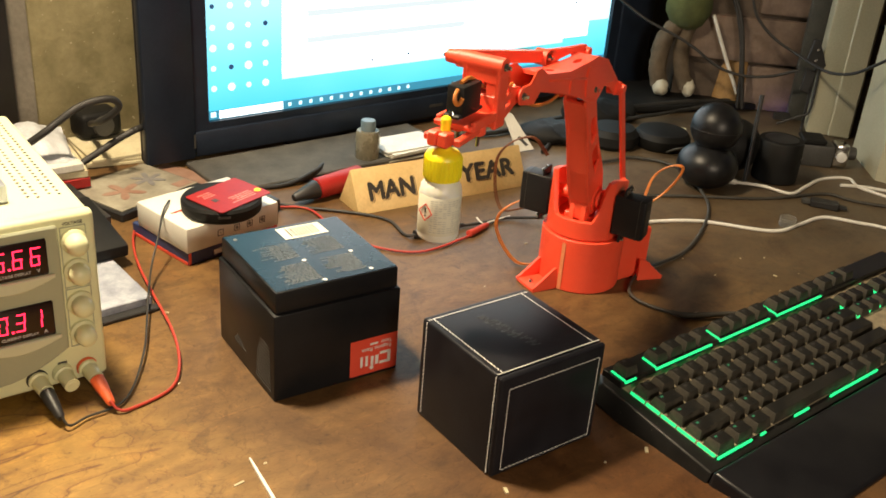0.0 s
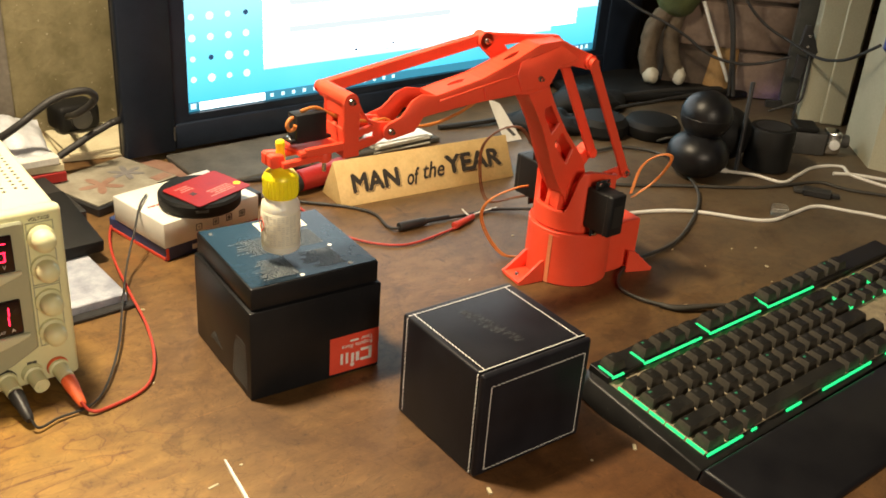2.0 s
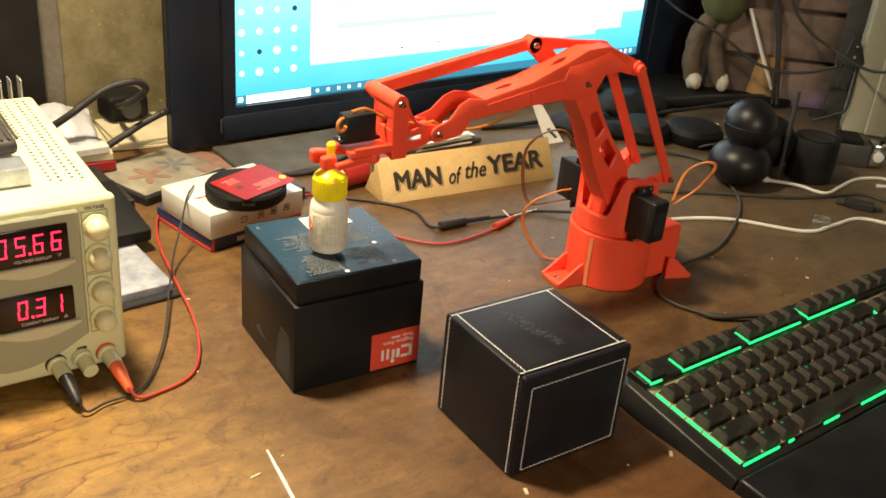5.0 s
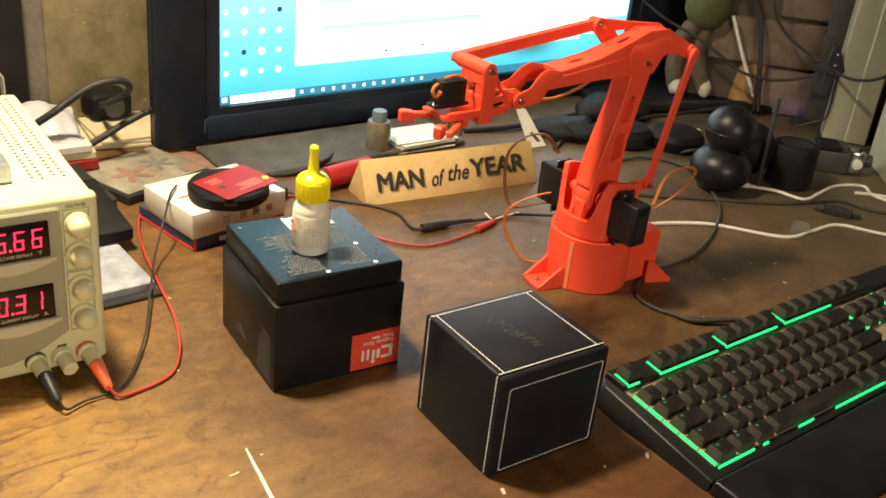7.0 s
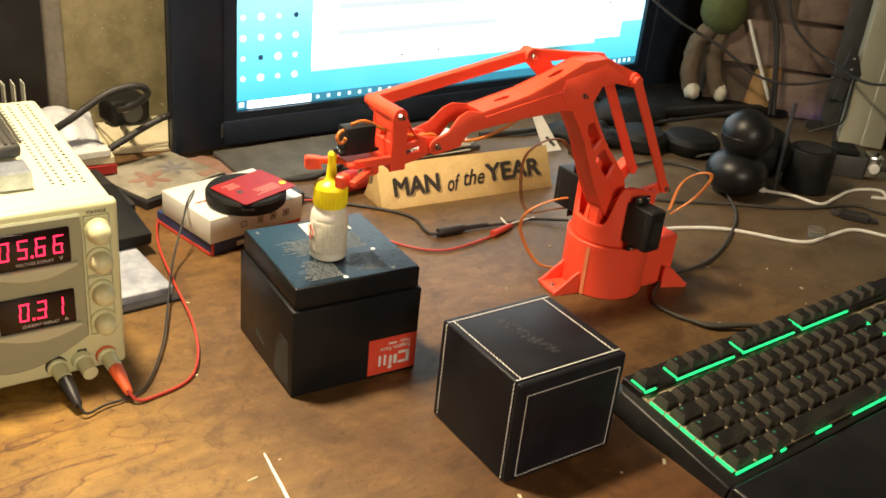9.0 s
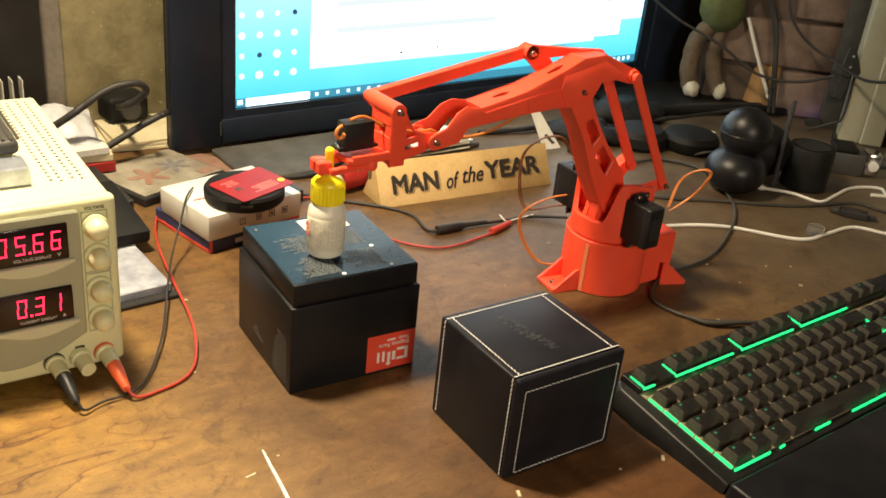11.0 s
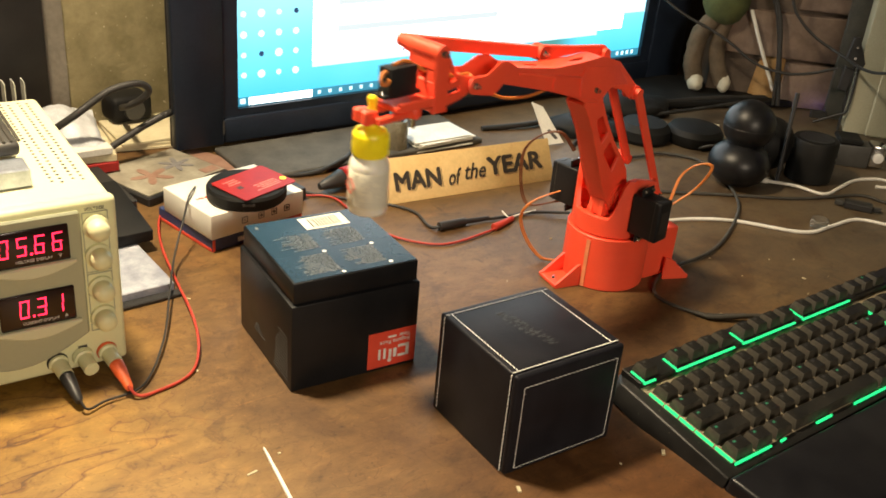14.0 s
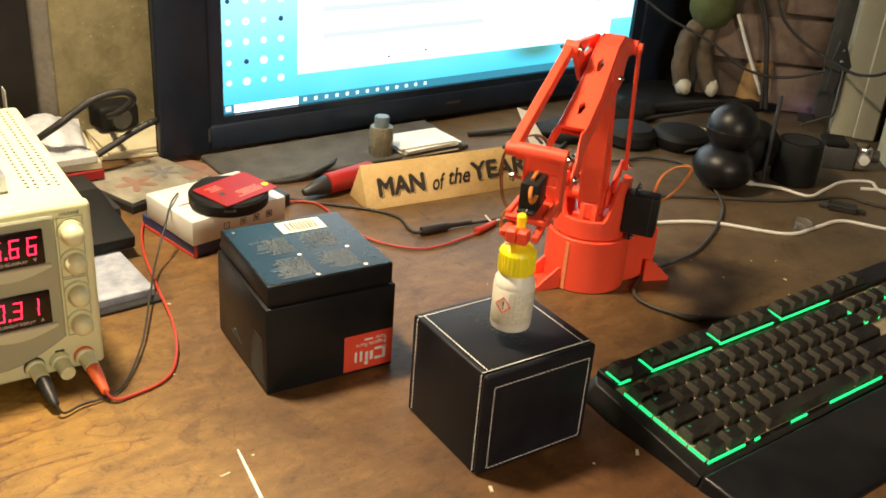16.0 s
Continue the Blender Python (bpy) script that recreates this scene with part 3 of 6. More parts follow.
# ---- power supply ----
def power_supply():
    p = thing("power_supply", pose(-0.198, 0.255, 0, 0, 0, 0), "cream bench power supply with red digits and grey front", "power supply")
    w, d, h, lo = 0.138, 0.236, 0.148, 0.008
    part("case", box(-w, 0, 0.006, d, lo, h, 0.004, 3), CREAM, p)
    part("front_panel", box(-w - 0.001, 0.0015, -0.006, 0.0058, lo - 0.001, h + 0.001, 0.004, 3), CREAM_KNOB, p, "cream front panel")
    for x in (-0.015, -w + 0.015):
        for y in (0.02, d - 0.02):
            part("foot", rod((x, y, 0), (x, y, lo + 0.002), 0.008, bevel=0.001), SOFT, p)
    # grey moulding round the two displays, with its bowed lower edge
    out = [(-0.131, 0.143), (-0.028, 0.143), (-0.026, 0.141), (-0.0265, 0.040)] + [(-0.0265 - 0.105 * k / 12, 0.040 - 0.020 * math.sin(math.pi * k / 12)) for k in range(1, 12)] + [(-0.1315, 0.040), (-0.133, 0.141)]
    part("display_moulding", plate(out, -0.0095, -0.0055, bevel=0.0015), PSU_GREY, p, "grey display moulding")
    for i, (z, digits, unit, text) in enumerate(((0.107, "05.66", "V", "VOLTAGE DISPLAY"), (0.056, "0.31", "A", "CURRENT DISPLAY"))):
        win = part("display", box(-0.089, -0.0355, -0.0108, -0.0092, z, z + 0.0285, 0.0012), WINDOW, p, "dark display window")
        x = -0.0845 if i == 0 else -0.0755
        bm = None
        for ch in digits:
            if ch == ".":
                bm = box(x - 0.0030, x - 0.0014, -0.0114, -0.0109, z + 0.0085, z + 0.0101, bm=bm)
                continue
            tagged(part("digit", seven(None, ch, x, z + 0.0085), DIGIT, win, "glowing red digit", smooth=0))
            x += 0.0122
        part("decimal_point", bm, DIGIT, win, smooth=0)
        words("caption", text, 0.0032, WHITE_PRINT, win, pose(-0.074, -0.0109, z + 0.0030) @ FRONT, width=0.026)
        words("unit", unit, 0.0042, WHITE_PRINT, win, pose(-0.044, -0.0109, z + 0.0030) @ FRONT)
        sill = [(-0.092 + 0.060 * k / 12, z - 0.003 - 0.0075 * math.sin(math.pi * k / 12)) for k in range(13)] + [(-0.032, z - 0.0005), (-0.092, z - 0.0005)]
        part("display_sill", plate(sill, -0.0135, -0.0093, bevel=0.001), PSU_LITE, p, "light grey curved sill")
    for z0, z1 in ((0.0895, 0.1395), (0.0385, 0.0885)):
        bm = None
        for a in ((-0.0245, -0.0238, z0, z1), (-0.0062, -0.0055, z0, z1), (-0.0245, -0.0055, z0, z0 + 0.0007), (-0.0245, -0.0055, z1 - 0.0007, z1)):
            bm = box(a[0], a[1], -0.0066, -0.0058, a[2], a[3], bm=bm)
        part("printed_frame", bm, PSU_GREY, p, smooth=0)
    words("voltage_caption", "VOLTAGE", 0.0036, INK, p, pose(-0.0222, -0.0064, 0.1408) @ FRONT, width=0.0145)
    for z in (0.1274, 0.1032, 0.0755, 0.0501):
        part("knob", lathe([(0.0, 0.0170), (0.0030, 0.0167), (0.0056, 0.0155), (0.0074, 0.0130), (0.0081, 0.0095), (0.0078, 0.0045), (0.0098, 0.0030), (0.0100, 0.0)], 32), CREAM_KNOB, p, "round cream knob", pose(-0.0150, -0.0058, z, 90, 0, 0))
    part("polarity_mark", box(-0.036, -0.029, -0.0064, -0.0058, 0.0245, 0.0275), DARK_GREY, p)
    for x, col, cap, word in ((-0.0525, DARK_GREY, BLACK, "black"), (-0.0335, CREAM_KNOB, None, "cream"), (-0.0150, RED_PLASTIC, RED_PLASTIC, "orange-red")):
        t = part("terminal", lathe([(0.0, 0.020), (0.0030, 0.020), (0.0036, 0.0195), (0.0058, 0.0195), (0.0062, 0.006), (0.0076, 0.005), (0.0076, 0.0)], 24), CREAM_KNOB, p, "cream binding post", pose(x, -0.0055, 0.0185, 97, 0, 6))
        part("ring", lathe([(0.0078, 0.0), (0.0082, 0.0015), (0.0078, 0.003)], 24), col, t, word + " ring")
        if cap:
            part("plug", lathe([(0.0, 0.0270), (0.0026, 0.0270), (0.0034, 0.0250), (0.0042, 0.0170), (0.0054, 0.0080), (0.0056, 0.0008), (0.0, 0.0003)], 20), cap, t, word + " banana plug", pose(0, 0, 0.0190, 13, 0, 0))
    # top: rows of vent holes and the carrying handle
    bm = None
    for k in range(26):
        for j, x in enumerate((-0.0070, -0.0135, -0.0225, -0.0290)):
            y = 0.036 + 0.0074 * k + (0.0037 if j % 2 else 0)
            bm = rod((x - 0.004, y, h - 0.002), (x - 0.004, y, h + 0.0003), 0.00140, seg=8, bm=bm)
    tagged(part("vent_hole", bm, BLACK, p, smooth=0), kind="stuff")
    hd = part("handle", box(-0.071, -0.049, 0.058, 0.21, h + 0.016, h + 0.027, 0.004, 3), DARK_GREY, p, "dark ribbed carrying handle")
    for k in range(4):
        part("rib", box(-0.066 + 0.0052 * k, -0.0635 + 0.0052 * k, 0.06, 0.19, h + 0.0268, h + 0.0285, 0.0006, 1), GREY_WIRE, hd)
    for y in (0.034, 0.200):
        part("handle_mount", box(-0.073, -0.048, y, y + 0.026, h + 0.0003, h + 0.0150, 0.0012, 1), SATIN, p, "chromed handle mount")
    for k in range(15):
        part("fin", box(-0.0088 - 0.0085 * k, -0.0078 - 0.0085 * k, d + 0.0002, d + 0.016, lo, h + 0.015, 0.0), FIN_METAL, p, "dull metal heat sink fin")
    return p


SEGMENTS = {"0": "abcdef", "1": "bc", "2": "abged", "3": "abgcd", "4": "fgbc", "5": "afgcd", "6": "afgedc", "7": "abc", "8": "abcdefg", "9": "abcdfg"}


def seven(bm, ch, x, z):
    """One seven-segment digit on the display window, leaning slightly."""
    w, h, s = 0.0070, 0.0150, 0.0015
    spots = {"a": (0, h - s, w, h), "g": (0, h / 2 - s / 2, w, h / 2 + s / 2), "d": (0, 0, w, s), "f": (0, h / 2, s, h), "b": (w - s, h / 2, w, h), "e": (0, 0, s, h / 2), "c": (w - s, 0, w, h / 2)}
    for k in SEGMENTS[ch]:
        a, b, c, d = spots[k]
        e = 0.0003
        bm = box(x + a + e + 0.08 * b, x + c - e + 0.08 * b, -0.0114, -0.0109, z + b + e, z + d - e, bm=bm)
    return bm


power_supply()


# ---- carton with a lid ----
def text_lines(bm, x0, x1, y0, y1, z, rows, ragged=0.35, rand=random.Random(5), ink=0.55):
    """Rows of unreadable small print as thin bars on a face at height z."""
    step = (y1 - y0) / rows
    for k in range(rows):
        xa = x0 + (x1 - x0) * rand.uniform(0, ragged)
        x = xa
        while x < x1 - 0.001:
            n = min(rand.uniform(0.0015, 0.006), x1 - x)
            bm = box(x, x + n, y0 + k * step, y0 + (k + ink) * step, z, z + 0.00012, bm=bm)
            x += n + 0.0008
    return bm


def carton():
    g = thing("gift_box", pose(-0.097, 0.1557, 0, 0, 0, -2.5), "black cardboard box with a dark blue lid and red label", "box")
    w, d, hb, h = 0.112, 0.1126, 0.0775, 0.0969
    part("body", box(0, w, 0, d, 0, hb, 0.0012, 2), CARD_BLACK, g)
    lid = part("lid", box(0.0022, w - 0.0022, 0.0022, d - 0.0022, hb + 0.0004, h - 0.0004, 0.0014, 2), CARD_BLACK, g, "black lid with a dark blue printed top")
    part("printed_top", box(0.0034, w - 0.0034, 0.0034, d - 0.0034, h - 0.0006, h, 0.0002, 1), CARD_BLUE, lid, "dark blue printed top sheet")
    bm = None
    for x0, x1, y0, y1 in ((0.014, 0.046, 0.050, 0.078), (0.014, 0.046, 0.010, 0.041), (0.054, 0.086, 0.050, 0.078), (0.054, 0.086, 0.011, 0.041)):
        bm = text_lines(bm, x0, x1, y0, y1, h + 0.0001, 15, 0.45, ink=0.42)
    tagged(part("small_print", bm, GREY_PRINT, lid, "grey small print", smooth=0), kind="stuff")
    for x, y in ((0.0457, 0.0063), (0.0875, 0.0424), (0.0877, 0.0079), (0.0455, 0.0430)):
        part("dot", rod((x, y, h), (x, y, h + 0.0003), 0.0019, seg=16), WHITE_PRINT, lid)
    lb = part("barcode_label", box(0.048, 0.088, 0.083, 0.105, h, h + 0.0002), LABEL_WHITE, lid, "white barcode label")
    bm, x = None, 0.055
    rand = random.Random(2)
    while x < 0.081:
        n = rand.uniform(0.0005, 0.0016)
        bm = box(x, x + n, 0.086, 0.102, h + 0.0002, h + 0.0003, bm=bm)
        x += n + rand.uniform(0.0008, 0.0016)
    part("bars", bm, DARK_GREY, lb, smooth=0)
    part("emblem", box(0.009, 0.0115, 0.098, 0.102, h, h + 0.0003), GREY_PRINT, lid)
    lab = part("red_label", box(0.067, w - 0.0008, -0.0004, 0.0001, 0.0030, 0.0368), LABEL_RED, g, "red printed label")
    bm = None
    for x, n in ((0.0765, 0.0022), (0.0812, 0.0022), (0.0862, 0.0026), (0.0905, 0.0030)):
        bm = box(x, x + n, -0.0007, -0.0004, 0.0105, 0.0205 - 0.0015 * (x > 0.084), bm=bm)
    bm = box(0.1022, 0.1050, -0.0007, -0.0004, 0.0098, 0.0215, bm=bm)
    bm = box(0.0948, 0.1048, -0.0007, -0.0004, 0.0190, 0.0215, bm=bm)
    bm = box(0.0948, 0.1048, -0.0007, -0.0004, 0.0098, 0.0122, bm=bm)
    bm = rod((0.0873, -0.0007, 0.0082), (0.0873, -0.0004, 0.0082), 0.0019, seg=14, bm=bm)
    tagged(part("emblem", bm, WHITE_PRINT, lab, "white emblem of plain bars", smooth=0), kind="stuff")
    # the box stands on its head, and so do the words
    words("product_name", "Regatta Race", 0.0052, WHITE_PRINT, lab, pose(0.1055, -0.0005, 0.0277) @ FRONT @ pose(0, 0, 0, 0, 0, 180), width=0.0275)
    words("product_kind", "Timer", 0.0050, WHITE_PRINT, lab, pose(0.1055, -0.0005, 0.0325) @ FRONT @ pose(0, 0, 0, 0, 0, 180), width=0.0105)
    part("small_print", box(0.0850, 0.0925, -0.0007, -0.0004, 0.0300, 0.0318), WHITE_PRINT, lab, smooth=0)
    bm = None
    rand = random.Random(17)
    for k in range(13):
        y1 = 0.038 - 0.0007 * k - rand.uniform(0, 0.003)
        if k > 10:
            y1 = rand.uniform(0.020, 0.028)
        bm = box(-0.0003, 0.0001, 0.006 + 0.0002 * k, y1, 0.0065 + 0.0032 * k, 0.0075 + 0.0032 * k, bm=bm)
    for k in range(4):
        bm = box(-0.0003, 0.0001, 0.056 + 0.004 * k, 0.080 - 0.002 * k, 0.016 + 0.0022 * k, 0.0166 + 0.0022 * k, bm=bm)
    tagged(part("side_print", bm, DIM_PRINT, g, "grey side print", smooth=0), kind="stuff")
    return g


carton()


# ---- leather box ----
def stitches(bm, p, q, face, step=0.0037, r=0.00044):
    """A seam of slightly slanted stitches, lying on a face with that normal."""
    p, q = Vector(p), Vector(q)
    n = int((q - p).length / step)
    slant = (q - p).normalized().cross(Vector(face)) * 0.00036
    for k in range(n):
        a, b = p.lerp(q, (k + 0.05) / n) - slant, p.lerp(q, (k + 0.84) / n) + slant
        bm = rod(a, b, r, seg=5, bm=bm)
    return bm


def leather_box():
    g = thing("leather_box", pose(-0.0058, -0.0060, 0), "black leather cube box with white contrast stitching", "box")
    w, d, h = 0.1002, 0.0962, 0.0862
    part("body", box(0, w, 0.0060, d, 0, h, 0.0022, 3), LEATHER, g)
    part("door", box(0.0, w, 0, 0.0056, 0.0006, h - 0.0004, 0.0026, 3), LEATHER, g, "stitched leather front")
    a, b, c, e = 0.0058, w - 0.0085, 0.0062, d - 0.0060
    bm = None
    for p, q in (((0.001, c, h), (w - 0.002, c, h)), ((a, c, h), (a, e, h)), ((b, c, h), (b, e, h)), ((0.001, e, h), (w - 0.002, e, h)),
                 ((0, c, h - 0.001), (0, c, 0.001)), ((0, e, h - 0.001), (0, e, 0.003))):
        bm = stitches(bm, p, q, (-1, 0, 0) if p[0] == 0 else (0, 0, 1))
    tagged(part("stitching", bm, THREAD, g, "white stitching"), kind="stuff")
    x0, x1, z0, z1 = 0.0084, 0.0948, 0.0052, 0.0750
    bm = None
    for p, q in (((x0, 0, z0), (x1, 0, z0)), ((x1, 0, z0), (x1, 0, z1)), ((x1, 0, z1), (x0, 0, z1)), ((x0, 0, z1), (x0, 0, z0))):
        bm = stitches(bm, p, q, (0, -1, 0), r=0.00030)
    tagged(part("panel_stitching", bm, THREAD, g, "white stitched rectangle"), kind="stuff")
    rand, bm = random.Random(4), None
    for k in range(150):
        u = rand.uniform(-1, 1)
        x, y = 0.045 + 0.006 * u + rand.uniform(-0.006, 0.005) * (1 - 0.5 * u * u), 0.050 - 0.027 * u
        bm = box(x, x + rand.uniform(0.001, 0.0035), y, y + rand.uniform(0.0003, 0.0010), h + 0.00002, h + 0.0001, bm=bm)
    tagged(part("worn_emblem", bm, SCUFF, g, "rubbed grey emblem", smooth=0), kind="stuff")
    return g


leather_box()


# ---- television used as a screen ----
def television():
    m = pose(0.0687, 0.6590, 0.0, 0, 0, 2.3)
    p = thing("television", m, "wide black television showing a blue desktop and white window", "television")
    sw, sh, z0 = 0.702, 0.395, 0.0515
    l, r, top, low = -0.083, sw + 0.098, z0 + sh + 0.05, 0.008
    bm = box(l + 0.05, r - 0.05, 0.012, 0.075, low + 0.01, top - 0.01, 0.008, 3)
    box(l + 0.001, r - 0.001, 0.0119, 0.020, low, top, 0.003, 2, bm)
    part("back_case", bm, BLACK, p)
    for name, b in (("side_bezel", (l, -0.0205, -0.004, 0.0118, low, top)), ("side_bezel", (sw + 0.0205, r, -0.004, 0.0118, low, top)),
                    ("lower_bezel", (-0.0203, sw + 0.0203, -0.003, 0.0118, low + 0.001, z0 - 0.010)), ("upper_bezel", (-0.0203, sw + 0.0203, -0.003, 0.0118, z0 + sh + 0.010, top))):
        part(name, box(*b, 0.003, 2), TV_BLACK, p, "glossy black bezel")
    for name, b in (("inner_frame", (-0.0200, -0.0006, 0.0, 0.0116, z0 - 0.0095, z0 + sh + 0.0095)), ("inner_frame", (sw + 0.0006, sw + 0.020, 0.0, 0.0116, z0 - 0.0095, z0 + sh + 0.0095)),
                    ("inner_frame", (-0.0005, sw + 0.0005, 0.0, 0.0116, z0 - 0.0095, z0 - 0.0006)), ("inner_frame", (-0.0005, sw + 0.0005, 0.0, 0.0116, z0 + sh + 0.0006, z0 + sh + 0.0095))):
        part(name, box(*b), TV_BLACK, p)
    part("badge", box(sw / 2 - 0.012, sw / 2 + 0.012, -0.0036, -0.0031, 0.024, 0.028), DARK_GREY, p)
    # small grey box built in place of a glint on the bezel step
    part("side_glint", box(-0.0235, -0.021, -0.0055, -0.0042, 0.022, 0.040, 0.0005, 1), DARK_GREY, p)
    s = part("screen", box(0, sw, 0, 0.004, 0, sh), SCREEN_BLUE, p, "lit blue desktop picture", pose(0, 0.006, z0), smooth=0)
    def flat(name, x0, x1, za, zb, mat, lift, label=""):
        return part(name, box(x0, x1, -0.0002 - lift, 0.0, za, zb), mat, s, label, smooth=0)
    flat("task_bar", 0, sw, 0, 0.0110, SCREEN_BAR, 0.0002, "blue task bar")
    flat("search_field", 0.016, 0.105, 0.0006, 0.0104, SCREEN_WHITE, 0.0005, "white search field")
    flat("start_mark", 0.0045, 0.0115, 0.0030, 0.0095, SCREEN_ICON, 0.0005)
    for k in range(13):
        flat("task_icon", 0.113 + 0.0158 * k, 0.1174 + 0.0158 * k, 0.0034, 0.0080, SCREEN_PALE if k == 5 else SCREEN_ICON, 0.0005)
    for k in range(4):
        flat("tray_icon", sw - 0.05 + 0.011 * k, sw - 0.045 + 0.011 * k, 0.003, 0.009, SCREEN_ICON, 0.0005)
    flat("window", 0.104, sw - 0.047, 0.047, 0.330, SCREEN_WHITE, 0.0002, "bright white window")
    for j, (x0, x1) in enumerate(((0.14, 0.40), (0.14, 0.52), (0.16, 0.47), (0.14, 0.56), (0.30, 0.60), (0.14, 0.44), (0.20, 0.58))):
        flat("text_line", x0, x1, 0.083 + 0.034 * j, 0.091 + 0.034 * j, SCREEN_TEXT, 0.0005)
    flat("window_edge", 0.104, sw - 0.10, 0.040, 0.0465, SCREEN_PALE, 0.0003)
    flat("side_window", sw - 0.046, sw - 0.001, 0.070, 0.330, SCREEN_PALE, 0.0003, "pale window")
    rand = random.Random(8)
    for j in range(8):
        for k in range(4):
            x, z = 0.005 + 0.0235 * k, 0.034 + 0.0250 * j
            dark = (j, k) in ((1, 1), (4, 0), (3, 3))
            n = rand.uniform(0.006, 0.0095) * (0.85 if dark else 1.0)
            part("desktop_icon", rod((x + 0.005, -0.0005, z + 0.005), (x + 0.005, 0.0, z + 0.005), n * 0.55, seg=14), SCREEN_DARK if dark else SCREEN_ICON, s, smooth=0)
    for x, z in ((0.24, 0.049), (0.30, 0.052), (0.62, 0.10), (0.625, 0.107)):
        flat("mark", x, x + 0.004, z, z + 0.003, SCREEN_DARK, 0.0006)
    part("stand_plate", box(-0.035, 0.300, -0.112, -0.0045, 0.0004, 0.0070, 0.0015, 1), DUSTY_GREY, p, "dusty grey stand plate before the screen")
    part("stand_neck", box(sw / 2 - 0.09, sw / 2 + 0.09, 0.022, 0.060, 0.0125, 0.07), GLOSS, p)
    part("stand_foot", box(sw / 2 - 0.24, sw / 2 + 0.20, 0.006, 0.11, 0.0, 0.012, 0.004, 2), GLOSS, p, "glossy black stand foot")
    return p


television()


# ---- robot arm ----
CX, CY, YO = 0.2740, 0.2065, 0.0020
U0, ZS, L1, L2, LK = 0.0138, 0.0945, 0.1344, 0.1586, 0.0592
TU, TZ = 0.0375, 0.0295      # third corner of the elbow plate, from the elbow
VU, VZ = -0.046, 0.019       # rear corner of the elbow plate


def screw(bm, x, y, z, side=1, r=0.0030):
    bm = rod((x, y, z), (x, y + side * 0.0016, z), r, r * 0.8, 12, bm)
    return rod((x, y + side * 0.0016, z), (x, y + side * 0.0042, z), r * 0.5, None, 8, bm)


def screws(parent, spots, name="screw"):
    for x, y, z, side in spots:
        part(name, screw(None, x, y, z, side), CHROME, parent, "steel screw")


def servo_bm():
    """A standard servo, its shaft side at y = 0, body towards -y; x along the body."""
    bm = box(-0.010, 0.0305, -0.032, 0.0, -0.010, 0.010, 0.0020, 3)
    box(-0.0175, 0.038, -0.0105, -0.008, -0.009, 0.009, 0.0008, 1, bm)
    rod((0, 0, 0), (0, 0.004, 0), 0.006, seg=20, bm=bm)
    return bm


robot = thing("robot_arm", pose(CX, CY, 0), "orange-red 3D printed robot arm with black servos", "robot arm")


def robot_base():
    r, h = 0.0415, 0.0530
    prof = arc(0, 0, r, 42, 306, 40) + [(0.034, -0.0340), (0.069, -0.0340), (0.071, -0.0320), (0.071, 0.0240), (0.069, 0.0260), (0.036, 0.0270)]
    bm = plate(prof, 0, h, bevel=0.0012, m=Matrix.Rotation(radians(90), 4, "X"))
    base = part("base", bm, ORANGE, robot, "round printed base with a box behind", pose(0, 0, 0, 0, 0, -4))
    part("rim", lathe([(0.0376, h - 0.001), (r, h - 0.001), (r, h + 0.0022), (r - 0.0006, h + 0.0028), (0.0376, h + 0.0028)], 56), ORANGE, base, "raised round rim of the base")
    for x, y, a, reach in ((-0.0330, 0.0010, 177, 0.033), (0.0560, -0.0205, -16, 0.0285)):
        gusset = [(0, 0), (reach - 0.001, 0), (reach, 0.004), (reach - 0.003, 0.0050), (0.008, 0.022), (0, 0.024)]
        foot = plate(gusset, -0.0150, -0.0122)
        plate(gusset, 0.0122, 0.0150, bm=foot)
        box(0, reach, -0.0122, 0.0122, 0, 0.0042, 0.0008, 1, foot)
        f = part("foot", foot, ORANGE, base, "ribbed mounting foot", pose(x, y, 0, 0, 0, a))
        part("screw", rod((reach - 0.008, 0, 0.0042), (reach - 0.008, 0, 0.0064), 0.0028, 0.002, 12), CHROME, f, "steel screw")
    a = radians(205)
    part("print_seam", box(-0.0019, 0.0019, -0.0008, 0.0004, 0.001, h - 0.001), SEAM, base, "pale vertical print seam", Matrix.Translation((r * math.cos(a), r * math.sin(a), 0)) @ Matrix.Rotation(a + math.pi / 2, 4, "Z"))
    part("inner_disc", rod((0, 0, h), (0, 0, h + 0.0006), 0.0374, seg=40), ORANGE, base)
    return base


robot_base()


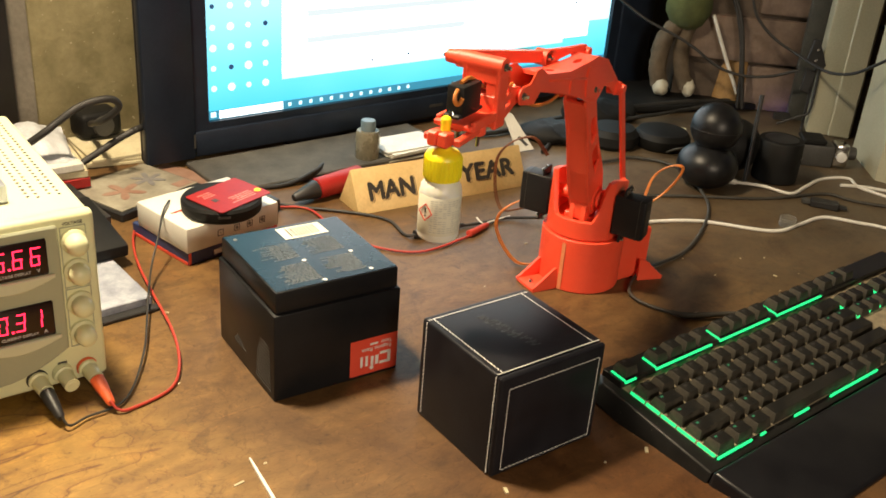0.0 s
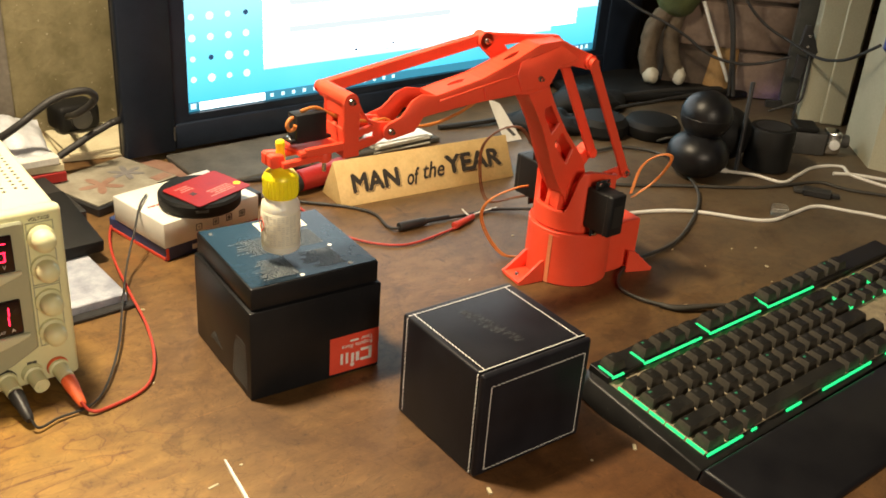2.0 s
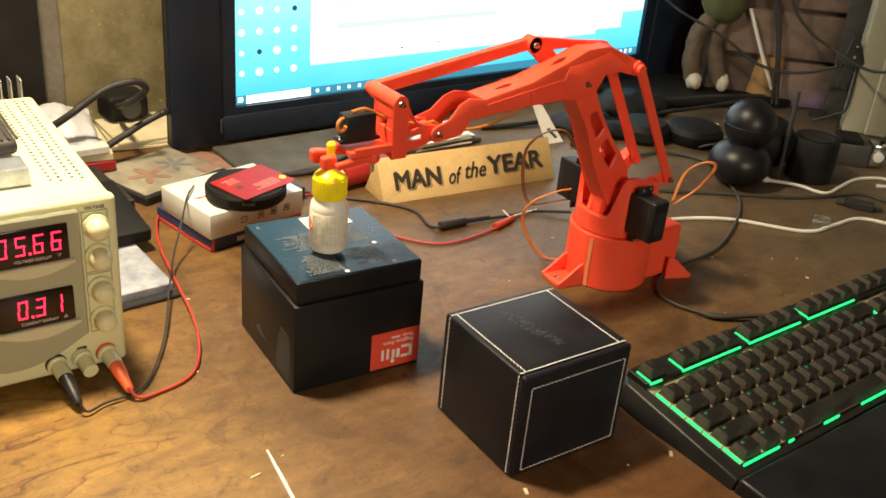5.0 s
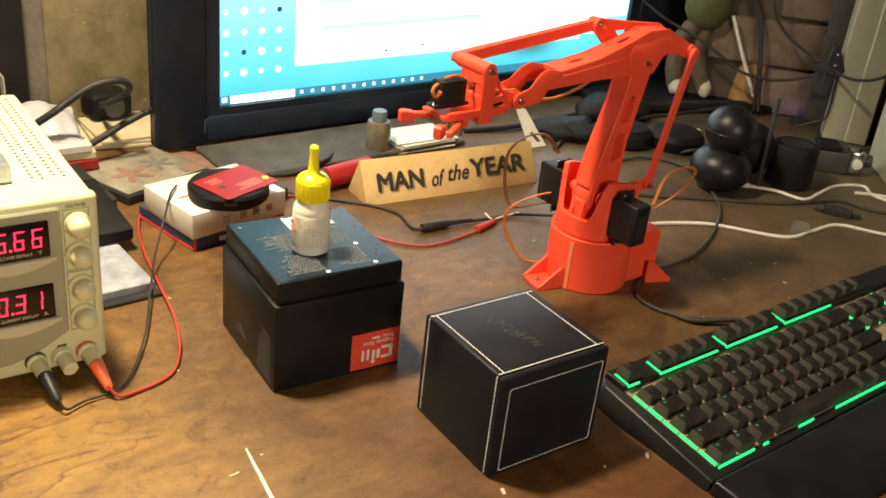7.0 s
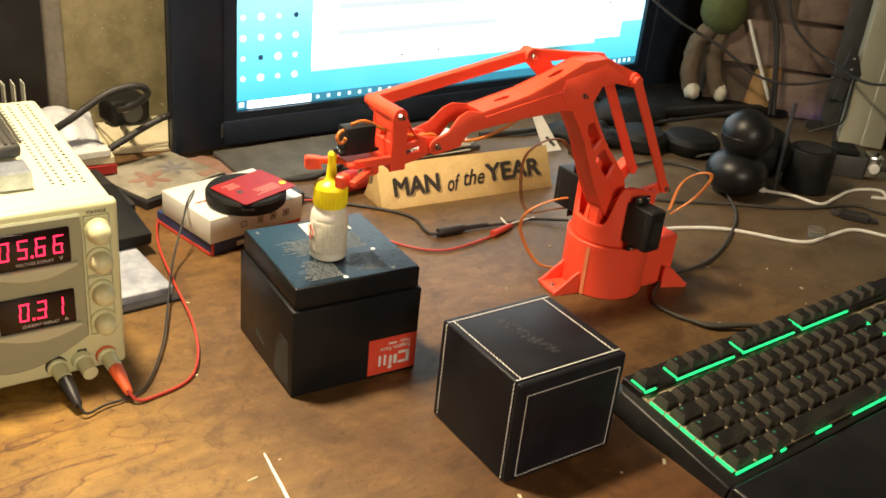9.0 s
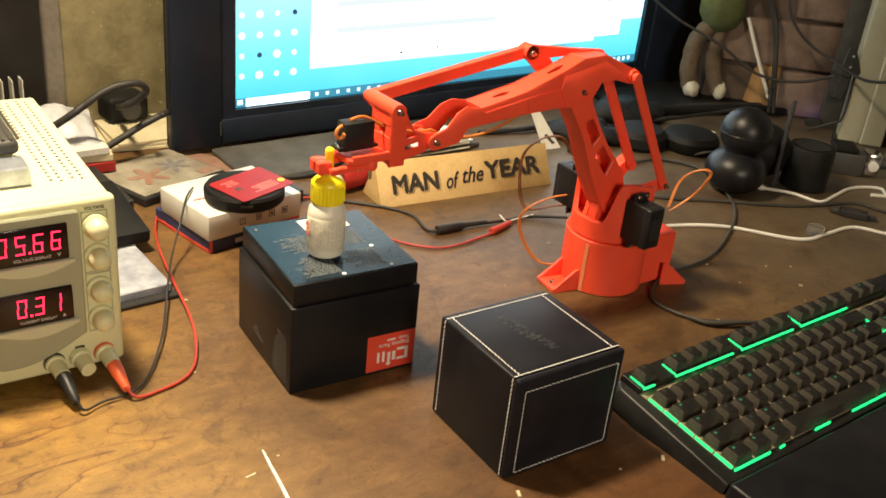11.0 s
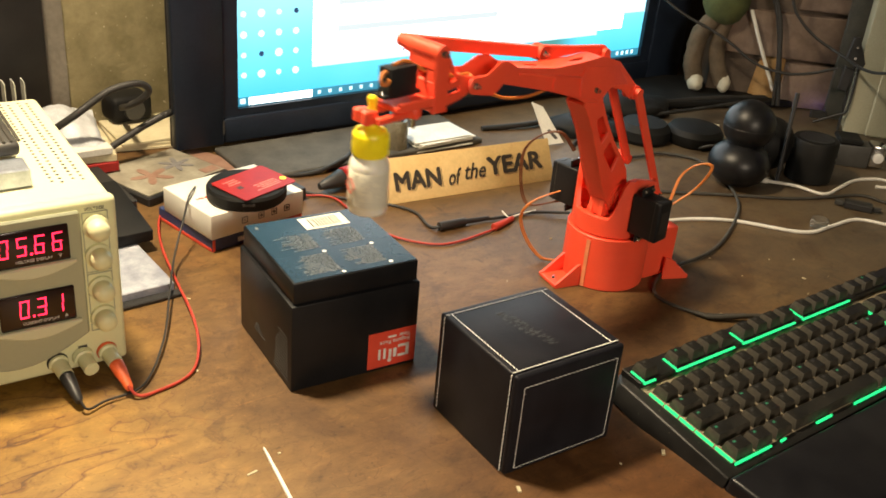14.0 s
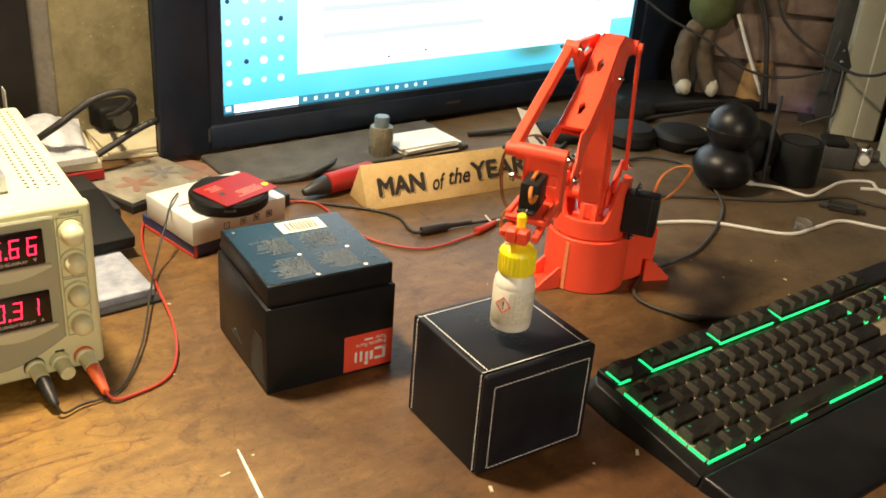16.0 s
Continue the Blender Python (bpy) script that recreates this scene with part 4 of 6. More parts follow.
def make_turret():
    """A round collar that rises to two cheeks, cut flat on the outside for the servos and open in a U before and behind."""
    def cut(r, flat, a):
        x, y = r * math.cos(a), r * math.sin(a)
        return x, max(-flat, min(flat, y))
    def shell(a0, a1, ro, ri, fo, fi, low, high, n=64):
        own, ring = bmesh.new(), []
        for k in range(n + 1):
            a = radians(a0 + (a1 - a0) * k / n)
            top = high(math.degrees(a))
            lean = 0.06 * (top - low)
            o, i = cut(ro, fo, a), cut(ri, fi, a)
            ring.append([own.verts.new(v) for v in ((*o, low), (o[0] * (1 - lean * 4), o[1], top - 0.0008), (o[0] * (1 - lean * 4) * 0.985, o[1] * 0.985, top), (i[0] * (1 - lean * 4), i[1], top), (*i, low))])
        for p, q in zip(ring, ring[1:]):
            for k in range(5):
                own.faces.new((p[k], p[(k + 1) % 5], q[(k + 1) % 5], q[k]))
        own.faces.new(ring[0])
        own.faces.new(ring[-1])
        return own
    # height of the wall round the turret: a low front, steep rounded flanks, then the cheek tops sloping down behind
    def top(a):
        a = abs(a)
        rise = min(1.0, max(0.0, (a - 30) / 22))
        rise = rise * rise * (3 - 2 * rise)
        return 0.0760 + 0.0410 * rise - 0.010 * min(1.0, max(0.0, (a - 70) / 60))
    bm = rod((0, 0, 0.0562), (0, 0, 0.0715), 0.0366, seg=56, bevel=0.0008)
    join(bm, shell(-138, 138, 0.0384, 0.0338, 0.0330, 0.0272, 0.0575, top))
    # ribbed block in the middle, with the stop below the arm
    box(-0.024, 0.022, -0.0150, 0.0200, 0.0705, 0.0770, 0.001, 1, bm)
    for y in (-0.0060, 0.0060):
        plate([(0.004, 0.075), (0.033, 0.075), (0.031, 0.090), (0.026, 0.0985), (0.018, 0.0985), (0.012, 0.088)], y + YO - 0.0022, y + YO + 0.0022, bm=bm)
    box(0.0240, 0.0310, -0.0050 + YO, 0.0050 + YO, 0.0760, 0.0920, 0.0008, 1, bm)
    rod((U0, -0.0285, ZS), (U0, 0.0285, ZS), 0.0060, seg=20, bm=bm)
    t = part("turret", bm, ORANGE, robot, "turning printed turret with two cheeks", pose(0, 0, 0, 0, 0, 182))
    for side in (1, -1):
        m = pose(U0 - 0.004, side * 0.0336, ZS + 0.0010) @ pose(0, 0, 0, 0, 90, 0) @ pose(0, 0, 0, 180 if side > 0 else 0, 0, 0)
        sv = part("servo", servo_bm(), SERVO, t, "black standard servo", m)
        for x in (-0.0145, 0.035):
            for z in (-0.005, 0.005):
                part("screw", rod((x, -0.0108, z), (x, -0.0128, z), 0.0021, 0.0017, 10), CHROME, sv)
        part("lid_seam", box(-0.0102, 0.0307, -0.0262, -0.0257, -0.0102, 0.0102), GREY_WIRE, sv)
        part("servo_label", box(0.000, 0.022, -0.0323, -0.0321, -0.006, 0.006), BLACK, sv)
    lug = plate([(-0.020, 0.090), (U0 + VU - 0.006, ZS + VZ - 0.003), (U0 + VU, ZS + VZ + 0.0066), (-0.010, 0.105)], -0.0290, -0.0180)
    part("rear_lug", rod((U0 + VU, -0.0260, ZS + VZ), (U0 + VU, -0.0175, ZS + VZ), 0.0068, seg=20, bm=lug), ORANGE, t)
    screws(t, [(U0 + VU, -0.0292, ZS + VZ, -1), (U0 + VU, -0.0172, ZS + VZ, 1)])
    return t


turret = make_turret()


def make_upper_arm():
    """Main arm: a boxed beam with slots, from the shoulder (x 0) to the elbow (x L1)."""
    holes = [[(0.034, -0.0010), (0.060, -0.0060), (0.064, -0.0040), (0.066, 0.0060), (0.052, 0.0085), (0.042, 0.0110)], [(0.074, -0.0055), (0.096, -0.0060), (0.102, -0.0030), (0.100, 0.0040), (0.078, 0.0060)]]
    out = arc(0, 0, 0.0160, 80, 280, 12) + [(0.022, -0.0172), (0.045, -0.0165), (0.066, -0.0145), (0.090, -0.0125), (0.112, -0.0135), (0.126, -0.0150)] + arc(L1, 0, 0.0095, -80, 90, 10) + [(0.112, 0.0085), (0.090, 0.0088), (0.064, 0.0112), (0.040, 0.0160), (0.020, 0.0190)]
    sides = [plate(out, y0, y1, holes, 0.0008) for y0, y1 in ((-0.0150, -0.0105), (0.0105, 0.0150))]
    webs = []
    for x0, z0, x1, z1 in ((0.006, 0.0150, 0.042, 0.0130), (0.042, 0.0130, 0.066, 0.0082), (0.066, 0.0082, 0.112, 0.0060), (0.008, -0.0145, 0.045, -0.0142), (0.045, -0.0142, 0.092, -0.0100), (0.092, -0.0100, 0.126, -0.0125)):
        run = math.hypot(x1 - x0, z1 - z0)
        webs.append(box(-0.0004, run + 0.0004, -0.0120, 0.0120, -0.0018, 0.0018, m=Matrix.Translation((x0, 0, z0)) @ pose(0, 0, 0, 0, -math.degrees(math.atan2(z1 - z0, x1 - x0)), 0)))
    webs.append(box(0.068, 0.0725, -0.0120, 0.0120, -0.0100, 0.0070))
    bm = rod((0, -0.0165, 0), (0, 0.0165, 0), 0.0125, seg=28)
    rod((0, -0.0105, 0), (0, 0.0105, 0), 0.0152, seg=28, bm=bm)
    for v in [v for b in [bm, *sides, *webs] for v in b.verts]:
        v.co.y *= 0.75
    a = part("upper_arm", bm, ORANGE, robot, "slotted printed main arm")
    for b in sides:
        part("side_plate", b, ORANGE, a)
    for b in webs:
        part("web", b, ORANGE, a)
    screws(a, [(L1, -0.0140, 0, -1)])
    return a


def make_forearm():
    """Forearm: a tapering channel past the elbow (x 0), out to the wrist (x L2), with a tail for the drive rod."""
    top = [(-LK, 0.0075), (-0.030, 0.0260), (-0.004, 0.0290), (0.022, 0.0230), (0.062, 0.0165), (0.110, 0.0150), (0.124, 0.0200), (0.134, 0.0180), (0.147, 0.0085)]
    low = [(0.150, -0.0070), (0.136, -0.0070), (0.126, 0.0020), (0.112, 0.0010), (0.066, -0.0025), (0.026, -0.0075), (0.012, -0.0115), (-0.010, -0.0115), (-0.022, 0.0030), (-0.040, 0.0010), (-LK + 0.002, -0.0070)]
    out = arc(-LK, 0, 0.0072, 95, 260, 8) + low[::-1] + arc(L2, 0, 0.0070, -80, 80, 8) + top[::-1][:-1]
    bm, ribs, tops = None, [], []
    for y0, y1 in ((-0.0200, -0.0171), (0.0171, 0.0200)):
        bm = plate(out, y0, y1, [], 0.0008, bm)
        near = math.copysign(0.0216, y0)
        ribs.append(box(0.026, 0.108, min(y0, near), max(y1, near), 0.0092, 0.0112, 0.0003, 1))
        ribs.append(box(0.060, 0.063, min(y0, near), max(y1, near), -0.0015, 0.0090, 0.0003, 1))
        ribs.append(plate([(-0.046, 0.0065), (-0.028, 0.0220), (0.020, 0.0195), (0.026, 0.0100), (0.022, -0.0060), (-0.008, -0.0095), (-0.022, 0.0050)], min(y0, near), max(y1, near), bevel=0.0006))
    # the top between the sides: one bent strip with two teardrop openings
    line = [(-0.046, 0.0150), (-0.034, 0.0240), (-0.004, 0.0285), (0.022, 0.0225), (0.062, 0.0160), (0.110, 0.0148)]
    high = lambda x: next(za + (zb - za) * (x - xa) / (xb - xa) for (xa, za), (xb, zb) in zip(line, line[1:]) if x <= xb + 1e-9)
    gaps = ((0.012, 0.030), (0.072, 0.090))
    stops = sorted([p[0] for p in line] + [g[k] for g in gaps for k in (0, 1)] + [g[0] + 0.006 for g in gaps])
    strip = bmesh.new()
    for xa, xb in zip(stops, stops[1:]):
        slot = next((g for g in gaps if g[0] <= (xa + xb) / 2 <= g[1]), None)
        ga, gb = ((0.0052 * min(1.0, (x - slot[0]) / 0.006) * min(1.0, (slot[1] + 0.004 - x) / 0.010) for x in (xa, xb)) if slot else (0.0, 0.0))
        for side in (-1, 1):
            own = bmesh.new()
            vs = [own.verts.new((x, side * y, high(x) - d)) for d in (0, 0.003) for x, y in ((xa, ga), (xb, gb), (xb, 0.0174), (xa, 0.0174))]
            for f in ((0, 1, 2, 3), (7, 6, 5, 4), (0, 4, 5, 1), (1, 5, 6, 2), (2, 6, 7, 3), (3, 7, 4, 0)):
                own.faces.new([vs[k] for k in f])
            join(strip, own)
    bmesh.ops.remove_doubles(strip, verts=strip.verts, dist=1e-5)
    bmesh.ops.recalc_face_normals(strip, faces=strip.faces)
    tops.append(strip)
    box(-0.030, 0.100, -0.0174, 0.0174, -0.0006, 0.0020, bm=bm, m=Matrix.Translation((0.03, 0, 0.001)) @ Matrix.Diagonal((0.7, 1, 1, 1)))
    rod((L2, -0.0200, 0), (L2, 0.0200, 0), 0.0045, seg=16, bm=bm)
    rod((-LK, 0.008, 0), (-LK, 0.0245, 0), 0.0066, seg=20, bm=bm)
    # the beam is narrow along its top and widens again at the wrist fork
    for v in [v for b in [bm, *tops, *ribs] for v in b.verts]:
        wide = 0.68 + 0.07 * min(1.0, max(0.0, (v.co.x - 0.110) / 0.025))
        v.co.y *= wide * (1.0 - 0.25 * min(1.0, max(0.0, (v.co.z - 0.006) / 0.018)))
    f = part("forearm", bm, ORANGE, robot, "printed forearm with cut-out top")
    for b in tops:
        part("top_skin", b, ORANGE, f)
    for b in ribs:
        part("rib", b, ORANGE, f)
    part("servo_wire", tube([(L2 - 0.003, 0.004, 0.0060), (L2 - 0.018, 0.005, -0.0040), (L2 - 0.045, 0.006, -0.0105), (L2 - 0.075, 0.005, -0.0095), (L2 - 0.098, 0.004, -0.0040), (L2 - 0.110, 0.003, 0.0010)], 0.0014, 8, 8), ORANGE_WIRE, f, "orange servo wire hanging under the forearm", smooth=60)
    screws(f, [(0, 0.0136, 0, 1), (L2, 0.0150, 0, 1), (L2, -0.0150, 0, -1)])
    return f


def make_elbow_plate():
    out = [(-0.0060, -0.0075), (0.0075, -0.0060)] + arc(TU, TZ, 0.0072, -40, 110, 8) + [(-0.010, 0.0300)] + arc(VU, VZ, 0.0070, 100, 270, 8)
    bm = plate(out, -0.0225, -0.0175, [[(-0.026, 0.0165), (0.010, 0.0175), (0.016, 0.0235), (-0.018, 0.0240)]], 0.0008)
    rod((TU, -0.0295, TZ), (TU, -0.0175, TZ), 0.0070, seg=20, bm=bm)
    e = part("elbow_plate", bm, ORANGE, robot, "triangular printed link plate")
    screws(e, [(TU, -0.0173, TZ, 1), (TU, -0.0297, TZ, -1), (VU, -0.0227, VZ, -1)])
    return e


def make_rod(name, length, y0, y1, r, label, thick=0.0036):
    bm = plate(bar_outline(0, length, r, r), y0, y1, [], 0.0006)
    for x in (0.0, length):
        rod((x, y0 - 0.0012, 0), (x, y1 + 0.0012, 0), r * 0.95, seg=18, bm=bm)
    return part(name, bm, ORANGE, robot, label)


def make_gripper():
    """Wrist bracket with the small servo and the claw plate; the wrist axis at the origin, reaching along +x."""
    side = arc(0, 0, 0.0065, 110, 290, 8) + [(0.012, -0.0100), (0.0290, -0.0105), (0.0290, -0.0150), (0.0430, -0.0150), (0.0430, 0.0240)] + arc(TU, TZ, 0.0064, -10, 160, 8) + [(0.0255, 0.0200), (0.0180, 0.0115), (0.0090, 0.0080)]
    holes = [[(0.0290, 0.0195), (0.0290, 0.0062), (0.0150, 0.0062), (0.0205, 0.0115)], [(0.0290, 0.0008), (0.0290, -0.0030), (0.0130, -0.0030), (0.0130, 0.0008)]]
    bm = None
    for y0, y1 in ((-0.0150, -0.0110), (0.0110, 0.0150)):
        bm = plate(side, y0, y1, holes, 0.0008, bm)
    # front block with the square wire hole
    box(0.0312, 0.0426, -0.0145, 0.0145, 0.0165, 0.0320, 0.0012, 1, bm)
    box(0.0312, 0.0426, -0.0145, 0.0145, -0.0146, 0.0090, 0.0012, 1, bm)
    for y0, y1 in ((-0.0142, -0.0045), (0.0045, 0.0142)):
        box(0.0316, 0.0422, y0, y1, 0.0088, 0.0168, bm=bm)
    rod((TU, -0.0215, TZ), (TU, 0.0156, TZ), 0.0064, seg=24, bm=bm)
    rod((0, -0.0109, 0), (0, 0.0109, 0), 0.0050, seg=16, bm=bm)
    # claw deck with its thick rims and the two finger pivots
    box(0.0430, 0.0800, -0.0150, 0.0150, -0.0075, -0.0035, 0.0008, 1, bm)
    for y in (-0.0135, 0.0135):
        box(0.0430, 0.0760, y - 0.0018, y + 0.0018, -0.0082, -0.0012, 0.0008, 1, bm)
    for y in (-0.0080, 0.0080):
        rod((0.0560, y, -0.0070), (0.0560, y, -0.0165), 0.0046, seg=18, bevel=0.0006, bm=bm)
    for v in bm.verts:
        if v.co.x < 0.026 and v.co.z < 0.022:
            v.co.y *= 0.72
    g = part("gripper", bm, ORANGE, robot, "printed wrist bracket and claw deck")
    s = part("servo", box(0.0530, 0.0790, -0.0065, 0.0065, 0.0, 0.0220, 0.0010, 2), SERVO, g, "small black gripper servo")
    part("servo_ears", box(0.0485, 0.0835, -0.0063, 0.0063, 0.0005, 0.0030, 0.0006, 1), SERVO, s)
    for x in (0.0506, 0.0814):
        part("screw", rod((x, 0, 0.0030), (x, 0, 0.0052), 0.0024, 0.0018, 12), CHROME, s, "steel screw")
    part("servo_wire", tube([(0.074, 0.001, 0.0195), (0.0815, 0.002, 0.0190), (0.0850, 0.003, 0.0150), (0.0835, 0.004, 0.0112), (0.0805, 0.005, 0.0120), (0.0798, 0.006, 0.0150)], 0.0015, 8, 8), ORANGE_WIRE, s, "looped orange servo wire", smooth=60)
    part("servo_wire", tube([(0.072, 0.000, 0.0228), (0.060, 0.000, 0.0240), (0.046, 0.000, 0.0170), (0.037, 0.000, 0.0125), (0.022, 0.002, 0.0085), (0.010, 0.003, 0.0065), (-0.002, 0.004, 0.0070)], 0.0014, 8, 8), ORANGE_WIRE, s, "orange servo wire running through the wrist", smooth=60)
    screws(g, [(TU, 0.0158, TZ, 1), (TU, -0.0292, TZ, -1)])
    part("side_screw", rod((0.0370, -0.0150, 0.0080), (0.0370, -0.0225, 0.0080), 0.0014, seg=10, bm=rod((0.0370, -0.0225, 0.0080), (0.0370, -0.0255, 0.0080), 0.0034, 0.0028, 14)), CHROME, g, "long steel screw")
    for y in (-0.0080, 0.0080):
        part("claw_screw", rod((0.0560, y, -0.0166), (0.0560, y, -0.0245), 0.0016, seg=10), CHROME, g, "steel screw")
    return g


def make_finger(side):
    """One claw finger, its pivot at the origin, reaching along +x to the broad pad."""
    bm = rod((0, 0, -0.0042), (0, 0, 0.0022), 0.0056, seg=18, bevel=0.0005)
    box(0.001, 0.038, -0.0026, 0.0026, -0.0034, 0.0016, 0.0008, 1, bm, pose(0, side * 0.0010, 0, 0, 0, side * 4))
    plate([(0.032, -0.0042), (0.043, -0.0046), (0.0450, -0.0030), (0.0450, 0.0048), (0.0430, 0.0060), (0.034, 0.0050)], -0.0040 * side - 0.0035, -0.0040 * side + 0.0035, [], 0.0008, bm)
    return part("finger", bm, ORANGE, robot, "printed claw finger with a broad pad")


upper_arm, forearm, elbow_plate, gripper = make_upper_arm(), make_forearm(), make_elbow_plate(), make_gripper()
drive_horn = part("drive_horn", plate(bar_outline(-LK, 0, 0.0062, 0.0095), 0.0130, 0.0165, [], 0.0008), ORANGE, robot, "printed drive lever")
screws(drive_horn, [(-LK, 0.0214, 0, 1)])
drive_rod = make_rod("drive_rod", L1, 0.0172, 0.0202, 0.0048, "thin printed drive rod")
top_rod = make_rod("top_rod", L2, -0.0290, -0.0218, 0.0050, "long printed upper rod")
rear_rod = make_rod("rear_rod", L1, -0.0172, -0.0140, 0.0052, "printed rear rod")
fingers = [make_finger(1), make_finger(-1)]


# ---- glue bottle ----
def glue_bottle():
    b = thing("glue_bottle", pose(-0.05, 0.193, 0.097), "small white glue bottle with yellow ribbed cap and nozzle", "bottle")
    body = part("body", lathe([(0.0, 0.0015), (0.0125, 0.0), (0.0142, 0.0012), (0.0148, 0.0035), (0.0148, 0.0350), (0.0142, 0.0390), (0.0118, 0.0430), (0.0112, 0.0440), (0.0, 0.0440)], 40), BOTTLE, b, "milky white bottle")
    part("label", lathe([(0.01487, 0.0060), (0.0150, 0.0062), (0.0150, 0.0338), (0.01487, 0.0340)], 40), LABEL_WHITE, body, "white label with small grey print")
    bm, rand = None, random.Random(3)
    for k in range(15):
        z = 0.0085 + 0.00165 * k
        for j in range(9):
            if rand.random() < 0.86:
                a = radians(8 + 12 * j)
                bm = box(-0.0013, 0.0011, -0.0001, 0.0001, z, z + 0.0006, bm=bm, m=Matrix.Translation((0.01505 * math.cos(a), 0.01505 * math.sin(a), 0)) @ Matrix.Rotation(a + math.pi / 2, 4, "Z"))
    tagged(part("small_print", bm, FAINT_PRINT, body, "grey small print", smooth=0), kind="stuff")
    a = radians(-11)
    m = Matrix.Translation((0.01500 * math.cos(a), 0.01500 * math.sin(a), 0.0225)) @ Matrix.Rotation(a + math.pi / 2, 4, "Z")
    bm = None
    for p, q in (((0, 0, 0.0062), (0.0058, 0, 0)), ((0.0058, 0, 0), (0, 0, -0.0062)), ((0, 0, -0.0062), (-0.0058, 0, 0)), ((-0.0058, 0, 0), (0, 0, 0.0062))):
        bm = rod(p, q, 0.0004, seg=6, bm=bm)
    part("warning_diamond", bm, LABEL_RED, body, "red hazard diamond", m)
    part("warning_mark", box(-0.0005, 0.0005, -0.0003, 0.0003, -0.0008, 0.0032, bm=box(-0.0005, 0.0005, -0.0003, 0.0003, -0.0030, -0.0018)), INK, body, "black exclamation mark", m)
    cap = lathe([(0.0, 0.0445), (0.0126, 0.0445), (0.0130, 0.0452), (0.0130, 0.0590), (0.0124, 0.0615), (0.0106, 0.0638), (0.0066, 0.0652), (0.0049, 0.0668), (0.0043, 0.0690), (0.0031, 0.0815), (0.0036, 0.0840), (0.0035, 0.0868), (0.0024, 0.0882), (0.0, 0.0884)], 36)
    ribs = None
    for k in range(30):
        a = 2 * math.pi * k / 30
        ribs = rod((0.0129 * math.cos(a), 0.0129 * math.sin(a), 0.0458), (0.0129 * math.cos(a), 0.0129 * math.sin(a), 0.0600), 0.0006, seg=5, bm=ribs)
    c = part("cap", cap, YELLOW, b, "yellow ribbed cap with a pointed nozzle")
    tagged(part("cap_ribbing", ribs, YELLOW, c), kind="stuff")
    return b


bottle = glue_bottle()


# ---- brick pier, white cartons and what stands in the far corner ----
BM = pose(0.955, 0.500, 0, 0, 0, -42)
pier = tagged(part("wall_pier", box(-0.150, 0.32, 0.012, 0.16, -0.02, 1.2), MORTAR, None, "", BM), "painted brick pier with open joints", "wall", kind="structure")


def bricks():
    rand, shared = random.Random(6), [finish(box(0, 0.197, 0, 0.028, 0, 0.0700, 0.003 + 0.0015 * k, 2), "brick", BRICK) for k in range(3)]
    for row in range(7):
        for k in range(-3, 3):
            x = k * 0.203 + (0.1015 if row % 2 else 0.0) - 0.035 + rand.uniform(-0.003, 0.003)
            if -0.17 <= x <= 0.17:
                part("brick", shared[rand.randrange(3)], BRICK, pier, at=pose(x, rand.uniform(-0.004, 0.003), 0.002 + row * 0.0755, rand.uniform(-0.8, 0.8), rand.uniform(-0.4, 0.4), 0))


wc = thing("white_post", pose(0.953, 0.372, 0, 0, 0, -50), "tall off-white plastic post with a long groove", "post")
part("post", box(-0.036, 0.030, 0, 0.05, 0, 0.62, 0.003, 2), WHITE_CASE, wc)
part("cover_strip", box(-0.004, 0.028, -0.005, -0.0002, 0.0, 0.62, 0.002, 1), WHITE_CASE, wc, "off-white cover strip")
# upright sheet added to stand in for the recessed grey wall beside the pier
grey = solid("grey_wall_sheet", box(-0.028, 0.020, 0, 0.02, 0, 0.5, 0.002), MID_GREY, pose(0.975, 0.434, 0, 0, 0, -48), "dark grey sheet standing in for the wall by the brick pier", "sheet")

cb = thing("white_carton", pose(0.8435, 0.2243, 0, 0, 0, -70), "tall white cardboard carton with a small printed drawing", "carton")
cbm = box(0, 0.26, 0, 0.10, 0, 0.60, 0.0)
for v in cbm.verts:
    v.co.x -= 0.55 * v.co.y
part("body", cbm, WHITE_CASE, cb, smooth=0)
pr = None
for k in range(7):
    pr = rod((0.030 + 0.008 * k, -0.0003, 0.10 + 0.012 * math.sin(k * 2.1)), (0.036 + 0.006 * k, -0.0003, 0.118 + 0.008 * math.cos(k * 1.7)), 0.0010, seg=5, bm=pr)
part("drawing", pr, DARK_GREY, cb, "thin dark line drawing")
part("red_patch", rod((0.045, 0.0004, 0.088), (0.045, -0.0006, 0.088), 0.011, seg=12), LABEL_RED, cb)
part("small_print", box(0.035, 0.085, -0.0004, 0.0001, 0.030, 0.034), GREY_PRINT, cb)
bl = [(-0.010, 0.170), (0.030, 0.138), (0.11, 0.150), (0.15, 0.22), (0.12, 0.34), (0.02, 0.33), (-0.008, 0.24)]
solid("blue_case", plate(bl, -0.040, -0.001, [], 0.008), BLUE_PLASTIC, pose(0.826, 0.222, 0.0, 0, 0, -70), "deep blue glossy angular plastic case", "case")

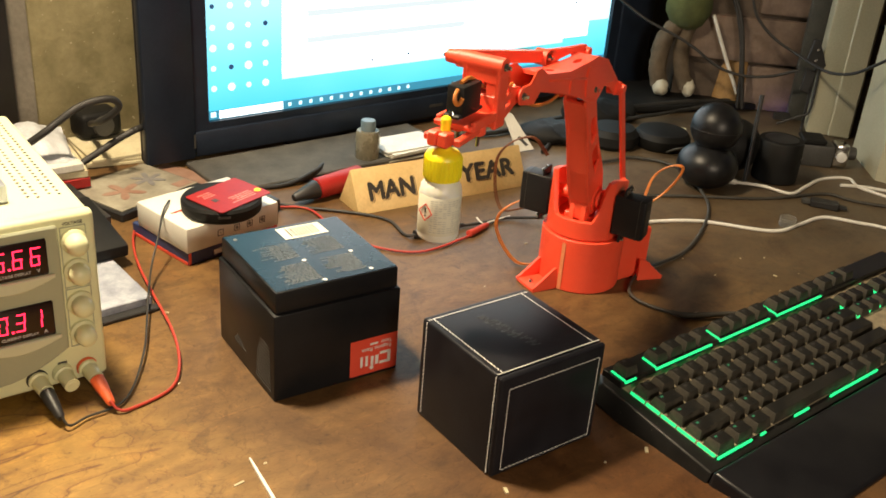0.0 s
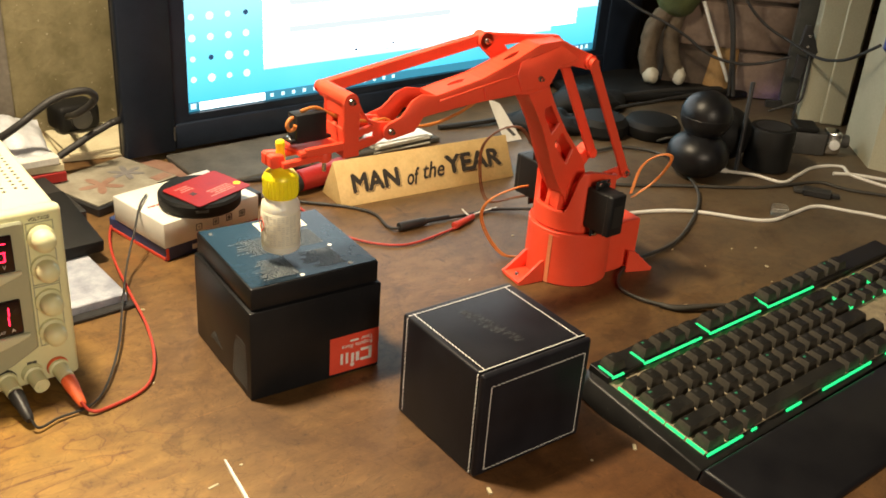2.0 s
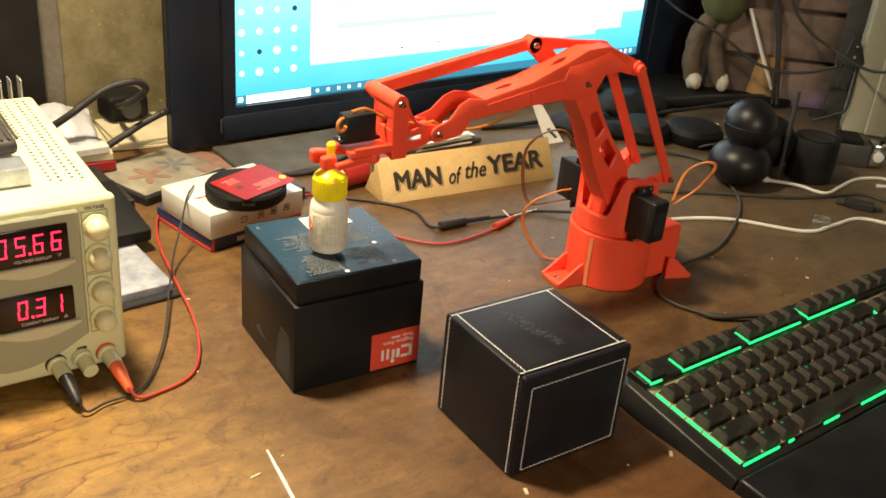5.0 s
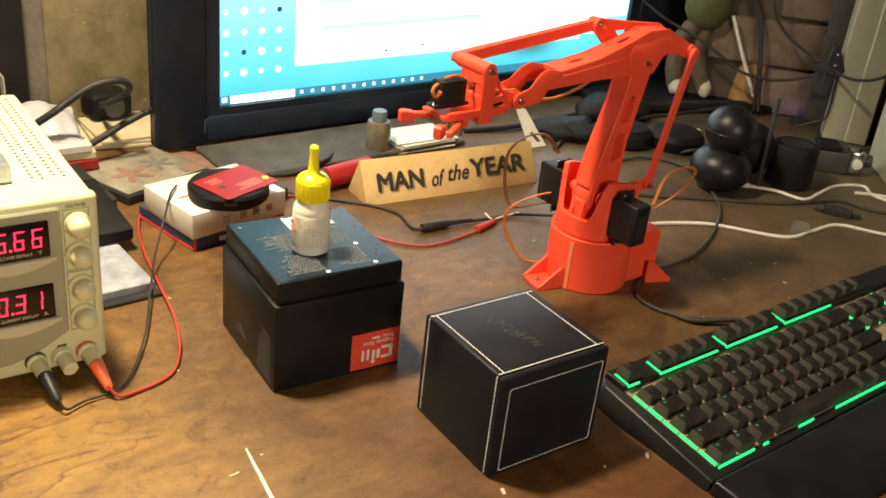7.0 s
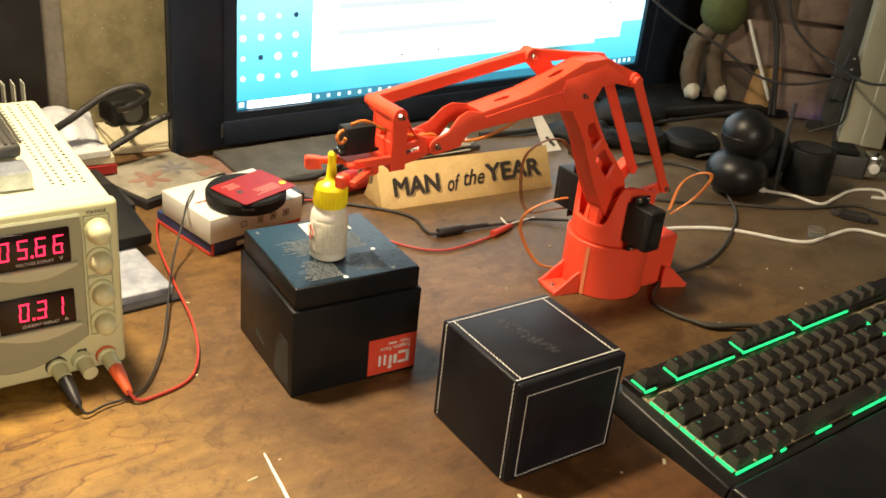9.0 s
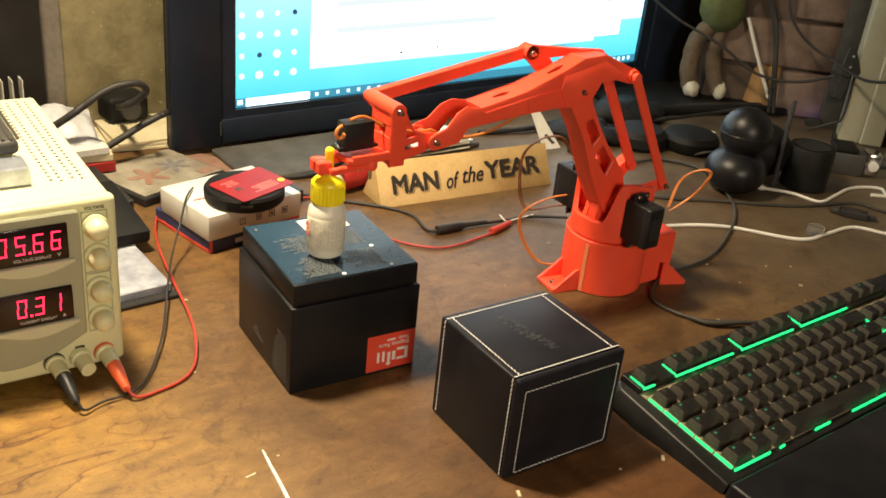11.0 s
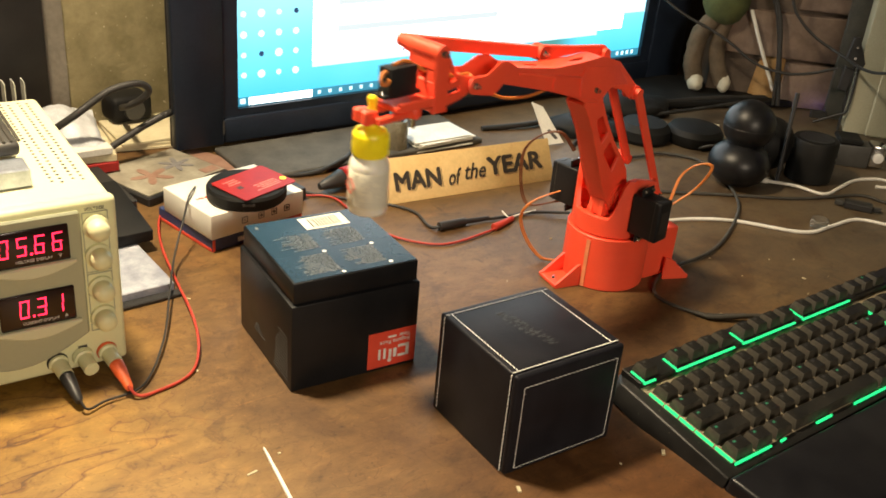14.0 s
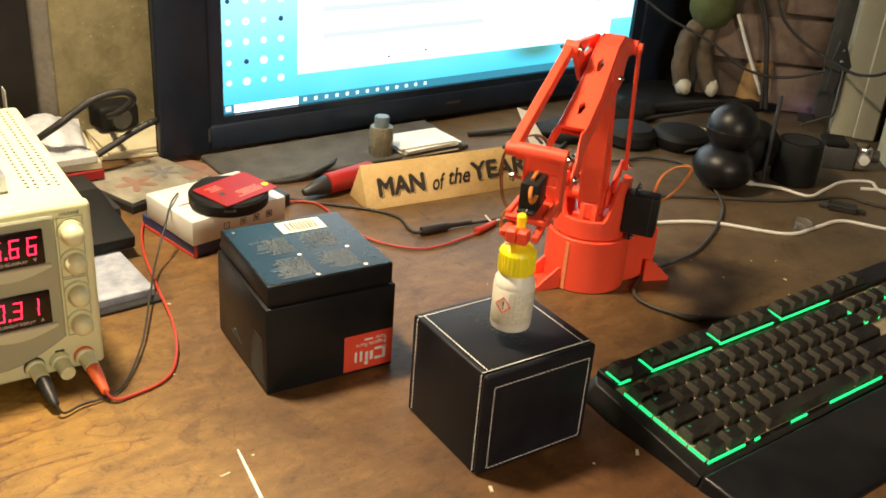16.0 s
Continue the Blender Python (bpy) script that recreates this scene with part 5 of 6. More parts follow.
def plush_toy():
    bm = bmesh.new()
    def tag_last(before, idx):
        bm.faces.ensure_lookup_table()
        for f in bm.faces[before:]:
            f.material_index = idx
    def add(maker, idx):
        n = len(bm.faces)
        maker()
        tag_last(n, idx)
    add(lambda: tube([(-0.022, 0.0, 0.012), (-0.030, 0.0, 0.045), (-0.026, 0.0, 0.085), (-0.008, 0.0, 0.115)], 0.0138, 16, 8, bm), 0)
    add(lambda: tube([(0.022, -0.004, 0.012), (0.008, 0.0, 0.045), (0.004, 0.0, 0.080), (0.010, 0.0, 0.115)], 0.0126, 16, 8, bm), 0)
    add(lambda: ball((0.004, 0.0, 0.142), 0.036, bm, (1.0, 0.85, 1.1)), 1)
    add(lambda: ball((0.004, 0.0, 0.205), 0.036, bm), 0)
    add(lambda: ball((-0.021, -0.009, 0.010), 0.0132, bm, (0.95, 1.2, 1.05)), 2)
    add(lambda: ball((0.024, -0.009, 0.012), 0.0122, bm, (0.85, 1.15, 1.15)), 2)
    for v in bm.verts:
        v.co += Vector((noise.noise(v.co * 150), noise.noise(v.co * 150 + Vector((7, 0, 0))), noise.noise(v.co * 150 + Vector((0, 9, 0))))) * 0.0022
    return solid("plush_toy", bm, (TOY_BEIGE, TOY_GREEN, TOY_WHITE), pose(0.842, 0.600, 0.016, 0, 0, -38), "faded plush toy with beige legs and green middle", "toy", smooth=80)


plush_toy()
solid("straw_cone", lathe([(0.0, 0.14), (0.012, 0.135), (0.030, 0.06), (0.036, 0.0), (0.0, 0.0)], 24), WICKER, pose(0.935, 0.560, 0.0), "tan straw cone behind the black ball speaker", "ornament")
wire("white_stick", [(0.862, 0.560, 0.150), (0.882, 0.540, 0.090), (0.905, 0.520, 0.030)], 0.0028, WHITE_WIRE, "thin white plastic stick leaning by the toy", "stick")
solid("black_tray", box(0, 0.34, 0, 0.14, 0, 0.012, 0.004, 2), SOFT, pose(0.655, 0.600, 0.001, 0, 0, -18), "flat black tray behind the speakers", "tray")
def pouch(r, squash):
    bm = ball((0, 0, 0), r, None, squash, 40)
    for v in bm.verts:
        n = noise.noise(v.co * 32) * 0.010 + noise.noise(v.co * 85) * 0.004
        v.co += Vector((n, n * 0.7, n * 0.8))
        v.co.z = max(v.co.z + 0.010, 0.0006)
    return bm


solid("dark_pouch", pouch(0.05, (1.25, 0.7, 0.30)), SOFT, pose(0.545, 0.535, 0, 0, 0, -30), "soft dark pouch lying on the desk", "pouch")
solid("dark_pouch", pouch(0.05, (1.3, 0.8, 0.42)), SOFT, pose(0.665, 0.585, 0.0, 0, 0, -10), "soft dark pouch lying by the tray", "pouch")


# ---- black ball speakers, puck, cup and camera ----
def ball_speaker():
    p = thing("ball_speaker", pose(0.606, 0.316, 0), "two glossy black balls stacked as a small speaker", "speaker")
    part("lower_ball", ball((-0.007, 0.002, 0.0300), 0.039, None, (1, 1, 0.77), 36), BALL, p, smooth=80)
    part("upper_ball", ball((-0.001, 0.004, 0.0790), 0.0322, None, (1, 1, 0.98), 36), BALL, p, smooth=80)
    part("seam", lathe([(0.0319, 0.0), (0.0324, 0.0007), (0.0319, 0.0014)], 36), BLACK, p, at=pose(-0.001, 0.004, 0.0783))
    return p


ball_speaker()
solid("ball_speaker_rear", ball((0, 0, 0.036), 0.040, None, (0.9, 0.9, 0.9), 28), SOFT, pose(0.682, 0.345, 0), "dull black ball speaker behind the glossy one", "speaker", smooth=80).name = "ball_speaker"
hp = thing("headphone_puck", pose(0.666, 0.455, 0, 0, 0, -20), "flat black headphone cup lying on the desk", "headphones")
part("cup", lathe([(0.0, 0.0), (0.036, 0.0), (0.040, 0.006), (0.040, 0.016), (0.035, 0.023), (0.026, 0.026), (0.0, 0.025)], 36), SOFT, hp)
part("tag", box(0.0395, 0.0415, -0.012, -0.004, 0.008, 0.021), PAPER_OLD, hp, "small tan tag", pose(0, 0, 0, 0, 0, 28))
part("strap", tube([(-0.01, -0.037, 0.004), (0.0, -0.048, 0.012), (0.014, -0.048, 0.012), (0.02, -0.038, 0.003)], 0.0018), GREY_WIRE, hp, smooth=60)
hp2 = thing("headphone_puck", pose(0.602, 0.491, 0, 0, 0, 30), "second flat black headphone cup beside the first", "headphones")
part("cup", lathe([(0.0, 0.0), (0.034, 0.0), (0.038, 0.006), (0.037, 0.018), (0.030, 0.026), (0.0, 0.027)], 36), SOFT, hp2)
wire("thin_mast", [(0.660, 0.300, 0.002), (0.667, 0.306, 0.06), (0.676, 0.313, 0.115)], 0.0028, BLACK, "thin black rod standing by the ball speakers", "rod")

cup = thing("black_cup", pose(0.7135, 0.2945, 0, 0, 0, 20), "matt black round cup-shaped speaker", "speaker")
part("shell", lathe([(0.0, 0.0), (0.0275, 0.0), (0.0295, 0.002), (0.0300, 0.030), (0.0295, 0.0535), (0.0280, 0.0560), (0.0250, 0.0558), (0.0, 0.0558)], 44), SOFT, cup)
part("top_disc", rod((0, 0, 0.0562), (0, 0, 0.0568), 0.022, seg=28), BLACK, cup)
part("badge", box(-0.005, 0.005, -0.0306, -0.0300, 0.034, 0.037), DARK_GREY, cup, "small grey badge")

vc = thing("clamp_camera", pose(0.826, 0.300, 0, 0, 0, -42), "small grey camera with a silver clamp", "camera")
part("body", box(-0.032, 0.012, -0.016, 0.016, 0.0, 0.032, 0.003, 2), DARK_GREY, vc)
part("top_cover", box(-0.034, -0.002, -0.018, 0.018, 0.0325, 0.040, 0.002, 1), SOFT, vc)
part("clamp", box(0.012, 0.032, -0.0145, 0.0145, 0.003, 0.034, 0.003, 2), CHROME, vc, "silver clamp")
part("lens", rod((0.022, -0.0146, 0.018), (0.022, -0.019, 0.018), 0.007, seg=20, bevel=0.001), WHITE_PRINT, vc)
part("knob", rod((0.0325, 0, 0.02), (0.044, 0, 0.02), 0.009, seg=20, bevel=0.001), DARK_GREY, vc)

# hidden block, added as a source for the violet glow on the bricks
vl = thing("glow_block", pose(0.950, 0.462, 0, 0, 0, -42), "added black block that casts a violet glow on the bricks", "indicator")
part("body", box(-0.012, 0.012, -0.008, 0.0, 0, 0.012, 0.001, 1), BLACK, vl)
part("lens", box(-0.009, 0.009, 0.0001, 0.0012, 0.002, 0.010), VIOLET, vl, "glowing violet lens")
cl = thing("black_clip", pose(0.926, 0.412, 0.0, 0, 0, -48), "black metal spring clip hanging by the white post", "clip")
part("jaw", plate([(-0.010, 0.112), (0.014, 0.094), (0.019, 0.106), (0.002, 0.142), (-0.006, 0.142)], -0.006, 0.004, [], 0.001), BLACK, cl)
part("lower_jaw", plate([(-0.010, 0.064), (0.002, 0.060), (0.008, 0.094), (-0.008, 0.098)], -0.006, 0.004, [], 0.001), BLACK, cl)
for z in (0.112, 0.128):
    part("rivet", rod((0.002, -0.006, z), (0.002, -0.0075, z), 0.002, seg=10), CHROME, cl, "bright rivet")
part("stem", box(0.004, 0.008, -0.002, 0.002, 0.0, 0.13, 0.001, 1), BLACK, cl)

# ---- loose bits on the right of the desk ----
ring = thing("clear_ring", pose(0.596, 0.1845, 0, 0, 0, 0), "small clear plastic ring cap", "cap")
part("ring", lathe([(0.0095, 0.0), (0.0100, 0.0), (0.0100, 0.010), (0.0090, 0.010), (0.0090, 0.001), (0.0095, 0.0)], 28), CLEAR, ring)
us = thing("usb_stick", pose(0.690, 0.197, 0.0, 0, 0, -55), "black usb stick with its cap beside it", "usb stick")
part("body", box(-0.018, 0.016, -0.008, 0.008, 0.0, 0.009, 0.0016, 1), BLACK, us)
part("tip", box(-0.029, -0.018, -0.005, 0.005, 0.002, 0.007, 0.0008, 1), DARK_GREY, us)
part("loop", box(0.016, 0.026, -0.0045, 0.0045, 0.002, 0.006, 0.0008, 1), BLACK, us)

wire("white_cable", [(0.375, 0.232, 0.030), (0.398, 0.262, 0.006), (0.441, 0.2663, 0.002), (0.5016, 0.2391, 0.002), (0.5598, 0.1791, 0.002), (0.610, 0.176, 0.002), (0.6577, 0.1742, 0.002), (0.6888, 0.1357, 0.002), (0.74, 0.09, 0.002), (0.95, 0.05, 0.002)], 0.0022, WHITE_WIRE, "white cable running from the robot base over the desk")
w2 = wire("white_charging_cable", [(0.632, 0.2965, 0.008), (0.6681, 0.2772, 0.003), (0.6835, 0.2447, 0.002), (0.722, 0.250, 0.002), (0.7702, 0.258, 0.002), (0.8084, 0.2417, 0.002), (0.7924, 0.2073, 0.002), (0.83, 0.12, 0.002), (1.0, 0.02, 0.002)], 0.0022, WHITE_WIRE, "white charging cable plugged into the ball speaker")
part("plug", rod((0.6235, 0.3020, 0.010), (0.6345, 0.2950, 0.008), 0.0036, seg=14, bevel=0.0006), WHITE_WIRE, w2)
wire("black_desk_cable", [(0.42, 0.38, 0.002), (0.4998, 0.3267, 0.002), (0.5539, 0.2973, 0.002), (0.6285, 0.2532, 0.002), (0.685, 0.235, 0.002), (0.7308, 0.2201, 0.002), (0.7498, 0.1771, 0.002), (0.86, 0.06, 0.002)], 0.0021, GREY_WIRE, "thin dark cable lying across the desk")
wire("white_thin_cable", [(0.775, 0.232, 0.002), (0.80, 0.212, 0.002), (0.83, 0.17, 0.002)], 0.0024, WHITE_WIRE, "short length of white cable")
wire("keyboard_cable", [(0.362, 0.045, 0.008), (0.3437, 0.0732, 0.003), (0.3025, 0.0968, 0.003), (0.2895, 0.1423, 0.003), (0.3318, 0.1747, 0.003), (0.4224, 0.1899, 0.003), (0.5201, 0.2429, 0.003), (0.5705, 0.2939, 0.004), (0.6127, 0.3784, 0.003), (0.585, 0.43, 0.003), (0.5381, 0.436, 0.003), (0.48, 0.45, 0.003)], 0.0019, GREY_WIRE, "dark grey keyboard cable curling round the robot")
wire("keyboard_cable_loop", [(0.365, 0.050, 0.006), (0.345, 0.066, 0.006), (0.310, 0.084, 0.0035), (0.300, 0.100, 0.003)], 0.0026, GREY_WIRE, "dark cable end beside the keyboard")


# ---- keyboard ----
UK = 0.01905


def key_mesh(u, tall=0.0082):
    w, d, i = u * UK - 0.0038, 0.0146, 0.0021
    bm = bmesh.new()
    rings = []
    for x, y0, y1, z in ((0.0, 0.0, d, 0.0), (0.0004, 0.0004, d - 0.0004, 0.0025), (i - 0.0006, i - 0.0004, d - i * 0.7, tall - 0.0008), (i, i, d - i * 0.7 - 0.0006, tall)):
        rings.append([bm.verts.new(v) for v in ((x, y0, z), (w - x, y0, z), (w - x, y1, z), (x, y1, z))])
    for a, b in zip(rings, rings[1:]):
        for k in range(4):
            bm.faces.new((a[k], a[(k + 1) % 4], b[(k + 1) % 4], b[k]))
    top = bm.faces.new(rings[-1])
    for f in bm.faces:
        f.material_index = 0 if f is top else 1
    return finish(bm, "key", (KEYTOP, KEY_SIDE), 25)


def keyboard():
    kb = thing("keyboard", pose(0.1452, 0.0095, 0.026, 0, 0, 2.83) @ pose(0, 0, 0, 5.4, 0, 0), "dusty black keyboard with green light lines and a palm rest", "keyboard")
    right, front, back = 22.5 * UK + 0.012, -0.0990, 0.0245
    flat = pose(0, 0, 0, -5.4, 0, 0)
    out = [(-0.018, front - 0.004), (-0.013, back - 0.010), (-0.004, back), (right - 0.004, back), (right, front)]
    case = bmesh.new()
    lo, hi = [], []
    for x, y in out:
        v = Vector((x + (-0.006 if x < 0 else 0.003 if x > 0.3 else 0), y + (0.004 if y > 0 else 0.0), 0))
        w = flat @ v
        lo.append(case.verts.new(flat.inverted() @ Vector((w.x, w.y, -0.0245))))
        hi.append(case.verts.new((x, y, -0.0068)))
    case.faces.new(lo[::-1])
    case.faces.new(hi)
    for k in range(5):
        j = (k + 1) % 5
        case.faces.new((lo[k], lo[j], hi[j], hi[k]))
    bmesh.ops.bevel(case, geom=case.edges[:], offset=0.0018, segments=2, affect="EDGES", profile=0.5)
    body = part("case", case, KEY_BODY, kb, "black keyboard case")
    part("key_plate", box(-0.0035, right - 0.008, front + 0.006, 0.0018, -0.0066, -0.0063), KEY_PLATE, body, "dusty plate under the keys")
    part("function_key_deck", box(-0.0050, right - 0.006, 0.0020, back - 0.001, -0.0078, -0.0009, 0.0006, 1), KEY_BODY, body, "raised deck under the function keys")
    rest = bmesh.new()
    rr = [(-0.020, front - 0.0045, -0.0030), (right, front - 0.0045, -0.0030), (right - 0.002, front - 0.075, -0.0060), (-0.012, front - 0.075, -0.0060)]
    lo = [rest.verts.new(flat.inverted() @ Vector(((flat @ Vector((x, y, 0))).x, (flat @ Vector((x, y, 0))).y, -0.0245))) for x, y, z in rr]
    hi = [rest.verts.new(v) for v in rr]
    rest.faces.new(lo[::-1])
    rest.faces.new(hi)
    for k in range(4):
        rest.faces.new((lo[k], lo[(k + 1) % 4], hi[(k + 1) % 4], hi[k]))
    bmesh.ops.bevel(rest, geom=rest.edges[:], offset=0.004, segments=3, affect="EDGES", profile=0.5)
    part("palm_rest", rest, GLOSS, kb, "glossy black palm rest")
    pitch = 0.0180
    rows = [
        (0.0042, [(0, 1), (2, 1), (3, 1), (4, 1), (5, 1), (6.5, 1), (7.5, 1), (8.5, 1), (9.5, 1), (11, 1), (12, 1), (13, 1), (14, 1), (15.25, 1), (16.25, 1), (17.25, 1)]),
        (-pitch, [(k, 1) for k in range(13)] + [(13, 2), (15.25, 1), (16.25, 1), (17.25, 1), (18.5, 1), (19.5, 1), (20.5, 1), (21.5, 1)]),
        (-2 * pitch, [(0, 1.5)] + [(1.5 + k, 1) for k in range(12)] + [(13.5, 1.5), (15.25, 1), (16.25, 1), (17.25, 1), (18.5, 1), (19.5, 1), (20.5, 1), (21.5, 1)]),
        (-3 * pitch, [(0, 1.75)] + [(1.75 + k, 1) for k in range(11)] + [(12.75, 2.25), (18.5, 1), (19.5, 1), (20.5, 1)]),
        (-4 * pitch, [(0, 2.25)] + [(2.25 + k, 1) for k in range(10)] + [(12.25, 2.75), (16.25, 1), (18.5, 1), (19.5, 1), (20.5, 1), (21.5, 1)]),
        (-5 * pitch, [(0, 1.25), (1.25, 1.25), (2.5, 1.25), (3.75, 6.25), (10, 1.25), (11.25, 1.25), (12.5, 1.25), (13.75, 1.25), (15.25, 1), (16.25, 1), (17.25, 1), (18.5, 2), (20.5, 1), (21.5, 1)]),
    ]
    meshes = {}
    marks = finish(box(0.0052, 0.0085, 0.0088, 0.0112, 0.00822, 0.00832), "legend", DIM_PRINT, 0)
    lit = finish(box(0.0052, 0.0080, 0.0090, 0.0108, 0.00822, 0.00832), "legend", LEGEND, 0)
    rand = random.Random(9)
    for y, row in rows:
        y = y - 0.0031 if y < 0 else y
        for x, u in row:
            if u not in meshes:
                meshes[u] = key_mesh(u)
            k = part("key", meshes[u], KEYTOP, kb, at=pose(x * UK + 0.0019, y + 0.0007, (-0.0008 if y > 0 else -0.0062) + rand.uniform(-0.0003, 0.0003), rand.uniform(-0.8, 0.8), rand.uniform(-0.8, 0.8), 0))
            if u < 2.5:
                part("legend", lit if (u > 1 and x < 4 or rand.random() < 0.10) else marks, DIM_PRINT, k)
    # light lines: under each block of function keys, round the main block and round the cursor keys
    def line(x0, x1, y0, y1, lowered=True):
        part("light_line", box(x0, x1, y0, y1, -0.0062 if lowered else -0.0020, -0.0042 if lowered else -0.0005), GREEN, kb, "glowing green light line", smooth=0)
    y = 0.0020
    for x, n in ((0.0, 1.0), (2.0, 4.0), (6.5, 4.0), (11.0, 4.0)):
        line(x * UK - 0.0022, (x + n) * UK - 0.004 if n > 1 else x * UK + 0.011, y - 0.0019, y - 0.0003, False)
        part("light_line", box(x * UK - 0.0022, x * UK - 0.0006, y + 0.0002, y + 0.0150, -0.0009, 0.0002), GREEN, kb, smooth=0)
    for y0, y1 in ((-0.0925, -0.0760), (-0.0735, -0.0560), (-0.0540, -0.0395), (-0.0370, -0.0235), (-0.0215, -0.0070)):
        line(-0.0031, -0.0013 - rand.uniform(0, 0.0006), y0, y1)
    for x0, x1 in ((-0.0026, 0.0400), (0.052, 0.058), (0.098, 0.118), (0.150, 0.225), (0.25, 0.42)):
        line(x0, x1, -0.0962, -0.0948)
    line(15.25 * UK - 0.0024, 18.2 * UK, -2 * pitch - 0.0022 + 0.0008, -2 * pitch - 0.0006)
    line(15.25 * UK - 0.0024, 15.25 * UK - 0.0008, -2 * pitch + 0.0008, -pitch + 0.012)
    line(18.5 * UK - 0.0026, 18.5 * UK - 0.0010, -5 * pitch, -pitch + 0.016)
    return kb


keyboard()


# ---- wooden desk sign ----
def desk_sign():
    a = (0.1495, 0.4355)
    s = thing("desk_sign", pose(a[0], a[1], 0, 0, 0, -3.6), "pale wooden wedge desk sign with burnt black lettering", "sign")
    w, d, h = 0.2365, 0.050, 0.0465
    bm = bmesh.new()
    ends = [[bm.verts.new((x, y, z)) for y, z in ((0, 0), (d, 0), (d * 0.5, h))] for x in (0, w)]
    bm.faces.new(ends[0])
    bm.faces.new(ends[1][::-1])
    for k in range(3):
        bm.faces.new((ends[0][k], ends[0][(k + 1) % 3], ends[1][(k + 1) % 3], ends[1][k]))
    bmesh.ops.bevel(bm, geom=bm.edges[:], offset=0.0007, segments=2, affect="EDGES", profile=0.5)
    part("block", bm, SIGN_WOOD, s, "pale wooden wedge")
    lean = math.degrees(math.atan2(h, d * 0.5))
    face = pose(0, -0.0002, 0, lean, 0, 0)
    for text, x, y, size, width, bold, shear in (("MAN", 0.0165, 0.0145, 0.0290, 0.0610, 0.0014, 0), ("of", 0.0860, 0.0125, 0.0265, 0.0190, 0.0004, 0.40), ("the", 0.1080, 0.0165, 0.0265, 0.0300, 0.0004, 0.40), ("YEAR", 0.1435, 0.0180, 0.0290, 0.0800, 0.0014, 0)):
        if not shear:
            words("letter_shade", text, size, INK, s, face @ pose(x + 0.0017, y - 0.0013, 0.0001), "burnt black drop shade", 0.0001, bold * 0.8, shear, 1.0, width)
            words("letter_gap", text, size, SIGN_WOOD, s, face @ pose(x + 0.0010, y - 0.0008, 0.00025), "bare wood between letter and shade", 0.0001, bold * 0.8, shear, 1.0, width)
        words("lettering", text, size, INK, s, face @ pose(x, y, 0.0004), "burnt black letters", 0.0002, bold * (0.85 if not shear else 1.0), shear, 1.0, width)
    return s


desk_sign()


# ---- cartons, puck and card beside the power supply ----
wbx = thing("blue_carton", pose(-0.0650, 0.4045, 0, 0, 0, 13), "flat blue and red printed carton under the white box", "carton")
part("body", box(0, 0.112, 0, 0.098, 0, 0.0138, 0.0008, 1), BLUE_CARTON, wbx)
part("red_edge", box(-0.0006, 0.0, 0.001, 0.097, 0.0005, 0.0036), LABEL_RED, wbx, "red printed edge")
part("red_front", box(0.050, 0.1115, -0.0006, -0.0001, 0.0085, 0.0132), LABEL_RED, wbx, "orange-red printed strip")
part("red_corner", box(0.000, 0.003, -0.0006, -0.0001, 0.0005, 0.0132), LABEL_RED, wbx)
part("white_word", box(0.030, 0.042, -0.0008, -0.0002, 0.004, 0.009), WHITE_PRINT, wbx)
wb = thing("white_box", pose(-0.0665, 0.4030, 0.0140, 0, 0, 12), "flat white cardboard box with small black icons", "box")
part("body", box(0, 0.113, 0, 0.088, 0, 0.0265, 0.0012, 2), BOX_WHITE, wb)
for k, x in enumerate((0.036, 0.056, 0.072, 0.088)):
    bm = None
    for b in ((0, 0.0070, 0, 0.0008), (0, 0.0070, 0.0062, 0.0070), (0, 0.0008, 0, 0.0070), (0.0062, 0.0070, 0, 0.0070)):
        bm = box(x + b[0], x + b[1], -0.0004, 0.0001, 0.0090 + b[2], 0.0090 + b[3], bm=bm)
    bm = rod((x + 0.0035, -0.0004, 0.0125), (x + 0.0035, 0.0001, 0.0125), 0.0018 if k else 0.0008, seg=10, bm=bm)
    part("icon", bm, DARK_GREY if k > 1 else GREY_PRINT, wb, smooth=0)
part("top_print", text_lines(None, 0.010, 0.046, 0.040, 0.046, 0.0266, 1, 0.05), RED_WIRE, wb, "thin pale red line", smooth=0)
pk = thing("black_puck", pose(-0.0165, 0.4330, 0.0407, 0, 0, 0), "thick black round puck on the white box", "puck")
part("body", lathe([(0.0, 0.0), (0.037, 0.0), (0.040, 0.003), (0.0405, 0.0070), (0.0405, 0.0120), (0.0385, 0.0148), (0.0, 0.0152)], 48), SOFT, pk)
part("rim_mark", box(-0.006, 0.006, -0.0409, -0.0401, 0.0075, 0.0100), DARK_GREY, pk, at=pose(0, 0, 0, 0, 0, -20))
cd = thing("red_card", pose(-0.0105, 0.4290, 0.0568, 1.5, -1.0, 20), "red plastic card with faint print on the puck", "card")
bm = box(-0.0345, 0.0345, -0.0262, 0.0262, 0, 0.0009)
bmesh.ops.bevel(bm, geom=[e for e in bm.edges if abs(e.verts[0].co.z - e.verts[1].co.z) > 0.0005], offset=0.003, segments=3, affect="EDGES", profile=0.5)
part("card", bm, RED_CARD, cd)
part("print", text_lines(text_lines(None, -0.012, 0.022, -0.018, -0.004, 0.0010, 4), -0.028, -0.010, 0.008, 0.020, 0.0010, 3), CARD_PRINT, cd, smooth=0)
part("chip", box(-0.022, -0.016, -0.004, 0.002, 0.0009, 0.0011), DARK_GREY, cd)
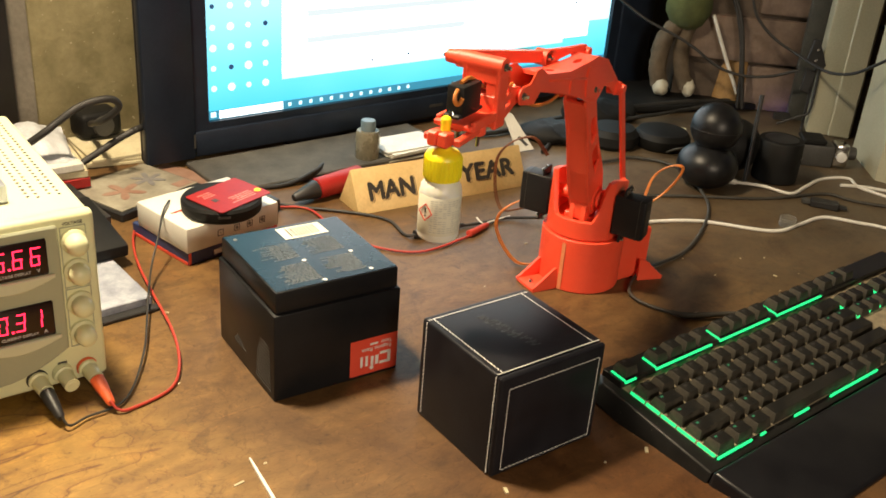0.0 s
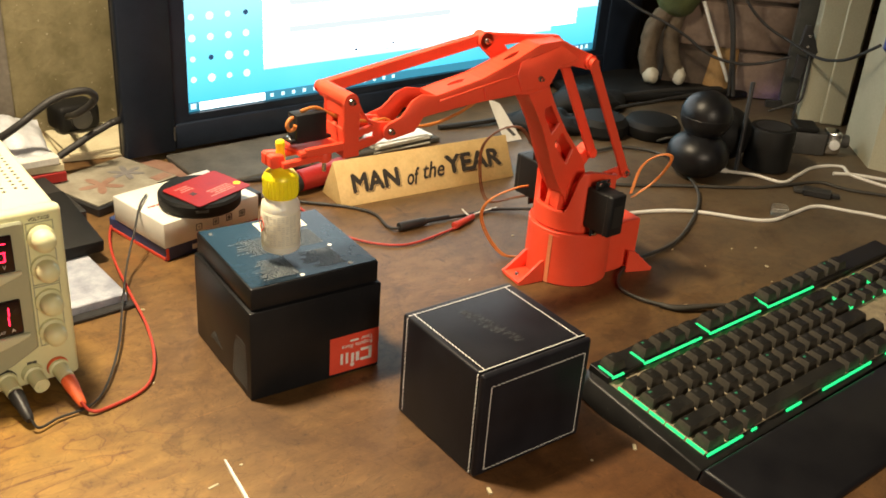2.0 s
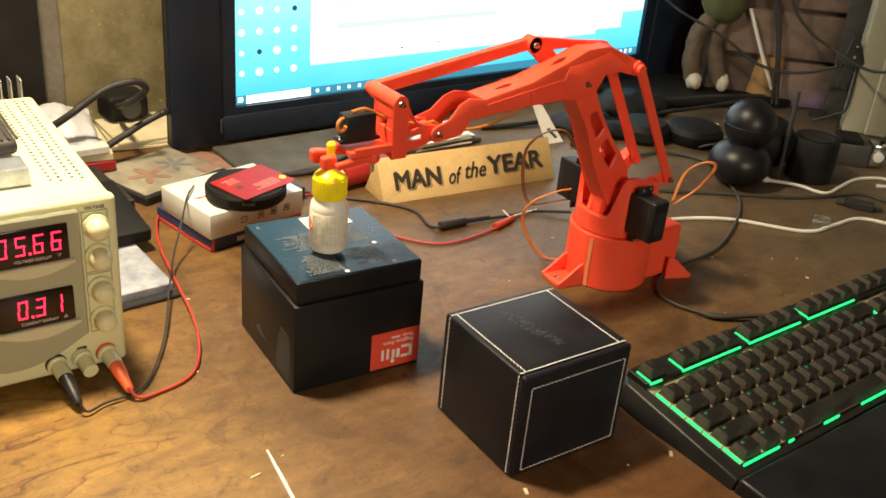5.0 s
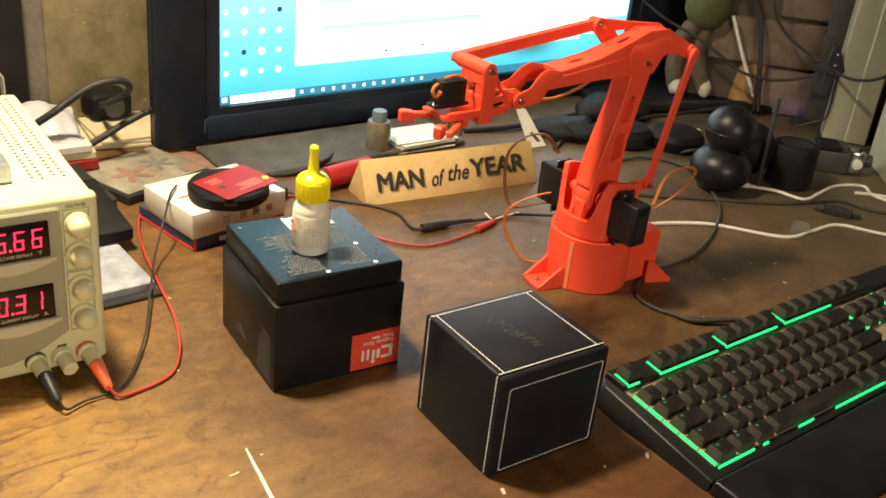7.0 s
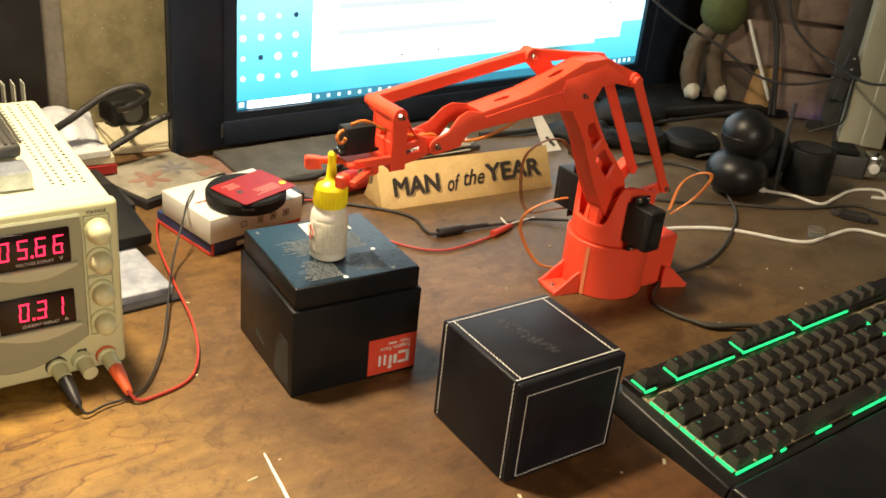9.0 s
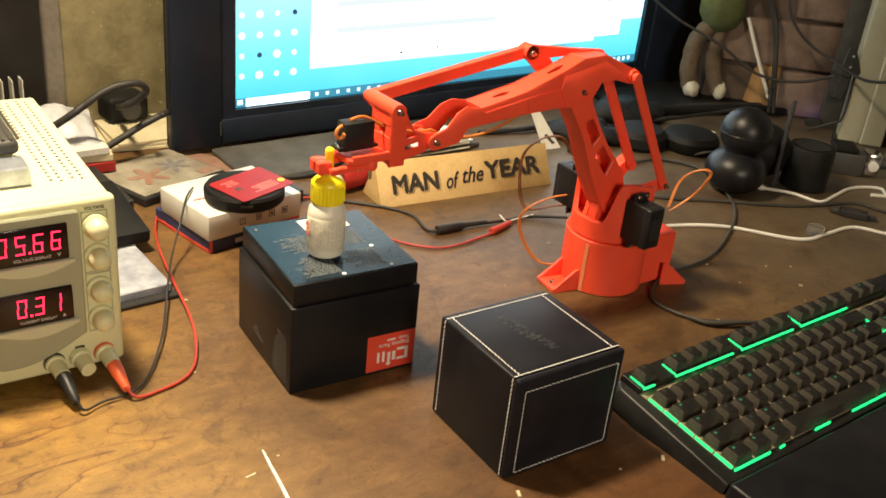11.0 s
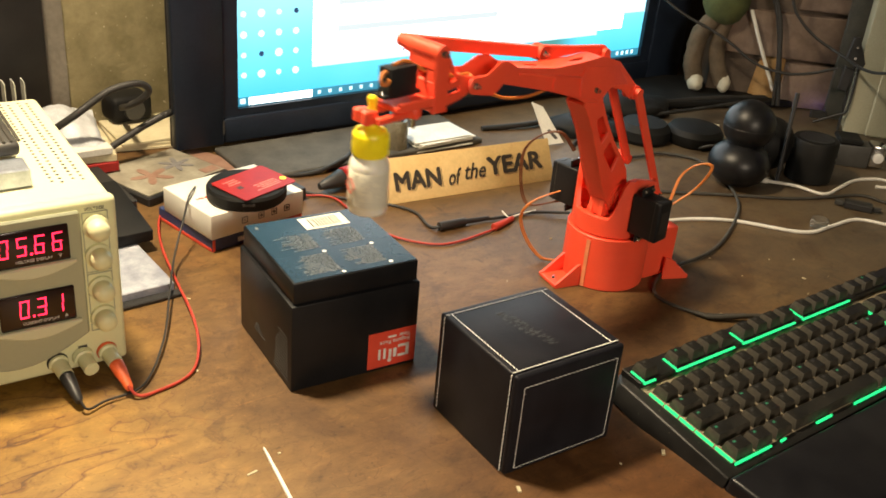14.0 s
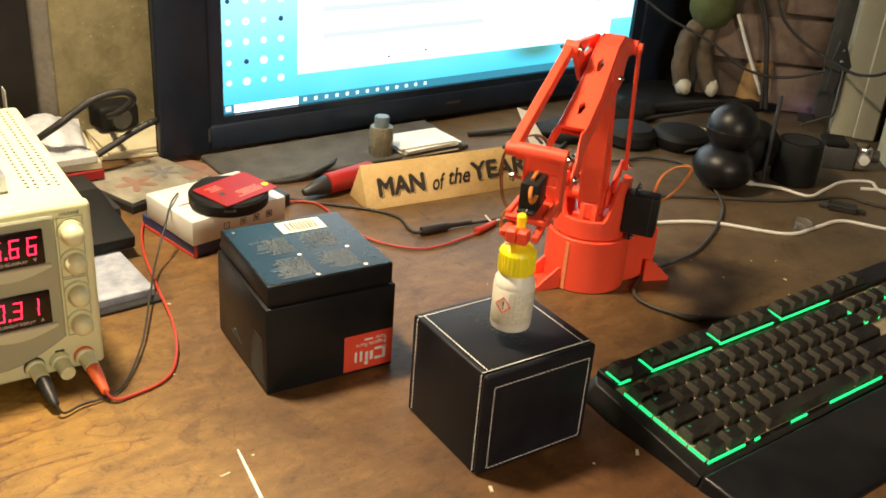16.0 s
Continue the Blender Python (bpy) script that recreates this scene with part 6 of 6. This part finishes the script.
part("gold_mark", rod((0.0290, -0.0120, 0.0009), (0.0290, -0.0120, 0.0012), 0.0036, seg=16), YELLOW, cd, "yellow-gold disc")

case = thing("picture_case", pose(-0.0880, 0.5300, 0.0, 0, 0, 22), "clear-lidded picture case with a faded flower print", "case")
part("tray", box(0, 0.118, 0, 0.098, 0, 0.010, 0.0015, 1), BLACK, case)
pic = part("picture", box(0.004, 0.114, 0.004, 0.094, 0.0101, 0.0112), PICTURE_GREY, case, "faded printed insert")
def blossom(x, y, r, petals, turn):
    """A flat flower outline round x, y."""
    ring = [(r * (0.62 + 0.38 * math.cos(petals * 2 * math.pi * k / 60)), 2 * math.pi * k / 60 + turn) for k in range(60)]
    return plate([(x + q * math.cos(a), y + q * math.sin(a)) for q, a in ring], 0.0, 0.0003, m=pose(0, 0, 0.0113, 90, 0, 0) @ Matrix.Diagonal((1, 1, -1, 1)))


part("blossom", blossom(0.042, 0.044, 0.025, 5, 0.3), PICTURE_RED, pic, "faded red blossom")
part("blossom", blossom(0.084, 0.052, 0.021, 6, 0.1), FADED_BLUE, pic, "faded blue-grey blossom")
part("corner_print", box(0.090, 0.112, 0.008, 0.022, 0.0113, 0.0115), PICTURE_RED, pic, "red corner print")

solid("booklet", box(0, 0.075, 0, 0.105, 0, 0.010, 0.001, 1), PAPER_BLUE, pose(-0.1990, 0.3405, 0.0005, 0, 0, 4), "bluish printed booklet beside the power supply", "booklet")
solid("black_backing", box(0, 0.078, 0, 0.010, 0, 0.004, 0.001, 1), BLACK, pose(-0.1985, 0.3290, 0.0, 0, 0, 4), "thin black strip under the booklet", "strip")
solid("dark_wallet", box(0, 0.062, 0, 0.10, 0, 0.014, 0.003, 2), SOFT, pose(-0.176, 0.428, 0.010, 9, 0, 4), "dark soft wallet on the booklet", "wallet")
solid("black_album", box(0, 0.085, 0, 0.12, 0, 0.022, 0.002, 1), BLACK, pose(-0.190, 0.500, 0.0, 0, 0, 6), "black album lying by the power supply", "album")
for k, (mat, z, dx, yaw, label) in enumerate(((DARK_GREY, 0.0, -0.014, -3, "dark covered book"), (RED_CARD, 0.013, -0.008, 2, "red covered book"), (PAPER_OLD, 0.025, -0.010, -4, "cream paper block"), (PAPER, 0.034, -0.014, 3, "white paper block"))):
    solid("book", box(-0.11, 0, 0, 0.12, 0, 0.0115 if k < 2 else 0.0085, 0.001, 1), mat, pose(-0.0860 + dx, 0.6100, z, 0, 0, yaw), label + " in a low pile", "book", "pile of books")
bag = bmesh.new()
bmesh.ops.create_grid(bag, x_segments=22, y_segments=20, size=0.5)
for v in bag.verts:
    q = v.co * 9
    v.co = Vector((v.co.x * 0.085, v.co.y * 0.10, 0.004 * noise.noise(q * 0.6) + 0.0016 * noise.noise(q * 1.5) + 0.022 * (0.25 - v.co.x ** 2) * 4 * (0.25 - v.co.y ** 2) * 4))
ext = bmesh.ops.extrude_face_region(bag, geom=bag.faces[:])
bmesh.ops.translate(bag, verts=[v for v in ext["geom"] if isinstance(v, bmesh.types.BMVert)], vec=(0, 0, -0.004))
solid("plastic_bag", bag, BAG, pose(-0.142, 0.672, 0.048, 4, 3, -8), "folded white plastic bag on the book pile", "bag", smooth=60)
for k in range(3):
    solid("notepad", box(-0.045, 0.055, -0.045, 0.045, 0, 0.0038, 0.0006, 1), PAPER_OLD, pose(-0.030 + 0.003 * k, 0.735, 0.0005 + 0.0040 * k, 0, 0, -8 + 5 * k), "yellowed paper notepad in a small stack", "notepad", "stack of notepads")
solid("paper_strip", box(-0.02, 0.02, -0.05, 0.05, 0, 0.0008), PICTURE_RED, pose(0.022, 0.618, 0.0008, 0, 0, 30), "narrow red printed paper strip", "paper")
# black block put where there is only a dark gap
solid("dark_gap_block", box(-0.04, 0.03, -0.03, 0.03, 0, 0.016, 0.003, 2), BLACK, pose(0.040, 0.505, 0.0, 0, 0, 14), "flat black block filling the dark gap behind the white box", "box")

ad = thing("power_adapter", pose(-0.034, 0.775, 0.0126, 0, 0, 8), "black mains adapter against the wall", "adapter")
part("body", box(-0.028, 0.026, -0.020, 0.020, 0.0, 0.034, 0.008, 3), SOFT, ad)
part("face", lathe([(0.0, 0.0), (0.0135, 0.0), (0.0125, 0.004), (0.0, 0.005)], 24), DARK_GREY, ad, at=pose(0, -0.0202, 0.017, 90, 0, 0))
wire("thick_black_cable", [(-0.175, 0.635, 0.050), (-0.1381, 0.62, 0.078), (-0.1202, 0.62, 0.0897), (-0.0999, 0.62, 0.102), (-0.0798, 0.62, 0.1079), (-0.0614, 0.62, 0.1079), (-0.0518, 0.625, 0.0980), (-0.0550, 0.640, 0.0840), (-0.0610, 0.67, 0.066), (-0.050, 0.745, 0.038)], 0.0040, BLACK_WIRE, "thick black mains cable looping over the books", seg=12)
wire("thick_black_cable", [(0.010, 0.690, 0.050), (-0.0195, 0.66, 0.0551), (-0.0269, 0.66, 0.0529), (-0.0472, 0.66, 0.0441), (-0.0656, 0.66, 0.0343), (-0.082, 0.66, 0.0259), (-0.092, 0.66, 0.020)], 0.0040, BLACK_WIRE, "black cable running behind the television", seg=10)
solid("black_board", box(-0.30, 0.0, 0, 0.016, 0, 0.62, 0.003, 2), BLACK, pose(-0.120, 0.797, 0.001, 0, 0, 0), "plain black board leaning flat on the wall", "board")

# ---- leads from the power supply ----
wire("black_lead", [(-0.2462, 0.2030, 0.010), (-0.2420, 0.1980, 0.004), (-0.2277, 0.2039, 0.003), (-0.1953, 0.2126, 0.003), (-0.1623, 0.2637, 0.006), (-0.1360, 0.3250, 0.010), (-0.1100, 0.3860, 0.014), (-0.0890, 0.4180, 0.034), (-0.0720, 0.4480, 0.044), (-0.0565, 0.4722, 0.043)], 0.0010, BLACK_WIRE, "thin black test lead from the power supply")
wire("red_lead", [(-0.2095, 0.2060, 0.010), (-0.2050, 0.2000, 0.004), (-0.1944, 0.1997, 0.002), (-0.1604, 0.2103, 0.002), (-0.1415, 0.2385, 0.004), (-0.1274, 0.2894, 0.005), (-0.1179, 0.3628, 0.005), (-0.1071, 0.4335, 0.005), (-0.0893, 0.4914, 0.004), (-0.0662, 0.5250, 0.003), (-0.02, 0.525, 0.003), (0.0713, 0.4942, 0.002), (0.1043, 0.4745, 0.002), (0.1065, 0.4232, 0.002), (0.1162, 0.3641, 0.002), (0.1551, 0.3239, 0.002), (0.2165, 0.3291, 0.002), (0.2549, 0.3403, 0.002)], 0.0013, RED_WIRE, "thin red test lead running to the robot")
part("clip", rod((0.228, 0.332, 0.004), (0.262, 0.343, 0.004), 0.0042, 0.0028, 14, bevel=0.0006), RED_WIRE, bpy.data.objects["red_lead"], "red lead clip")
jl = wire("jack_lead", [(0.060, 0.512, 0.002), (0.076, 0.5044, 0.002), (0.1102, 0.4720, 0.002), (0.1542, 0.4319, 0.002), (0.1705, 0.4028, 0.002), (0.1660, 0.3700, 0.002), (0.170, 0.3565, 0.004), (0.200, 0.356, 0.004), (0.2624, 0.3511, 0.003), (0.293, 0.3492, 0.003), (0.330, 0.325, 0.006)], 0.0018, BLACK_WIRE, "black power lead with an inline jack")
part("jack", rod((0.172, 0.3563, 0.0050), (0.206, 0.3558, 0.0050), 0.0050, 0.0045, 16, bevel=0.001), BLACK, jl, "black inline jack")
part("jack_tail", rod((0.206, 0.3558, 0.0050), (0.236, 0.3535, 0.0045), 0.0030, 0.0026, 12), BLACK, jl)
wire("loose_white_wire", [(0.2596, 0.3600, 0.006), (0.2593, 0.3468, 0.004), (0.2718, 0.3478, 0.004), (0.300, 0.350, 0.004)], 0.0009, WHITE_WIRE, "short loose white wire end")
for pts, mat in (([(0.2277, 0.2910, 0.059), (0.2241, 0.2945, 0.0835), (0.2250, 0.2936, 0.1097), (0.2357, 0.2832, 0.1274), (0.2496, 0.2698, 0.1323), (0.2620, 0.2607, 0.1150)][::-1] + [(0.2310, 0.2800, 0.052), (0.2480, 0.2600, 0.062), (0.2640, 0.2480, 0.066)], BROWN_WIRE),
                 ([(0.2680, 0.2450, 0.0760), (0.2440, 0.2540, 0.0760), (0.2182, 0.2655, 0.0637), (0.2121, 0.2714, 0.0445), (0.2190, 0.2648, 0.0205), (0.2304, 0.2538, 0.0040), (0.2420, 0.2430, 0.0030)], ORANGE_WIRE),
                 ([(0.3460, 0.1990, 0.0700), (0.3587, 0.2015, 0.0956), (0.3679, 0.1906, 0.1104), (0.3761, 0.1808, 0.1118), (0.3754, 0.1817, 0.1010), (0.3680, 0.1905, 0.0816), (0.3480, 0.1980, 0.0660)], ORANGE_WIRE)):
    bm = None
    for k in range(2):
        bm = tube([(x - CX + 0.0012 * k, y - CY - 0.0012 * k, z + 0.0010 * k) for x, y, z in pts], 0.0009, 6, 8, bm)
    part("servo_lead", bm, mat, robot, "thin servo lead", smooth=60)

# ---- things between sign and television ----
sp = thing("thread_vial", pose(0.246, 0.576, 0), "smoky clear vial with a grey-blue cap", "vial")
part("body", lathe([(0.0, 0.0), (0.0145, 0.0), (0.0155, 0.003), (0.0155, 0.038), (0.0140, 0.043), (0.0, 0.043)], 28), SPOOL_BODY, sp)
part("cap", lathe([(0.0, 0.0432), (0.0095, 0.0432), (0.0095, 0.0550), (0.0085, 0.0565), (0.0, 0.0565)], 24), SPOOL_CAP, sp, "grey-blue cap")
rand = random.Random(12)
for k in range(7):
    solid("card", box(-0.044, 0.044, -0.027, 0.027, 0, 0.0016), PAPER, pose(0.312 + rand.uniform(-0.003, 0.003), 0.585 + rand.uniform(-0.003, 0.003), 0.0005 + 0.0021 * k, 0, 0, 2 + rand.uniform(-4, 4)), "white paper card in a small stack", "card", "stack of cards", smooth=0)
ctn = thing("swing_tag", pose(0.436, 0.528, 0.0, 0, 0, -24), "white folded swing tag leaning on the desk clutter", "tag")
part("leaf", plate([(-0.004, 0.058), (0.012, 0.052), (0.042, 0.004), (0.018, 0.0)], 0, 0.0008), PAPER, ctn, at=pose(0, 0, 0, -24, 0, 0))
part("print", plate([(0.018, 0.020), (0.022, 0.022), (0.034, 0.010), (0.030, 0.008)], -0.0004, -0.0001), DARK_GREY, ctn, at=pose(0, 0, 0, -24, 0, 0))
rt = thing("red_handle_tool", pose(0.098, 0.492, 0.0135, 0, 0, 8), "red tool handle with a black cone tip", "tool")
part("handle", rod((0.030, 0, 0), (0.098, 0.004, 0), 0.0125, 0.0135, 24, bevel=0.002), RED_CARD, rt)
part("tip", rod((0.030, 0, 0), (-0.002, 0, -0.004), 0.0118, 0.0042, 24, bevel=0.001), BLACK, rt, "black cone tip")
wire("grey_clutter_cable", [(0.03, 0.565, 0.003), (0.11, 0.545, 0.003), (0.16, 0.555, 0.010), (0.19, 0.585, 0.004), (0.24, 0.60, 0.003), (0.36, 0.62, 0.003)], 0.0028, BLACK_WIRE, "black cable lying behind the sign")
wire("grey_clutter_cable", [(0.40, 0.60, 0.003), (0.48, 0.585, 0.006), (0.56, 0.60, 0.004), (0.70, 0.585, 0.010), (0.82, 0.56, 0.014), (0.92, 0.535, 0.012)], 0.0040, BLACK_WIRE, "thick black cable lying before the television")
wire("grey_clutter_cable", [(0.48, 0.50, 0.003), (0.56, 0.55, 0.003), (0.64, 0.56, 0.003), (0.74, 0.53, 0.014), (0.86, 0.52, 0.018)], 0.0030, BLACK_WIRE, "black cable lying by the tray")

# ---- hanging cables in the corner ----
wire("hanging_cable", [(0.862, 0.515, 0.24), (0.8769, 0.5004, 0.1755), (0.8883, 0.4874, 0.1494), (0.9064, 0.4668, 0.1274), (0.9206, 0.4385, 0.1135), (0.8938, 0.3709, 0.1090), (0.8777, 0.3305, 0.1162), (0.8648, 0.2980, 0.1301), (0.8478, 0.2549, 0.1596)], 0.0022, BLACK_WIRE, "thin black cable hanging across the corner")
wire("hanging_cable", [(0.735, 0.655, 0.17), (0.758, 0.6354, 0.1503), (0.7774, 0.6134, 0.1339), (0.8066, 0.5802, 0.1167), (0.8279, 0.556, 0.1006), (0.8542, 0.5261, 0.0767), (0.8821, 0.4945, 0.0682), (0.9076, 0.4654, 0.0732), (0.926, 0.432, 0.090)], 0.0022, BLACK_WIRE, "thin black cable sagging before the bricks")
wire("hanging_cable", [(0.86, 0.60, 0.34), (0.885, 0.555, 0.20), (0.895, 0.53, 0.14), (0.90, 0.515, 0.07), (0.905, 0.505, 0.01)], 0.0034, BLACK_WIRE, "black cable hanging down beside the bricks")
wire("hanging_cable", [(0.85, 0.60, 0.34), (0.872, 0.562, 0.22), (0.890, 0.535, 0.15), (0.897, 0.52, 0.09), (0.90, 0.51, 0.01)], 0.0026, BLACK_WIRE, "black cable hanging down beside the bricks")
wire("hanging_cable", [(0.8977, 0.4310, 0.0090), (0.9175, 0.4085, 0.0246), (0.9264, 0.3984, 0.0372), (0.928, 0.400, 0.10)], 0.0020, BLACK_WIRE, "thin black cable rising beside the post")

# ---- crumbs and the little stick ----
solid("wooden_pick", plate([(-0.0014, 0.0), (0.0014, 0.0), (0.0013, 0.048), (0.0009, 0.0605), (0.0011, 0.062), (0.0007, 0.075), (-0.0005, 0.0755), (-0.0010, 0.060)], 0, 0.0020, [], 0.0003, m=pose(0, 0, 0.0020, -90, 0, 0) ), THREAD, pose(-0.1520, 0.0260, 0.0, 0, 0, -6), "white broken wooden pick", "pick")
rand = random.Random(21)
bm = None
for k in range(48):
    x, y = rand.uniform(-0.28, 0.5), rand.uniform(-0.06, 0.34)
    if -0.11 < x < 0.12 and -0.01 < y < 0.29 or (x > 0.1 and y < 0.06) or (0.2 < x < 0.38 and 0.14 < y < 0.27) or (x < -0.19 and y > 0.2):
        continue
    n = rand.uniform(0.0004, 0.0013)
    bm = box(-n, n * rand.uniform(0.4, 2), -n * 0.6, n * 0.6, 0, n * 0.8, bm=bm, m=pose(x, y, 0, 0, 0, rand.uniform(0, 180)))
bm = box(-0.004, 0.004, -0.0008, 0.0008, 0, 0.0008, bm=bm, m=pose(-0.162, 0.080, 0, 0, 0, 10))
bm = box(-0.004, 0.002, -0.0012, 0.0012, 0, 0.0012, bm=bm, m=pose(0.1211, -0.0396, 0, 0, 0, 50))
bm = box(-0.003, 0.003, -0.0012, 0.0012, 0, 0.0012, bm=bm, m=pose(-0.004, -0.022, 0, 0, 0, 70))
tagged(part("crumbs", bm, PAPER_OLD, None, smooth=0), "pale crumbs scattered over the desk", "crumbs", kind="stuff")

bricks()


# ---- movement ----
# seconds, heading, upper arm, forearm, claw opening (degrees)
ARM = [
    (0, 204.6, 65.9, 10.9, 0), (0.1, 202.9, 65.5, 11.0, 0), (0.2, 196.4, 65.1, 10.9, 0), (0.3, 191.9, 65.1, 10.8, 0), (0.4, 187.7, 65.2, 10.8, 0), (0.5, 184.4, 65.3, 10.8, 0),
    (0.6, 183.0, 65.3, 10.8, 0), (0.8, 182.6, 65.2, 10.8, 0), (1.5, 182.6, 65.2, 10.8, 0), (1.6, 182.5, 64.9, 9.6, 0), (1.7, 182.3, 63.2, 4.6, 0), (1.8, 182.0, 61.4, -3.2, 0),
    (1.9, 182.0, 60.7, -6.7, 0), (2, 182.0, 60.6, -7.8, 0), (2.4, 182.0, 60.5, -8.2, 0), (3.5, 181.8, 60.5, -8.2, 0), (4.9, 182.0, 60.4, -8.3, 0), (5.1, 182.0, 60.4, -8.3, 12),
    (5.3, 182.1, 60.4, -8.3, 18), (5.6, 182.3, 60.5, -8.2, 18), (5.7, 182.7, 62.1, -7.6, 18), (5.8, 183.0, 66.1, -6.9, 18), (5.9, 183.1, 72.1, -6.7, 18), (6, 183.3, 81.6, -6.5, 18),
    (6.1, 183.5, 88.6, -6.3, 18), (6.2, 183.7, 94.9, -6.2, 18), (6.3, 183.9, 99.1, -6.1, 18), (6.4, 184.0, 101.6, -6.1, 18), (6.5, 184.0, 102.6, -6.1, 18), (7, 184.0, 102.8, -6.1, 18),
    (7.7, 184.0, 102.6, -6.1, 18), (7.8, 184.0, 100.1, -6.1, 18), (7.9, 183.9, 94.4, -6.3, 18), (8, 183.7, 86.1, -6.6, 18), (8.1, 183.4, 77.1, -7.2, 18), (8.2, 183.1, 69.1, -7.9, 18),
    (8.3, 182.8, 63.5, -8.4, 18), (8.4, 182.4, 60.9, -8.8, 18), (8.5, 182.3, 59.7, -8.9, 18), (9.2, 182.3, 59.6, -8.9, 18), (10.2, 182.3, 59.6, -8.9, 18), (10.5, 182.3, 59.6, -8.8, 10),
    (10.7, 182.4, 59.7, -8.8, 0), (11.3, 182.4, 59.7, -8.7, 0), (11.6, 182.4, 59.7, -8.6, 0), (11.7, 182.5, 59.7, -5.5, 0), (11.8, 182.6, 59.8, 2.5, 0), (11.9, 182.6, 59.8, 7.5, 0),
    (12, 182.6, 59.8, 10.3, 0), (12.1, 182.6, 59.7, 10.8, 0), (12.5, 182.6, 59.7, 10.8, 0), (13.7, 182.6, 60.1, 10.8, 0), (13.8, 183.6, 60.3, 10.9, 0), (13.9, 186.9, 60.4, 10.7, 0),
    (14, 191.2, 60.5, 10.6, 0), (14.1, 196.4, 60.5, 10.6, 0), (14.2, 202.9, 60.3, 10.7, 0), (14.3, 208.7, 60.0, 10.9, 0), (14.4, 212.4, 59.8, 11.1, 0), (14.5, 214.4, 59.7, 11.3, 0),
    (14.7, 216.0, 59.5, 11.2, 0), (15, 216.6, 59.3, 11.0, 0), (15.5, 217.0, 59.2, 10.8, 0), (15.6, 217.1, 59.2, 10.0, 0), (15.7, 217.2, 59.7, 6.8, 0), (15.8, 217.1, 62.4, 1.1, 0),
    (15.9, 216.9, 67.4, -7.0, 0), (16, 216.5, 73.7, -15.0, 0),
]
ON_BOX = pose(-0.0470, 0.1985, 0.0973, 0, 0, 182)


def motions():
    rows = {k: [] for k in ("turret", "upper", "fore", "plate", "horn", "drive", "top", "rear", "grip", "f0", "f1", "bottle")}
    for t, h, a, b, g in ARM:
        turn = pose(0, 0, 0, 0, 0, h)
        ca, sa, cb, sb = math.cos(radians(a)), math.sin(radians(a)), math.cos(radians(b)), math.sin(radians(b))
        eu, ez = U0 + L1 * ca, ZS + L1 * sa
        wu, wz = eu + L2 * cb, ez + L2 * sb
        ra, rb = pose(0, 0, 0, 0, -a, 0), pose(0, 0, 0, 0, -b, 0)
        at = lambda u, z, y=0.0: turn @ Matrix.Translation((u, y + YO, z))
        rows["turret"].append((t, turn))
        rows["upper"].append((t, at(U0, ZS) @ ra))
        rows["fore"].append((t, at(eu, ez) @ rb))
        rows["plate"].append((t, at(eu, ez)))
        rows["horn"].append((t, at(U0, ZS) @ rb))
        rows["drive"].append((t, at(U0 - LK * cb, ZS - LK * sb) @ ra))
        rows["top"].append((t, at(eu + TU, ez + TZ) @ rb))
        rows["rear"].append((t, at(U0 + VU, ZS + VZ) @ ra))
        rows["grip"].append((t, at(wu, wz)))
        rows["f0"].append((t, at(wu + 0.0560, wz - 0.0110, 0.008) @ pose(0, 0, 0, 0, 0, 1.7 * g)))
        rows["f1"].append((t, at(wu + 0.0560, wz - 0.0110, -0.008) @ pose(0, 0, 0, 0, 0, -g)))
        held = Matrix.Translation((CX, CY, 0)) @ at(wu + 0.0890, wz - 0.0848)
        if 5.05 <= t <= 11.25:
            held = ON_BOX
        rows["bottle"].append((t, held))
    for ob, key in ((turret, "turret"), (upper_arm, "upper"), (forearm, "fore"), (elbow_plate, "plate"), (drive_horn, "horn"), (drive_rod, "drive"), (top_rod, "top"), (rear_rod, "rear"), (gripper, "grip"), (fingers[0], "f0"), (fingers[1], "f1"), (bottle, "bottle")):
        walk(ob, rows[key])


motions()
